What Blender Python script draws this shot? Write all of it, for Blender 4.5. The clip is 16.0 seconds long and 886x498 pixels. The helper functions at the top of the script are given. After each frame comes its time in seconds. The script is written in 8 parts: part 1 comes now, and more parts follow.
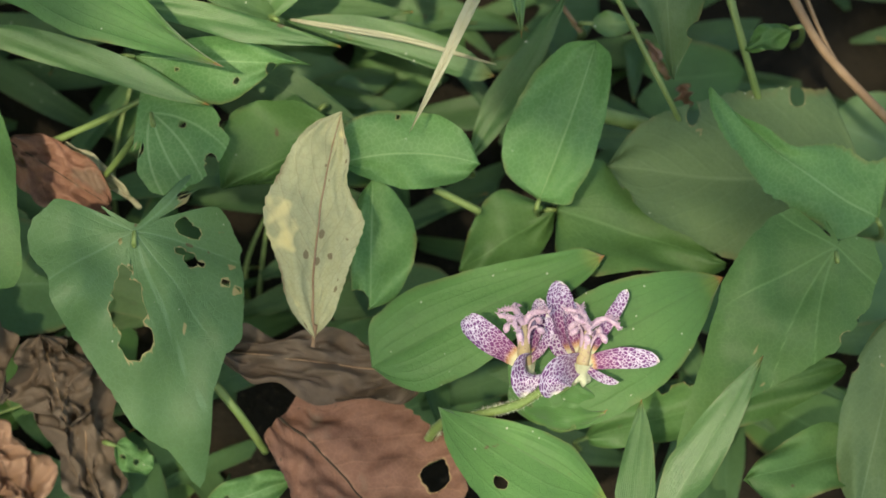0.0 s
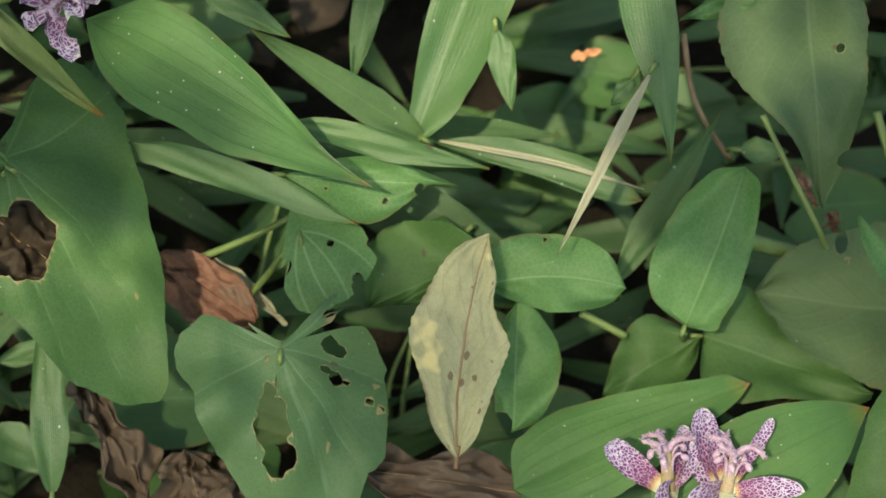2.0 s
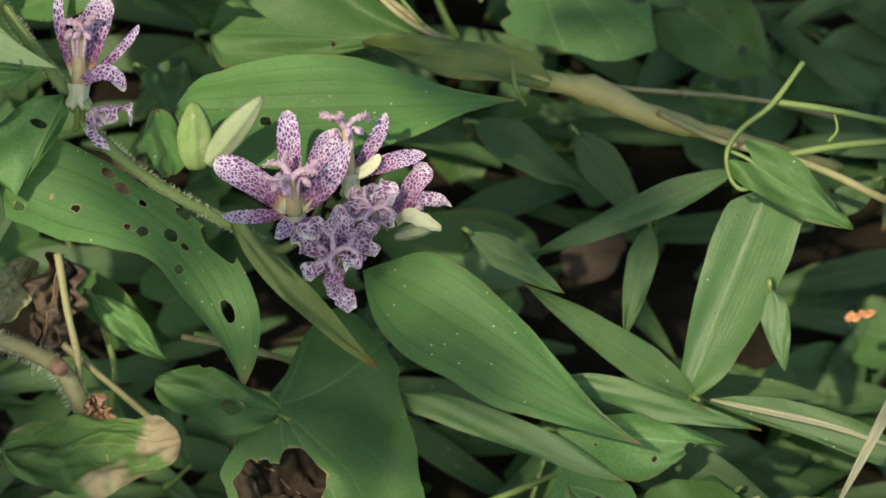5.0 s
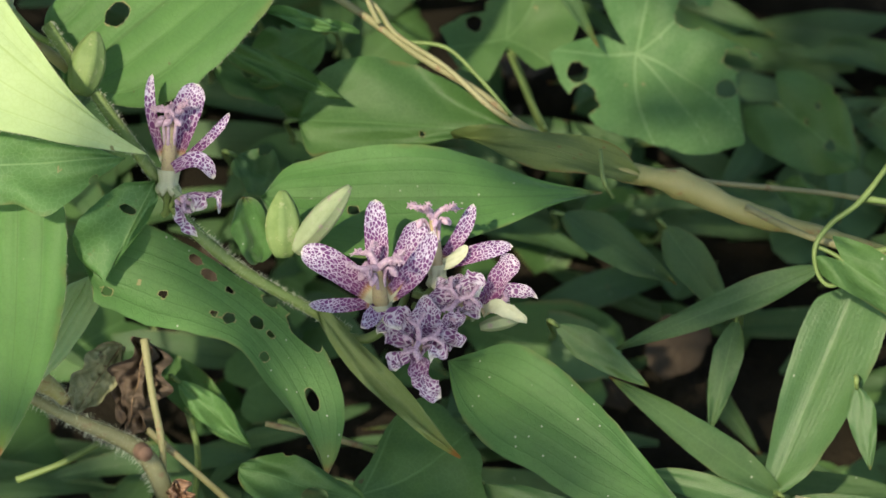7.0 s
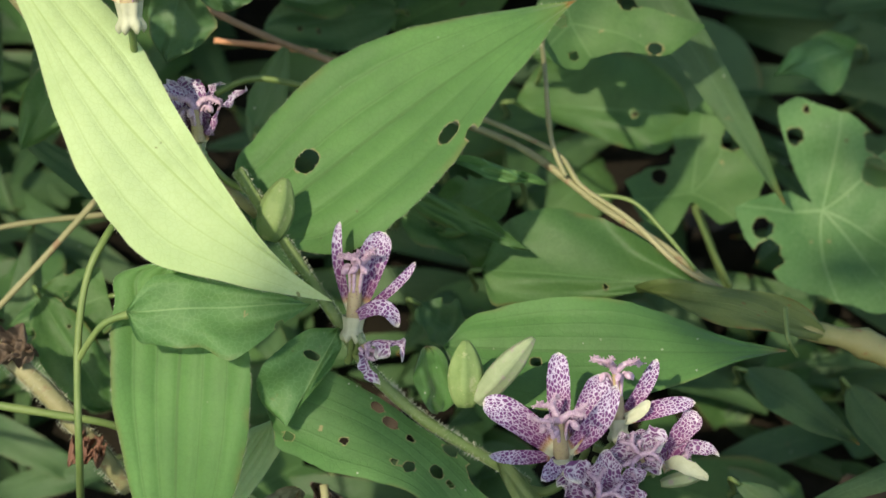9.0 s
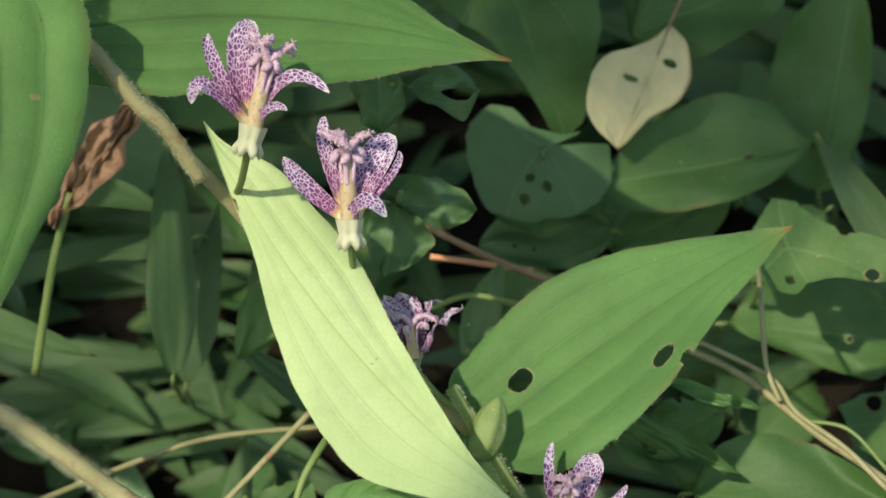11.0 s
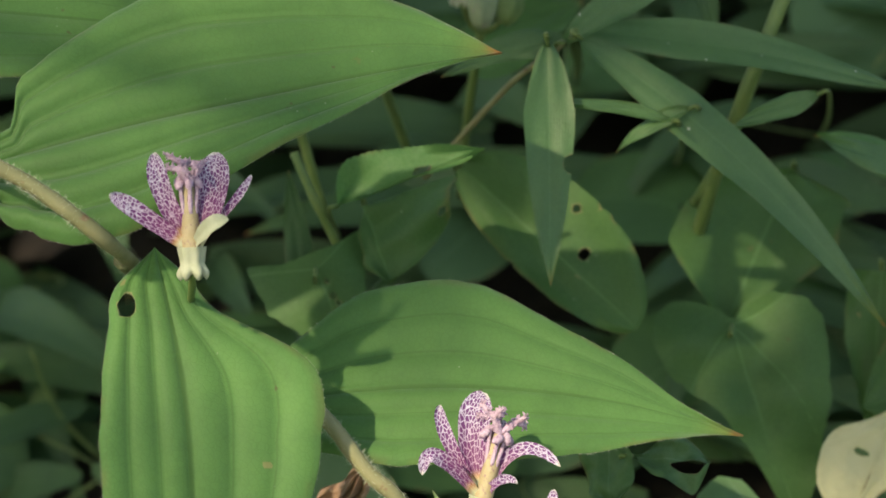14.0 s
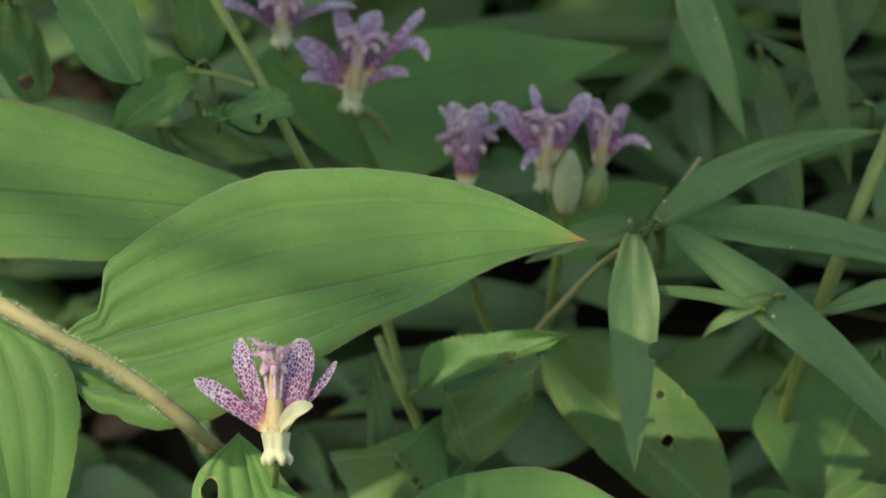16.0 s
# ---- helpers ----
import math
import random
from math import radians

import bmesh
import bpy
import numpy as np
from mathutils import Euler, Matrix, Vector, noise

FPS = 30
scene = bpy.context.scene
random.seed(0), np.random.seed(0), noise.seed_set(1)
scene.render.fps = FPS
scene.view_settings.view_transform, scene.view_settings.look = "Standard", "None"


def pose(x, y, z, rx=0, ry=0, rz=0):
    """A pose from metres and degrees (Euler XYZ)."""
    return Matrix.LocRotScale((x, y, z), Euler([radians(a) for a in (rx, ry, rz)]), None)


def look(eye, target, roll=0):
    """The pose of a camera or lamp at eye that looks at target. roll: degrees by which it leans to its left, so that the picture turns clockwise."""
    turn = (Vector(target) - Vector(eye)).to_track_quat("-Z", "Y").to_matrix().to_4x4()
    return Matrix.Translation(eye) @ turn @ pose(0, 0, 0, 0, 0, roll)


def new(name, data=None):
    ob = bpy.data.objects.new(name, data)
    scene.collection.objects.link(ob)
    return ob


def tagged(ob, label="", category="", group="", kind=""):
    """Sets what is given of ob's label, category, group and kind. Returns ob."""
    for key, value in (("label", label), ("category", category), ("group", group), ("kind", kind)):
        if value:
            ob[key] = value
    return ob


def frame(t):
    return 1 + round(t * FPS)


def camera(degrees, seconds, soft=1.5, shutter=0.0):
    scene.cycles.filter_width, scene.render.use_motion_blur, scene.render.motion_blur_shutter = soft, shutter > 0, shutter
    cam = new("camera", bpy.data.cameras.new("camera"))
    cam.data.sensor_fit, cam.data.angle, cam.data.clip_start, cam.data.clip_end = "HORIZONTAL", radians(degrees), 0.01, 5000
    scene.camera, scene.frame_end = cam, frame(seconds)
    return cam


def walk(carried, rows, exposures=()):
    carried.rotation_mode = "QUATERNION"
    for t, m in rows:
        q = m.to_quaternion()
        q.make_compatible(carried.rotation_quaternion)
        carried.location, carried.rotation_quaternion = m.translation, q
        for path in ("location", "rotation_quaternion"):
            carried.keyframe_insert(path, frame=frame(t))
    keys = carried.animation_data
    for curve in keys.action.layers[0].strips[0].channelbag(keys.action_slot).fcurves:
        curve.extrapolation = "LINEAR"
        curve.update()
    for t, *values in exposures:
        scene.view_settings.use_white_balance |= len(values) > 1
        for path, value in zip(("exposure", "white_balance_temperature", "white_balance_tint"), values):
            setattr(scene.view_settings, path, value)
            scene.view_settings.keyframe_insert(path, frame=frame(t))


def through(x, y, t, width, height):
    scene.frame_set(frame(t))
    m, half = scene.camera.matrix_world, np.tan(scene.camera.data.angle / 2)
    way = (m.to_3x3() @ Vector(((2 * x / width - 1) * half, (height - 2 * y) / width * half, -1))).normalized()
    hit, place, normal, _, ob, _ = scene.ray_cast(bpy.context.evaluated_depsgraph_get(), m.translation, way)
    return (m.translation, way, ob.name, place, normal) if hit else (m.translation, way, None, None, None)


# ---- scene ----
cam = camera(19.14, 16.0, soft=1.6)
cam.data.dof.use_dof = True
cam.data.dof.focus_distance = 0.78
cam.data.dof.aperture_fstop = 15.0
PATH = [
    (0, pose(0.01163, 0.03981, 0.75665, 43.547, -4.503, -11.567)),
    (0.5, pose(0.01107, 0.04031, 0.75696, 44.000, -4.256, -10.960)),
    (1, pose(0.01041, 0.04086, 0.75731, 44.506, -3.963, -10.268)),
    (1.5, pose(0.00965, 0.04148, 0.75774, 45.105, -3.638, -9.478)),
    (2, pose(0.00879, 0.04220, 0.75826, 45.835, -3.231, -8.637)),
    (2.5, pose(0.00788, 0.04298, 0.75888, 46.675, -2.876, -7.679)),
    (3, pose(0.00691, 0.04376, 0.75954, 47.552, -2.448, -6.741)),
    (3.5, pose(0.00594, 0.04451, 0.76021, 48.426, -2.011, -5.821)),
    (4, pose(0.00499, 0.04522, 0.76088, 49.282, -1.656, -4.878)),
    (4.5, pose(0.00409, 0.04586, 0.76153, 50.107, -1.296, -4.013)),
    (4.7, pose(0.00376, 0.04610, 0.76179, 50.430, -1.068, -3.774)),
    (6.8, pose(0.00169, 0.04755, 0.76344, 52.463, -0.285, -1.814)),
    (7, pose(0.00153, 0.04769, 0.76362, 52.673, -0.385, -1.539)),
    (7.5, pose(0.00089, 0.04807, 0.76410, 53.248, -0.195, -0.919)),
    (8, pose(0.00000, 0.04854, 0.76473, 54.000, 0.000, -0.000)),
    (8.5, pose(-0.00111, 0.04905, 0.76547, 54.862, 0.263, 1.115)),
    (9, pose(-0.00238, 0.04954, 0.76624, 55.759, 0.595, 2.344)),
    (9.5, pose(-0.00370, 0.05002, 0.76706, 56.703, 0.843, 3.674)),
    (9.7, pose(-0.00422, 0.05021, 0.76743, 57.113, 0.925, 4.202)),
    (11.8, pose(-0.00836, 0.05252, 0.77223, 62.405, 2.080, 7.954)),
    (12, pose(-0.00866, 0.05272, 0.77269, 62.907, 2.157, 8.222)),
    (12.5, pose(-0.00944, 0.05319, 0.77390, 64.189, 2.311, 8.948)),
    (13, pose(-0.01030, 0.05361, 0.77511, 65.466, 2.463, 9.755)),
    (13.5, pose(-0.01122, 0.05399, 0.77635, 66.756, 2.635, 10.607)),
    (14, pose(-0.01211, 0.05432, 0.77758, 68.028, 2.784, 11.442)),
    (14.5, pose(-0.01285, 0.05462, 0.77874, 69.221, 2.834, 12.160)),
    (15, pose(-0.01340, 0.05487, 0.77977, 70.267, 2.927, 12.671)),
    (15.5, pose(-0.01375, 0.05510, 0.78065, 71.162, 2.907, 13.020)),
    (16, pose(-0.01396, 0.05530, 0.78138, 71.898, 2.934, 13.210)),
]
walk(cam, PATH, exposures=((0.0, 1.58, 8600, 2), (3.0, 1.40, 8600, 3), (4.5, 1.26, 8500, 4), (7.0, 1.34, 8200, 5), (8.2, 1.37, 8100, 5), (9.5, 1.17, 7900, 5), (12.0, 1.18, 8100, 4), (12.8, 1.24, 8100, 4), (14.0, 1.43, 8800, 4), (16.0, 1.70, 9300, 4)))

# ---- light: a clear sky and sun from behind on the left ----
SUN = Vector((-0.33, -0.62, 0.71)).normalized()
world = bpy.data.worlds.new("sky")
scene.world = world
world.use_nodes = True
wt = world.node_tree
sky = wt.nodes.new("ShaderNodeTexSky")
sky.sky_type, sky.sun_disc = "NISHITA", False
sky.sun_elevation = math.asin(SUN.z)
sky.sun_rotation = math.atan2(SUN.x, SUN.y)
wt.links.new(sky.outputs[0], wt.nodes["Background"].inputs[0])
wt.nodes["Background"].inputs[1].default_value = 0.15
lamp = bpy.data.lights.new("sun", "SUN")
lamp.energy, lamp.angle, lamp.color = 2.45, radians(0.9), (1.0, 0.95, 0.86)
sun = new("sun", lamp)
sun.matrix_world = look(SUN * 10, (0, 0, 0))


# ---- materials ----
class Nodes:
    """Short hand for a node material."""

    def __init__(self, name):
        self.m = bpy.data.materials.new(name)
        self.m.use_nodes = True
        self.t = self.m.node_tree
        self.t.nodes.clear()
        self.out = self.t.nodes.new("ShaderNodeOutputMaterial")

    def n(self, kind, **kw):
        nd = self.t.nodes.new(kind)
        for k, v in kw.items():
            setattr(nd, k, v)
        return nd

    def link(self, a, b):
        self.t.links.new(a, b)

    def val(self, sock, v):
        if isinstance(v, bpy.types.NodeSocket):
            self.link(v, sock)
        else:
            sock.default_value = v

    def math(self, op, a, b=0.0, c=0.0):
        nd = self.n("ShaderNodeMath", operation=op)
        for i, v in enumerate((a, b, c)):
            self.val(nd.inputs[i], v)
        return nd.outputs[0]

    def ramp(self, v, lo, hi, a=0.0, b=1.0):
        nd = self.n("ShaderNodeMapRange", interpolation_type="SMOOTHSTEP")
        for i, x in enumerate((v, lo, hi, a, b)):
            self.val(nd.inputs[i], x)
        return nd.outputs[0]

    def mix(self, f, a, b, how="MIX"):
        nd = self.n("ShaderNodeMix", data_type="RGBA", blend_type=how)
        self.val(nd.inputs[0], f)
        for sock, v in ((nd.inputs[6], a), (nd.inputs[7], b)):
            self.val(sock, v if isinstance(v, bpy.types.NodeSocket) else (*v, 1))
        return nd.outputs[2]

    def noise(self, scale, detail=3.0, rough=0.55, vec=None, warp=0.0):
        nd = self.n("ShaderNodeTexNoise")
        nd.inputs["Scale"].default_value, nd.inputs["Detail"].default_value = scale, detail
        nd.inputs["Roughness"].default_value, nd.inputs["Distortion"].default_value = rough, warp
        self.link(vec or self.pos(), nd.inputs["Vector"])
        return nd.outputs["Fac"]

    def pos(self):
        return self.n("ShaderNodeNewGeometry").outputs["Position"]

    def uv(self):
        sp = self.n("ShaderNodeSeparateXYZ")
        self.link(self.n("ShaderNodeUVMap").outputs[0], sp.inputs[0])
        return sp.outputs[0], sp.outputs[1]

    def rand(self):
        return self.n("ShaderNodeObjectInfo").outputs["Random"]

    def finish(self, color, rough=0.5, bump=None, strength=0.3, dist=0.0006, through=0.0, glow=None, spec=0.4, sheen=0.0):
        p = self.n("ShaderNodeBsdfPrincipled")
        self.val(p.inputs["Base Color"], color if isinstance(color, bpy.types.NodeSocket) else (*color, 1))
        self.val(p.inputs["Roughness"], rough)
        p.inputs["Specular IOR Level"].default_value = spec
        if sheen:
            p.inputs["Sheen Weight"].default_value = sheen
        last = p.outputs[0]
        if bump is not None:
            b = self.n("ShaderNodeBump")
            b.inputs["Strength"].default_value, b.inputs["Distance"].default_value = strength, dist
            self.link(bump, b.inputs["Height"])
            self.link(b.outputs[0], p.inputs["Normal"])
        if through:
            tr = self.n("ShaderNodeBsdfTranslucent")
            self.val(tr.inputs["Color"], glow if glow is not None else color)
            mx = self.n("ShaderNodeMixShader")
            mx.inputs[0].default_value = through
            self.link(last, mx.inputs[1])
            self.link(tr.outputs[0], mx.inputs[2])
            last = mx.outputs[0]
        self.link(last, self.out.inputs[0])
        return self.m


def leaf_material(name, dark, light, vein, kind="pinnate", through=0.3, rough=0.45, stain=0.35, stain_color=(0.16, 0.10, 0.04), tip=0.0, count=7.0, spots=0.3, hairs=0.0, patch=None, dots=None, spec=0.28, speck=230.0, speck_at=0.58, ribbed=0.5, ridge=0.5):
    k = Nodes(name)
    s, u = k.uv()
    c = k.math("ABSOLUTE", k.math("SUBTRACT", u, 0.5))          # 0 midrib .. 0.5 edge
    wob = k.noise(60, 2)
    big, fine = k.noise(28, 3), k.noise(420, 4, 0.65)
    if kind == "parallel":
        ph = k.math("MULTIPLY", c, count)
        line = k.math("ABSOLUTE", k.math("SUBTRACT", k.math("FRACT", k.math("ADD", ph, 0.5)), 0.5))
        veins = k.ramp(line, 0.0, 0.05, 0.8, 0.0)
        relief = k.ramp(line, 0.0, 0.12, 0.0, 1.0)
    elif kind == "grass":
        ph = k.math("MULTIPLY", u, count * 3)
        line = k.math("ABSOLUTE", k.math("SUBTRACT", k.math("FRACT", ph), 0.5))
        veins = k.math("MULTIPLY", k.ramp(line, 0.0, 0.3, 1.0, 0.0), 0.12)
        relief = k.ramp(line, 0.0, 0.5, 0.0, 1.0)
    elif kind == "palmate":
        ang = k.math("ARCTAN2", c, k.math("ADD", s, k.math("ADD", 0.05, k.math("MULTIPLY", wob, 0.04))))
        ph = k.math("MULTIPLY", ang, count)
        line = k.math("ABSOLUTE", k.math("SUBTRACT", k.math("FRACT", k.math("ADD", ph, 0.5)), 0.5))
        fade = k.ramp(k.math("ADD", s, c), 0.15, 0.95, 1.0, 0.25)
        veins = k.math("MULTIPLY", k.ramp(line, 0.0, 0.05, 0.3, 0.0), fade)
        relief = k.math("MULTIPLY", k.ramp(line, 0.0, 0.2, 0.0, 1.0), 0.3)
    else:
        ph = k.math("MULTIPLY", k.math("SUBTRACT", k.math("ADD", s, k.math("MULTIPLY", wob, 0.05)), k.math("MULTIPLY", c, 0.75)), count)
        line = k.math("ABSOLUTE", k.math("SUBTRACT", k.math("FRACT", ph), 0.5))
        veins = k.math("MULTIPLY", k.ramp(line, 0.0, 0.045, 1.0, 0.0), 0.45)
        relief = k.math("MULTIPLY", k.ramp(line, 0.0, 0.15, 0.0, 1.0), 0.5)
    rib = k.ramp(c, 0.004, 0.018, 1.0, 0.0)
    veins = k.math("MAXIMUM", veins, rib)
    vor = k.n("ShaderNodeTexVoronoi", feature="DISTANCE_TO_EDGE")
    vor.inputs["Scale"].default_value = 520
    k.link(k.pos(), vor.inputs["Vector"])
    net = k.ramp(vor.outputs["Distance"], 0.0, 0.12, 1.0, 0.0)
    col = k.mix(k.ramp(big, 0.3, 0.7), dark, light)
    col = k.mix(k.math("MULTIPLY", k.rand(), 0.35), col, tuple(x * 0.62 for x in dark))
    col = k.mix(k.math("MULTIPLY", fine, 0.35), col, light)
    col = k.mix(k.ramp(k.noise(110, 5, 0.7), 0.45, 0.75, 0.0, 0.35), col, tuple(x * 0.7 for x in dark))
    col = k.mix(k.math("MULTIPLY", net, 0.16), col, vein)
    col = k.mix(k.math("MULTIPLY", veins, ribbed), col, vein)
    if patch:
        col = k.mix(k.ramp(k.noise(patch[0], 3, 0.6), patch[1], patch[1] + 0.06), col, patch[2])
    if dots:
        cmb = k.n("ShaderNodeCombineXYZ")
        k.link(k.math("MULTIPLY", s, dots[0]), cmb.inputs[0])
        k.link(k.math("MULTIPLY", u, dots[0] * 0.5), cmb.inputs[1])
        vd = k.n("ShaderNodeTexVoronoi")
        k.link(cmb.outputs[0], vd.inputs["Vector"])
        vd.inputs["Scale"].default_value = 1.0
        sz = k.math("MULTIPLY", k.math("SUBTRACT", vd.outputs["Color"], 0.35), dots[1])
        sz = k.math("ADD", sz, k.math("MULTIPLY", k.math("SUBTRACT", k.noise(330, 4, 0.7), 0.5), 0.42))
        spot = k.ramp(k.math("SUBTRACT", sz, vd.outputs["Distance"]), 0.0, 0.04)
        col = k.mix(k.math("MULTIPLY", spot, 0.8), col, dots[2])
    if stain:
        blot = k.ramp(k.noise(75, 4, 0.7), 0.69, 0.74)
        edge = k.math("MULTIPLY", k.ramp(c, 0.44, 0.5), k.ramp(k.noise(50, 3), 0.48, 0.62))
        col = k.mix(k.math("MULTIPLY", k.math("MAXIMUM", blot, edge), stain), col, stain_color)
    if tip:
        dry = k.ramp(k.math("ADD", s, k.math("MULTIPLY", k.noise(140, 3), 0.05)), 1.0 - tip * 0.4, 1.0 - tip * 0.4 + 0.03)
        yel = k.ramp(k.math("ADD", s, k.math("MULTIPLY", k.noise(60, 3), 0.12)), 1.0 - tip * 2, 1.06)
        col = k.mix(k.math("MULTIPLY", yel, 0.3), col, (0.30, 0.27, 0.06))
        col = k.mix(dry, col, (0.28, 0.13, 0.04))
    if spots:
        sp = k.n("ShaderNodeTexVoronoi")
        sp.inputs["Scale"].default_value = speck
        k.link(k.pos(), sp.inputs["Vector"])
        near = k.math("ADD", sp.outputs["Distance"], k.math("MULTIPLY", k.math("SUBTRACT", k.noise(700, 3, 0.7), 0.5), 0.16))
        few = k.math("MULTIPLY", k.ramp(near, 0.05, 0.09, 1.0, 0.0), k.ramp(k.noise(40, 2), speck_at, speck_at + 0.05))
        col = k.mix(k.math("MULTIPLY", few, spots), col, (0.45, 0.47, 0.38))
    rim = k.n("ShaderNodeAttribute", attribute_name="rim").outputs["Fac"]
    scab = k.ramp(k.math("ADD", rim, k.math("MULTIPLY", k.noise(320, 3), 0.5)), 0.70, 1.05)
    col = k.mix(k.math("MULTIPLY", scab, 0.6), col, (0.30, 0.22, 0.11))
    rot = k.math("MULTIPLY", k.ramp(k.noise(190, 2, 0.4), 0.755, 0.785), k.ramp(k.noise(33, 2), 0.5, 0.55))
    col = k.mix(k.math("MULTIPLY", rot, 0.85), col, (0.075, 0.045, 0.025))
    quilt = k.noise(130, 3, 0.5)
    h = k.math("ADD", k.math("MULTIPLY", relief, ridge), k.math("MULTIPLY", fine, 0.5))
    h = k.math("ADD", h, k.math("MULTIPLY", quilt, 1.1))
    h = k.math("SUBTRACT", h, k.math("MULTIPLY", net, 0.12))
    r = k.math("ADD", k.math("MULTIPLY", big, 0.2), rough)
    glow = k.mix(0.42, col, (light[0] * 1.55, light[1] * 1.75, light[2] * 0.75))
    return k.finish(col, r, h, 0.5, 0.0006, through, glow, spec, hairs)


def plain_material(name, a, b, scale=40.0, rough=0.7, bump=0.4, dist=0.0006, through=0.0, c=None, spec=0.3):
    k = Nodes(name)
    n1, n2 = k.noise(scale, 4, 0.6), k.noise(scale * 9, 4, 0.65)
    col = k.mix(k.ramp(n1, 0.3, 0.7), a, b)
    if c:
        col = k.mix(k.ramp(k.noise(scale * 2.3, 4, 0.7), 0.56, 0.66), col, c)
    col = k.mix(k.math("MULTIPLY", k.rand(), 0.3), col, tuple(x * 0.6 for x in a))
    col = k.mix(k.math("MULTIPLY", n2, 0.3), col, tuple(min(1, x * 1.35) for x in b))
    return k.finish(col, rough, k.math("ADD", n1, k.math("MULTIPLY", n2, 0.6)), bump, dist, through, None, spec)


def tepal_material(name, ground, spot, scale, edge):
    """Dense dark purple cells parted by a thin pale network; yellow low down."""
    k = Nodes(name)
    s, u = k.uv()
    cmb = k.n("ShaderNodeCombineXYZ")
    k.link(k.math("MULTIPLY", s, 15.0 * scale), cmb.inputs[0])
    k.link(k.math("MULTIPLY", u, 8.5 * scale), cmb.inputs[1])
    k.link(k.math("MULTIPLY", k.rand(), 40.0), cmb.inputs[2])
    vor = k.n("ShaderNodeTexVoronoi", feature="DISTANCE_TO_EDGE")
    vor.inputs["Scale"].default_value = 1.0
    k.link(cmb.outputs[0], vor.inputs["Vector"])
    wob = k.noise(900, 3, 0.6)
    dd = k.math("ADD", vor.outputs["Distance"], k.math("MULTIPLY", k.math("SUBTRACT", wob, 0.5), 0.10))
    thick = k.math("ADD", edge - 0.072, k.math("MULTIPLY", s, 0.10))
    f = k.ramp(k.math("SUBTRACT", dd, thick), -0.07, 0.11)
    low = k.ramp(s, 0.06, 0.17, 1.0, 0.0)
    tone = k.mix(k.noise(170, 2), spot, (spot[0] * 1.5, spot[1] * 1.1, spot[2] * 1.25))
    red = k.ramp(k.math("ADD", s, k.math("MULTIPLY", k.noise(240, 2), 0.3)), 0.25, 0.85, 0.75, 0.0)
    tone = k.mix(red, tone, (0.155, 0.028, 0.110))
    col = k.mix(f, k.mix(red, ground, (0.50, 0.30, 0.42)), tone)
    rim = k.math("MULTIPLY", k.ramp(s, 0.93, 1.0), 0.7)
    col = k.mix(rim, col, (0.72, 0.72, 0.60))
    yel = k.mix(k.ramp(s, 0.07, 0.13), (0.60, 0.60, 0.42), (0.66, 0.39, 0.06))
    col = k.mix(low, col, yel)
    return k.finish(col, 0.55, k.math("ADD", f, wob), 0.3, 0.0003, 0.25, col, 0.3, 0.15)


# Vein colour darker than the blade: shade in the grooves is painted in.
lily_green = leaf_material("lily_green", (0.046, 0.122, 0.034), (0.070, 0.178, 0.047), (0.030, 0.075, 0.018), "parallel", 0.30, 0.46, 0.30, tip=0.025, count=8.0, hairs=0.25, spots=0.7, speck=230.0, speck_at=0.46, ribbed=0.38, ridge=0.25)
# Pale hairy underside, brightened further so the sun on it is in the colour.
lily_pale_sunlit = leaf_material("lily_pale_sunlit", (0.335, 0.455, 0.215), (0.43, 0.55, 0.29), (0.24, 0.34, 0.12), "parallel", 0.30, 0.55, 0.15, tip=0.0, count=6.0, hairs=0.3, ribbed=0.6, ridge=0.4)
lily_yellow = leaf_material("lily_yellow", (0.12, 0.19, 0.060), (0.19, 0.245, 0.095), (0.26, 0.29, 0.14), "parallel", 0.3, 0.5, 0.5, tip=0.12, count=6.0)
heart_green = leaf_material("heart_green", (0.042, 0.105, 0.032), (0.070, 0.150, 0.045), (0.115, 0.215, 0.085), "palmate", 0.3, 0.45, 0.5, count=3.2, spots=0.5)
heart_light = leaf_material("heart_light", (0.059, 0.150, 0.049), (0.094, 0.208, 0.072), (0.23, 0.36, 0.17), "palmate", 0.33, 0.45, 0.4, count=3.2, spots=0.4)
heart_blue = leaf_material("heart_blue", (0.048, 0.108, 0.043), (0.070, 0.142, 0.058), (0.10, 0.18, 0.10), "palmate", 0.25, 0.42, 0.5, count=3.2, spots=0.6)
weed_grey = leaf_material("weed_grey", (0.065, 0.115, 0.050), (0.095, 0.150, 0.066), (0.13, 0.19, 0.10), "pinnate", 0.25, 0.6, 0.5, count=9.0, spots=0.8)
grass_green = leaf_material("grass_green", (0.046, 0.114, 0.038), (0.072, 0.152, 0.050), (0.10, 0.19, 0.075), "grass", 0.3, 0.40, 0.25, tip=0.02, count=6.0, spots=1.0, spec=0.5, speck=170.0, speck_at=0.50, ridge=0.12)
grass_dark = leaf_material("grass_dark", (0.035, 0.080, 0.032), (0.055, 0.115, 0.040), (0.09, 0.16, 0.07), "grass", 0.25, 0.42, 0.3, tip=0.02, count=6.0, spots=0.8, ridge=0.22)
grass_dry = leaf_material("grass_dry", (0.34, 0.34, 0.24), (0.46, 0.44, 0.32), (0.26, 0.24, 0.15), "grass", 0.2, 0.7, 0.3, count=4.0, spots=0.0)
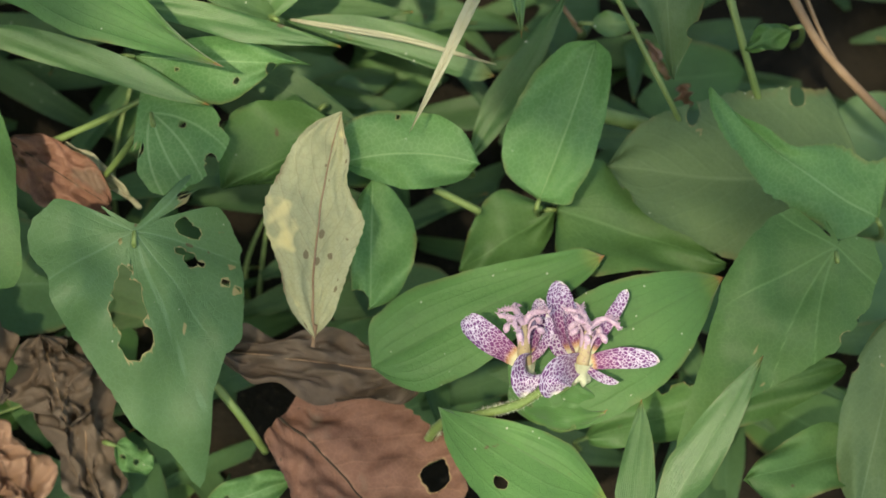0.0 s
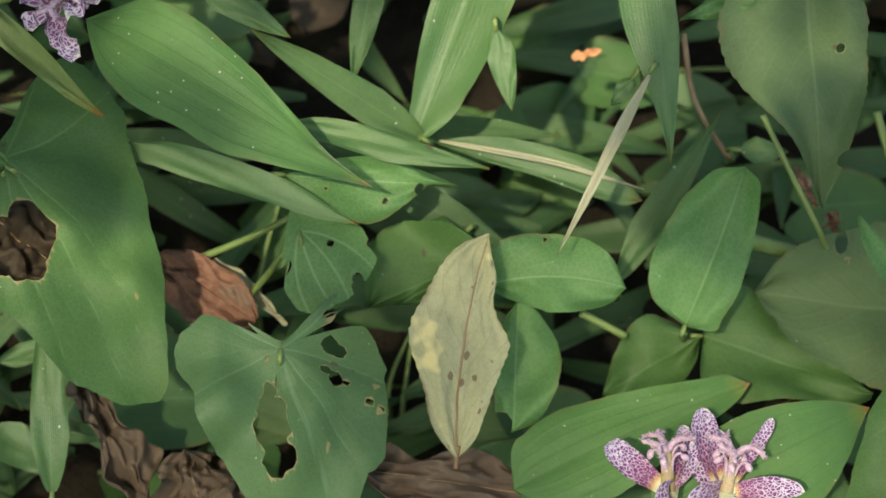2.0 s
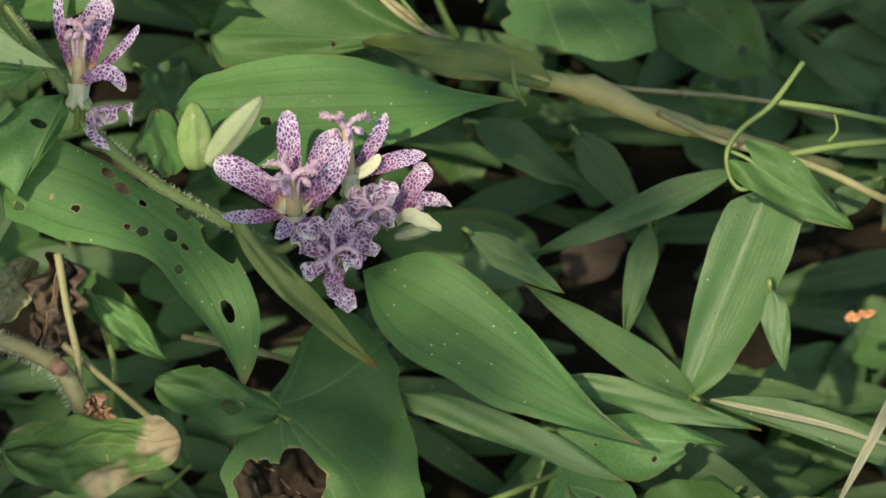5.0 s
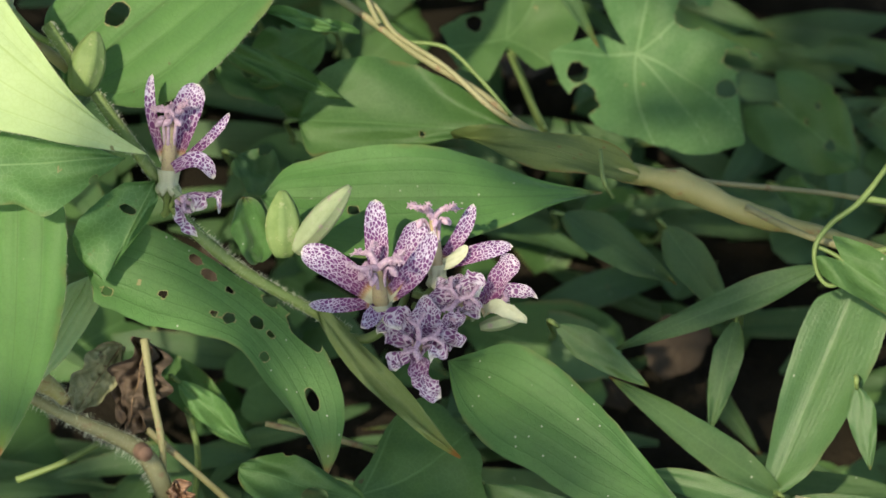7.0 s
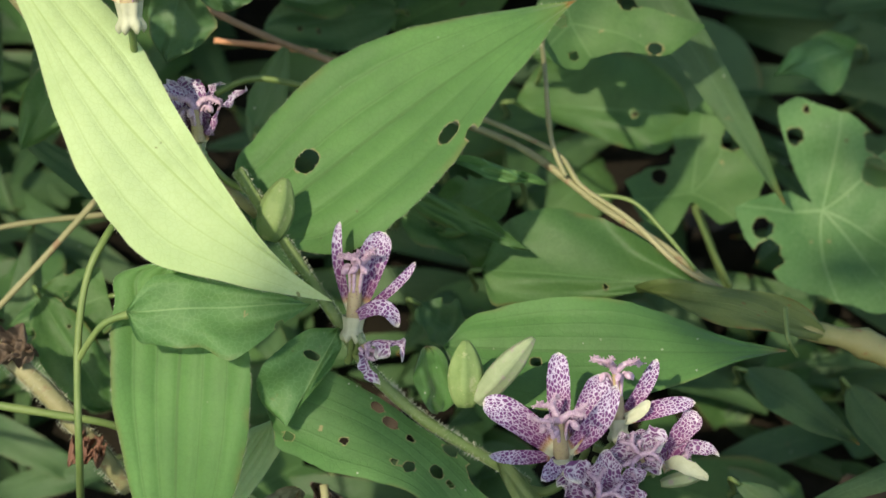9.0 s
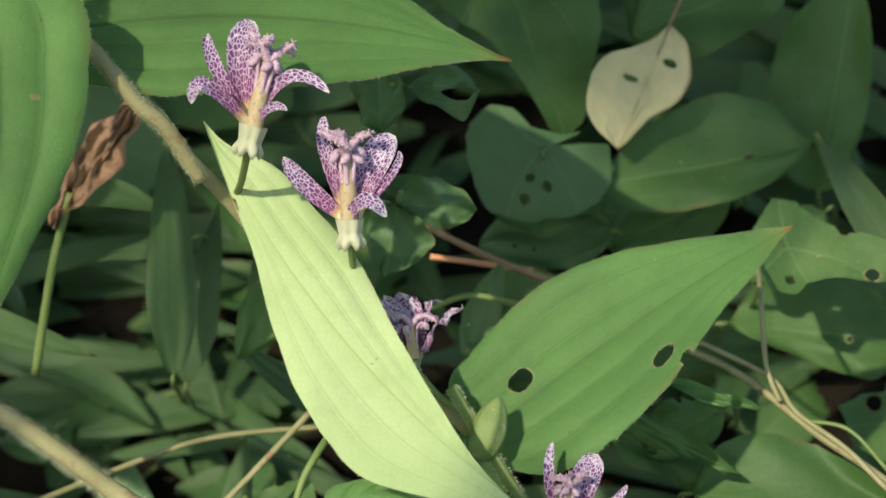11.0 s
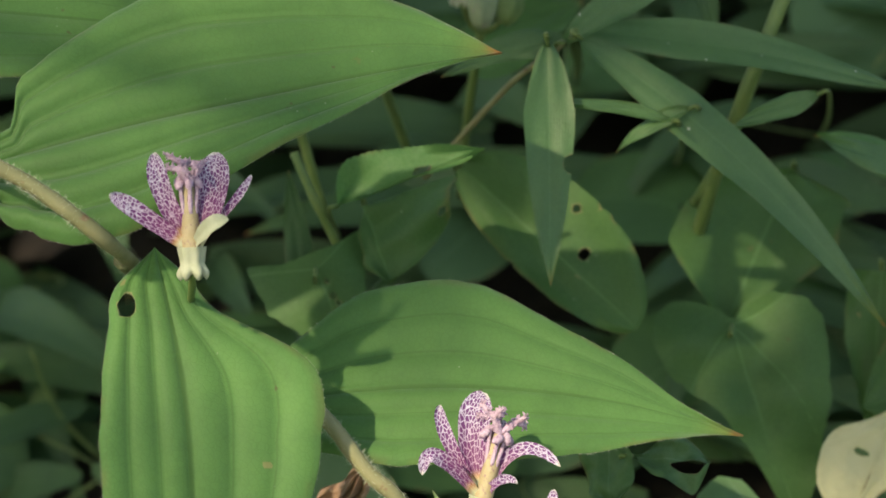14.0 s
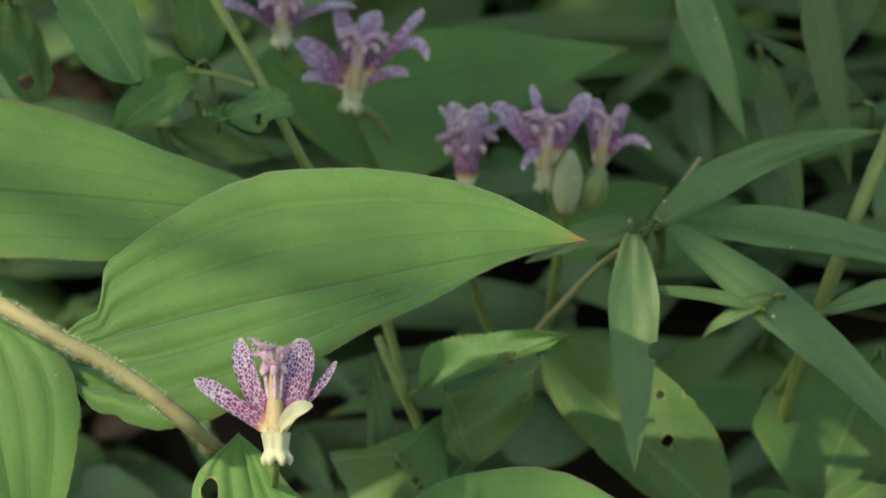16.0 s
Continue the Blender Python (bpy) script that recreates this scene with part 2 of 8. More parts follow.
# Cream patches: leaf mottling, and the sunlit area put into its colour.
leaf_olive = leaf_material("leaf_olive", (0.225, 0.232, 0.135), (0.30, 0.305, 0.185), (0.11, 0.065, 0.055), "pinnate", 0.2, 0.65, 0.7, (0.13, 0.08, 0.05), count=7.0, spots=0.2, patch=(42, 0.575, (0.44, 0.385, 0.20)), dots=(13.0, 0.50, (0.085, 0.05, 0.035)), ribbed=0.7)
leaf_cream = leaf_material("leaf_cream", (0.42, 0.39, 0.225), (0.50, 0.46, 0.28), (0.44, 0.38, 0.22), "pinnate", 0.2, 0.7, 0.9, (0.16, 0.10, 0.06), count=7.0, spots=0.0)
leaf_russet = leaf_material("leaf_russet", (0.125, 0.058, 0.042), (0.19, 0.095, 0.066), (0.26, 0.15, 0.10), "pinnate", 0.12, 0.65, 0.7, (0.09, 0.06, 0.045), count=6.0, spots=0.5, patch=(34, 0.62, (0.13, 0.085, 0.062)), dots=(17.0, 0.30, (0.065, 0.038, 0.028)))
leaf_umber = leaf_material("leaf_umber", (0.065, 0.046, 0.034), (0.115, 0.085, 0.064), (0.07, 0.05, 0.035), "pinnate", 0.08, 0.75, 0.6, (0.05, 0.035, 0.025), count=6.0, spots=0.3)
# Dead-leaf brown darkened to carry the deep shade of the gaps.
leaf_shade_brown = leaf_material("leaf_shade_brown", (0.030, 0.022, 0.015), (0.055, 0.040, 0.028), (0.025, 0.018, 0.012), "pinnate", 0.05, 0.85, 0.6, (0.02, 0.014, 0.01), count=6.0, spots=0.1)
leaf_pink = leaf_material("leaf_pink", (0.26, 0.15, 0.10), (0.36, 0.22, 0.15), (0.2, 0.11, 0.08), "pinnate", 0.12, 0.7, 0.6, (0.1, 0.06, 0.05), count=6.0)
leaf_blighted = leaf_material("leaf_blighted", (0.055, 0.12, 0.032), (0.085, 0.17, 0.045), (0.15, 0.2, 0.08), "pinnate", 0.2, 0.6, 0.9, (0.14, 0.10, 0.07), count=6.0, patch=(24, 0.53, (0.24, 0.20, 0.13)))
stem_green = plain_material("stem_green", (0.095, 0.155, 0.048), (0.15, 0.205, 0.07), 80, 0.5, through=0.1)
stem_tan = plain_material("stem_tan", (0.15, 0.155, 0.075), (0.225, 0.21, 0.115), 70, 0.6, c=(0.17, 0.10, 0.06))
stem_gold = plain_material("stem_gold", (0.20, 0.20, 0.07), (0.30, 0.265, 0.115), 60, 0.45, 0.35, c=(0.24, 0.12, 0.05))
stalk_brown = plain_material("stalk_brown", (0.14, 0.085, 0.05), (0.24, 0.16, 0.10), 90, 0.75)
twig_orange = plain_material("twig_orange", (0.42, 0.19, 0.10), (0.52, 0.27, 0.15), 120, 0.7)
hair_white = plain_material("hair_white", (0.42, 0.46, 0.32), (0.52, 0.54, 0.42), 90, 0.6)
flower_base = plain_material("flower_base", (0.36, 0.38, 0.26), (0.44, 0.455, 0.34), 200, 0.5, 0.2, through=0.2)
tepal_spotted = tepal_material("tepal_spotted", (0.53, 0.48, 0.62), (0.100, 0.032, 0.130), 1.1, 0.075)
tepal_faded = tepal_material("tepal_faded", (0.56, 0.50, 0.60), (0.125, 0.048, 0.140), 1.15, 0.075)
stamen_pink = plain_material("stamen_pink", (0.38, 0.235, 0.37), (0.58, 0.44, 0.53), 900, 0.55, 0.4, through=0.2, c=(0.22, 0.07, 0.21))
stamen_yellow = plain_material("stamen_yellow", (0.36, 0.29, 0.16), (0.42, 0.34, 0.22), 420, 0.5, 0.2, through=0.2, c=(0.20, 0.075, 0.13))
bud_green = plain_material("bud_green", (0.105, 0.17, 0.055), (0.165, 0.235, 0.090), 120, 0.6, 0.35, through=0.15, c=(0.25, 0.28, 0.15))
bud_grey = plain_material("bud_grey", (0.17, 0.22, 0.12), (0.25, 0.30, 0.18), 150, 0.6, 0.35, through=0.15, c=(0.25, 0.18, 0.2))
leaf_spotted = leaf_material("leaf_spotted", (0.085, 0.13, 0.04), (0.13, 0.17, 0.055), (0.18, 0.20, 0.08), "parallel", 0.25, 0.5, 0.9, (0.17, 0.08, 0.03), count=6.0, spots=0.6, dots=(14.0, 0.30, (0.16, 0.075, 0.03)))
# Dark vein lines again paint the shade that lies in the pleats.
lily_pleated = leaf_material("lily_pleated", (0.060, 0.150, 0.042), (0.090, 0.212, 0.058), (0.030, 0.078, 0.018), "parallel", 0.30, 0.50, 0.30, tip=0.04, count=6.0, hairs=0.2, ribbed=0.48, ridge=0.5)


# ---- small tools ----
V = Vector


def part(name, bm, material, parent, label=""):
    me = bpy.data.meshes.new(name)
    bm.normal_update()
    bm.to_mesh(me)
    bm.free()
    for p in me.polygons:
        p.use_smooth = True
    me.materials.append(material)
    ob = new(name, me)
    ob.parent = parent
    if label:
        ob["label"] = label
    return ob


def ground_height(x, y):
    """The bank: level near the camera, rising away from it, levelling off far behind."""
    h = 0.0
    if y > 0.38:
        h = 0.38 * (y - 0.38)
    h -= 0.05
    if y > 2.2:
        h = 0.642 + 0.9 * (1 - math.exp(-(y - 2.2) / 2.0))
    return h + 0.012 * noise.noise(V((x * 7, y * 7, 0.3))) + 0.004 * noise.noise(V((x * 31, y * 31, 1.3)))


def plant(name, x, y, label, category, group=""):
    e = new(name)
    e.empty_display_size = 0.01
    tagged(e, label, category, group)
    return e


def tube(bm, pts, radii, sides=8, wob=0.0):
    """A smooth tapered tube through the points (Catmull-Rom)."""
    P = [V(p) for p in pts]
    R = list(radii) if isinstance(radii, (list, tuple)) else [radii] * len(P)
    path, rad = [], []
    for i in range(len(P) - 1):
        a, b = P[max(i - 1, 0)], P[i]
        c, d = P[i + 1], P[min(i + 2, len(P) - 1)]
        for k in range(6):
            t = k / 6
            path.append(0.5 * (2 * b + (c - a) * t + (2 * a - 5 * b + 4 * c - d) * t * t + (3 * b - a - 3 * c + d) * t ** 3))
            rad.append(R[i] + (R[i + 1] - R[i]) * t)
    path.append(P[-1])
    rad.append(R[-1])
    prev, up = None, V((0.31, -0.2, 0.93))
    for i, (p, r) in enumerate(zip(path, rad)):
        t = (path[min(i + 1, len(path) - 1)] - path[max(i - 1, 0)]).normalized()
        s = t.cross(up).normalized()
        up = s.cross(t).normalized()
        rr = r * (1 + wob * noise.noise(p * 160))
        ring = [bm.verts.new(p + (s * math.cos(2 * math.pi * k / sides) + up * math.sin(2 * math.pi * k / sides)) * rr) for k in range(sides)]
        if prev:
            for k in range(sides):
                bm.faces.new((prev[k], prev[(k + 1) % sides], ring[(k + 1) % sides], ring[k]))
        else:
            bm.faces.new(ring[::-1])
        prev = ring
    bm.faces.new(prev)
    return bm


SHAPES = {"lily": (0.36, 0.85, 0.015), "heart": (0.22, 0.85, 0.15), "oval": (0.5, 0.5, 0.01), "narrow": (0.4, 0.9, 0.01), "wide": (0.45, 0.65, 0.01), "blade": (0.3, 1.0, 0.02), "clasp": (0.3, 0.95, 0.10)}


def profile(kind, s, peak=None, taper=None):
    """Half width of a leaf, 0 to 1, at s along its midrib: widest at peak, the larger taper the longer its point."""
    p, b, blunt = SHAPES[kind]
    p, b = peak or p, taper or b
    if kind == "blade":
        return min(1.0, ((s + blunt) / p) ** 0.55) * max(0.0, 1 - s ** 2.6) ** b
    a = b * (p + blunt) / (1 - p)
    return (s + blunt) ** a * max(0.0, 1 - s) ** b / ((p + blunt) ** a * (1 - p) ** b)


def station(rows, s, side):
    """A smooth value between the stations of a leaf's width; it closes to a point at the tip."""
    pts = [(r[0], r[side]) for r in rows] + [(1.0, 0.0)]
    i = max(k for k in range(len(pts) - 1) if pts[k][0] <= s + 1e-9)
    (a, va), (b, vb) = pts[i], pts[i + 1]
    f = (s - a) / (b - a)
    slope = []
    for k in (i, i + 1):
        lo, hi = pts[max(k - 1, 0)], pts[min(k + 1, len(pts) - 1)]
        slope.append((hi[1] - lo[1]) / (hi[0] - lo[0]) * (b - a))
    f2, f3 = f * f, f ** 3
    v = va * (2 * f3 - 3 * f2 + 1) + slope[0] * (f3 - 2 * f2 + f) + vb * (3 * f2 - 2 * f3) + slope[1] * (f3 - f2)
    return max(v, min(va, vb) * 0.8, 0.0)


MIDLINE = []


def leaf_mesh(bm, kind, base, tip, face, left, right, arch=0.0, bow=0.0, fold=8.0, lobe=0.0, wave=0.0, curl=0.0,
              crumple=0.0, teeth=0.0, pleat=0.0, rag=0.03, peak=None, taper=None, holes=(), rows=44, cols=20, seed=0.0, widths=None):
    """A leaf blade: curved midrib from base to tip, outline by kind, folded along the midrib, with eaten holes.
    arch bends it sideways, bow lifts its middle, curl rolls the edges; holes are (s, u, half length, half width);
    widths, in place of kind, gives the half widths to both sides of the midrib at a few stations (s, left, right)."""
    B, T, n0 = V(base), V(tip), V(face).normalized()
    a0 = (T - B).normalized()
    L = (T - B).length
    n0 = (n0 - a0 * n0.dot(a0)).normalized()
    side0 = n0.cross(a0)
    M = (B + T) / 2 + side0 * 2 * arch + n0 * 2 * bow
    uvl = bm.loops.layers.uv.verify()
    rim = bm.verts.layers.float.get("rim") or bm.verts.layers.float.new("rim")
    grid, info = {}, {}
    tf = math.tan(radians(fold))
    for i in range(rows + 1):
        s = i / rows
        p = B * (1 - s) ** 2 + M * 2 * s * (1 - s) + T * s * s
        t = ((M - B) * (1 - s) + (T - M) * s).normalized()
        sd = n0.cross(t).normalized()
        nn = t.cross(sd).normalized()
        h = profile(kind, s, peak, taper)
        hl, hr = (station(widths, s, 1) / left, station(widths, s, 2) / right) if widths else (h, h)
        if teeth:
            hl, hr = (q * (1 + teeth * ((s * 22) % 1.0 - 0.5)) for q in (hl, hr))
        for j in range(cols + 1):
            u = 2 * j / cols - 1
            w = left if u > 0 else right
            h = hl if u > 0 else hr
            sgn = 2.3 if u > 0 else 7.9
            x = u * h * w * (1 + rag * abs(u) * (noise.noise(V((s * 8, sgn, seed))) + 0.6 * noise.noise(V((s * 26, sgn, seed + 4)))))
            q = p + sd * x
            au = abs(u)
            if lobe:
                q -= t * lobe * L * (1 - s) ** 2.2 * (math.sin(min(au * 1.35, 1.0) * math.pi / 2) - 0.55 * max(0, au - 0.62) / 0.38)
            z = abs(x) * tf - curl * w * (au ** 2.5) * h
            if pleat:
                z += pleat * (abs(math.sin(u * math.pi * 3)) ** 0.6) * (0.35 + 0.5 * math.sin(math.pi * min(1, s * 1.15)) + 1.1 * math.exp(-8 * s)) * h
            z += wave * math.sin(s * 9 + 3 * u + seed * 5) * au * au
            z += wave * 1.2 * noise.noise(V((s * 3 + seed * 7, u * 1.5, seed)))
            if crumple:
                z += crumple * noise.noise(V((s * 4.5, u * 2.6, seed * 3))) + 0.4 * crumple * noise.noise(V((s * 13, u * 7, seed * 3 + 5)))
                q += sd * crumple * 0.7 * noise.noise(V((s * 5, u * 2, seed * 3 + 9))) * au
            q = q + nn * z
            grid[i, j] = q
            info[i, j] = (s, u)
    MIDLINE[:] = [grid[i, cols // 2] + n0 * 0.0001 for i in range(0, rows + 1, 5)]
    dead = {}
    for hn, (hs, hu, rs, ru) in enumerate(holes):
        for key, (s, u) in info.items():
            ds, du = (s - hs) / rs, (u - hu) / ru
            r = math.hypot(ds, du)
            if r > 1.6:
                continue
            ang = math.atan2(du, ds)
            edge = 1 + 0.22 * noise.noise(V((math.cos(ang) * 1.5, math.sin(ang) * 1.5, hn * 3.7 + seed)))
            if r < edge:
                dead.setdefault(key, (hs + ds / max(r, 1e-4) * edge * rs, hu + du / max(r, 1e-4) * edge * ru))
    verts = {}

    def at(s, u):
        fi, fj = min(max(s, 0), 1) * rows, min(max((u + 1) / 2, 0), 1) * cols
        i, j = min(int(fi), rows - 1), min(int(fj), cols - 1)
        fi -= i
        fj -= j
        return (grid[i, j] * (1 - fi) + grid[i + 1, j] * fi) * (1 - fj) + (grid[i, j + 1] * (1 - fi) + grid[i + 1, j + 1] * fi) * fj

    def vert(key):
        if key not in verts:
            if key in dead:
                s, u = dead[key]
                verts[key] = (bm.verts.new(at(s, u)), (s, (u + 1) / 2))
                verts[key][0][rim] = 1.0
            else:
                s, u = info[key]
                verts[key] = (bm.verts.new(grid[key]), (s, (u + 1) / 2))
        return verts[key]

    for i in range(rows):
        for j in range(cols):
            keys = ((i, j), (i, j + 1), (i + 1, j + 1), (i + 1, j))
            if all(k in dead for k in keys):
                continue
            vs = [vert(k) for k in keys]
            f = bm.faces.new([v[0] for v in vs])
            for lp, v in zip(f.loops, vs):
                lp[uvl].uv = v[1]
    return bm


def lobed_leaf(owner, centre, right, up, lobes, veins, mat, label, bites=(), cup=0.3, seed=0.0, stalk=False):
    """A leaf with lobes round the point where its stalk joins: lobes are (degrees, reach) round it,
    veins the directions of its main ribs, bites are eaten circles (x, y, radius) in its plane."""
    X, Y, C = V(right), V(up), V(centre)
    N = X.cross(Y).normalized()
    bm = bmesh.new()
    uvl = bm.loops.layers.uv.verify()
    rim = bm.verts.layers.float.new("rim")
    turns, rings = 220, 26
    far = max(r for a, r in lobes)
    order = sorted((a % 360, r) for a, r in lobes)
    spots, edge = [], []
    for k in range(turns):
        a = 360 * k / turns
        nxt = next((i for i, o in enumerate(order) if o[0] > a), len(order))
        a0, r0 = order[nxt - 1]
        a1, r1 = order[nxt % len(order)]
        d, f = radians((a1 - a0) % 360), radians((a - a0) % 360)
        edge.append(r0 * r1 * math.sin(d) / (r0 * math.sin(f) + r1 * math.sin(d - f)) if 0.02 < d < 2.6 else r0)
    edge = [(edge[k - 1] + 2 * edge[k] + edge[(k + 1) % turns]) / 4 for k in range(turns)]
    for k in range(turns):
        a = 360 * k / turns
        reach = edge[k] * (1 + 0.035 * noise.noise(V((a * 0.09, seed, 0.7))) + 0.015 * noise.noise(V((a * 0.5, seed, 3.7))))
        row = []
        for i in range(rings + 1):
            r = reach * i / rings
            x, y = r * math.cos(radians(a)), r * math.sin(radians(a))
            gone = False
            for bn, (bx, by, br) in enumerate(bites):
                d = math.hypot(x - bx, y - by)
                e = br * (1 + 0.3 * noise.noise(V((math.atan2(y - by, x - bx) * 1.7, bn * 2.1, seed))))
                if d < e:
                    gone = True
                    x, y = bx + (x - bx) / max(d, 1e-6) * e, by + (y - by) / max(d, 1e-6) * e
            c = 0.42
            for va in veins:
                bend = a - va - 26 * (r / far) * math.sin(radians(va * 1.7 + 40))
                if math.cos(radians(bend)) > 0:
                    c = min(c, r * abs(math.sin(radians(bend))) * 30)
            z = cup * (x * x + y * y) / far + 0.09 * far * noise.noise(V((x, y, seed)) * 55) + 0.006 * far * min(c, 0.12) / 0.12
            row.append((bm.verts.new(C + X * x + Y * y + N * z), gone, (r / far, 0.5 + c)))
            row[-1][0][rim] = 1.0 if gone else 0.0
        spots.append(row)
    for k in range(turns):
        for i in range(rings):
            q = (spots[k][i], spots[k][i + 1], spots[(k + 1) % turns][i + 1], spots[(k + 1) % turns][i])
            if all(v[1] for v in q):
                continue
            f = bm.faces.new([v[0] for v in q])
            for lp, v in zip(f.loops, q):
                lp[uvl].uv = v[2]
    bmesh.ops.delete(bm, geom=[v for v in bm.verts if not v.link_faces], context="VERTS")
    ob = part("leaf", bm, mat, owner, label)
    if stalk:
        petiole(owner, C, -Y, N)
    return ob


def petiole(owner, B, back, n):
    """The stalk of a leaf, from its base back and down into the bank."""
    away = (B - V((0, 0, 0.8))).normalized()
    p1 = B + back * 0.004 - n * 0.0035
    q = p1.copy()
    while q.z > ground_height(q.x, q.y) - 0.004 and q.y < 2.2:
        q = q + away * 0.02 + V((0, 0, -0.001))
    part("petiole", tube(bmesh.new(), (B + n * 0.0002, p1, p1.lerp(q, 0.4) + V((0.002, 0, -0.002)), q), (0.0007, 0.0009, 0.001, 0.0011), 6), stem_green, owner)


def leaf(owner, kind, base, tip, face, left, right, mat, label="", stalk=True, name="leaf", **kw):
    """One leaf as a part of its plant; with a stalk that goes down to the ground behind it."""
    bm = leaf_mesh(bmesh.new(), kind, base, tip, face, left, right, **kw)
    fringe = bmesh.new() if mat in (lily_pleated, lily_pale_sunlit) else None
    if fringe:
        rnd = random.Random(int(abs(base[0]) * 1e5))
        n = V(face).normalized()
        for e in bm.edges:
            if len(e.link_faces) != 1:
                continue
            a, b = e.verts[0].co, e.verts[1].co
            mid = e.link_faces[0].calc_center_median()
            out = ((a + b) / 2 - mid).normalized()
            for _ in range(int((b - a).length * 2400)):
                p = a.lerp(b, rnd.random())
                w = (b - a).normalized() * 0.00003
                d = (out + n * rnd.uniform(-0.6, 0.8) + w * rnd.uniform(-15000, 15000)).normalized()
                fringe.faces.new([fringe.verts.new(v) for v in (p - w, p + w, p + d * rnd.uniform(0.0003, 0.0009))])
    ob = part(name, bm, mat, owner, label)
    if fringe:
        part("hairs", fringe, hair_white, ob)["kind"] = "stuff"
    if stalk:
        petiole(owner, V(base), (V(base) - V(tip)).normalized(), V(face).normalized())
    return ob


def fallen(name, label, category, kind, base, tip, face, left, right, mat, stalk=0.0, **kw):
    """A loose leaf that lies on the plants or on the ground."""
    bm = leaf_mesh(bmesh.new(), kind, base, tip, face, left, right, **kw)
    ob = part(name, bm, mat, None)
    tagged(ob, label, category)
    wide = max(0.0002, min(0.0005, left * 0.03))
    rib = tube(bmesh.new(), MIDLINE, [wide * (1 - 0.75 * i / len(MIDLINE)) for i in range(len(MIDLINE))], 6)
    part("midrib", rib, {leaf_cream: leaf_cream, leaf_russet: leaf_shade_brown}.get(mat, stalk_brown), ob)
    if stalk:
        B = V(base)
        back = (B - V(tip)).normalized()
        part("petiole", tube(bmesh.new(), (B - back * 0.004, B + back * stalk * 0.5, B + back * stalk), (0.0007, 0.0006, 0.0008), 6), stalk_brown, ob)
    return ob


def stem(owner, pts, radii, mat, name="stem", label="", wob=0.15, hair=0.0):
    bm = tube(bmesh.new(), pts, radii, 8, wob)
    ob = part(name, bm, mat, owner, label)
    if hair:
        rnd = random.Random(len(pts) * 7 + int(abs(pts[0][0]) * 1e4))
        hb = bmesh.new()
        P = [V(p) for p in pts]
        R = list(radii) if isinstance(radii, (list, tuple)) else [radii] * len(P)
        for i in range(len(P) - 1):
            d = P[i + 1] - P[i]
            for _ in range(int(d.length * 15000)):
                t = rnd.random()
                o = P[i] + d * t
                ax = d.normalized()
                v = V((rnd.gauss(0, 1), rnd.gauss(0, 1), rnd.gauss(0, 1)))
                v = (v - ax * v.dot(ax)).normalized()
                r = R[i] + (R[i + 1] - R[i]) * t
                w = ax * 0.00007
                e = o + v * (r + hair * rnd.uniform(0.5, 1.2)) + ax * hair * rnd.uniform(-0.4, 0.4)
                b0, b1, b2 = hb.verts.new(o + v * r * 0.8 - w), hb.verts.new(o + v * r * 0.8 + w), hb.verts.new(e)
                hb.faces.new((b0, b1, b2))
        h = part("hairs", hb, hair_white, ob)
        h["kind"] = "stuff"
    return ob


def basis(axis, side):
    z = V(axis).normalized()
    x = V(side)
    x = (x - z * x.dot(z)).normalized()
    return Matrix((x, z.cross(x), z)).transposed()


def tepal_mesh(length, width, lean, recurve, seed):
    """A tepal in the local frame: grows up z, leans out along x, recurves at the tip."""
    bm = bmesh.new()
    uvl = bm.loops.layers.uv.verify()
    rows, cols = 16, 8
    ang, p = 0.12, V((0.0018, 0, 0.0012))
    vs = []
    for i in range(rows + 1):
        s = i / rows
        h = width / 2 * (0.45 + 0.55 * math.sin(math.pi * min(1, s * 0.72)) ** 0.9) * (1 - s ** 7) ** 0.6
        if i:
            ang = 0.12 + lean * min(1, s / 0.45) ** 0.8 + recurve * max(0, s - 0.45) ** 1.3
            p = p + V((math.sin(ang), 0, math.cos(ang))) * (length / rows)
        n = V((-math.cos(ang), 0, math.sin(ang)))
        row = []
        for j in range(cols + 1):
            u = 2 * j / cols - 1
            q = p + V((0, 1, 0)) * u * h + n * (0.38 * h * u * u) + n * 0.0006 * noise.noise(V((s * 4, u * 2, seed)))
            row.append(bm.verts.new(q))
        vs.append(row)
    for i in range(rows):
        for j in range(cols):
            f = bm.faces.new((vs[i][j], vs[i][j + 1], vs[i + 1][j + 1], vs[i + 1][j]))
            for lp, (a, b) in zip(f.loops, ((i, j), (i, j + 1), (i + 1, j + 1), (i + 1, j))):
                lp[uvl].uv = (a / rows, b / cols)
    return bm


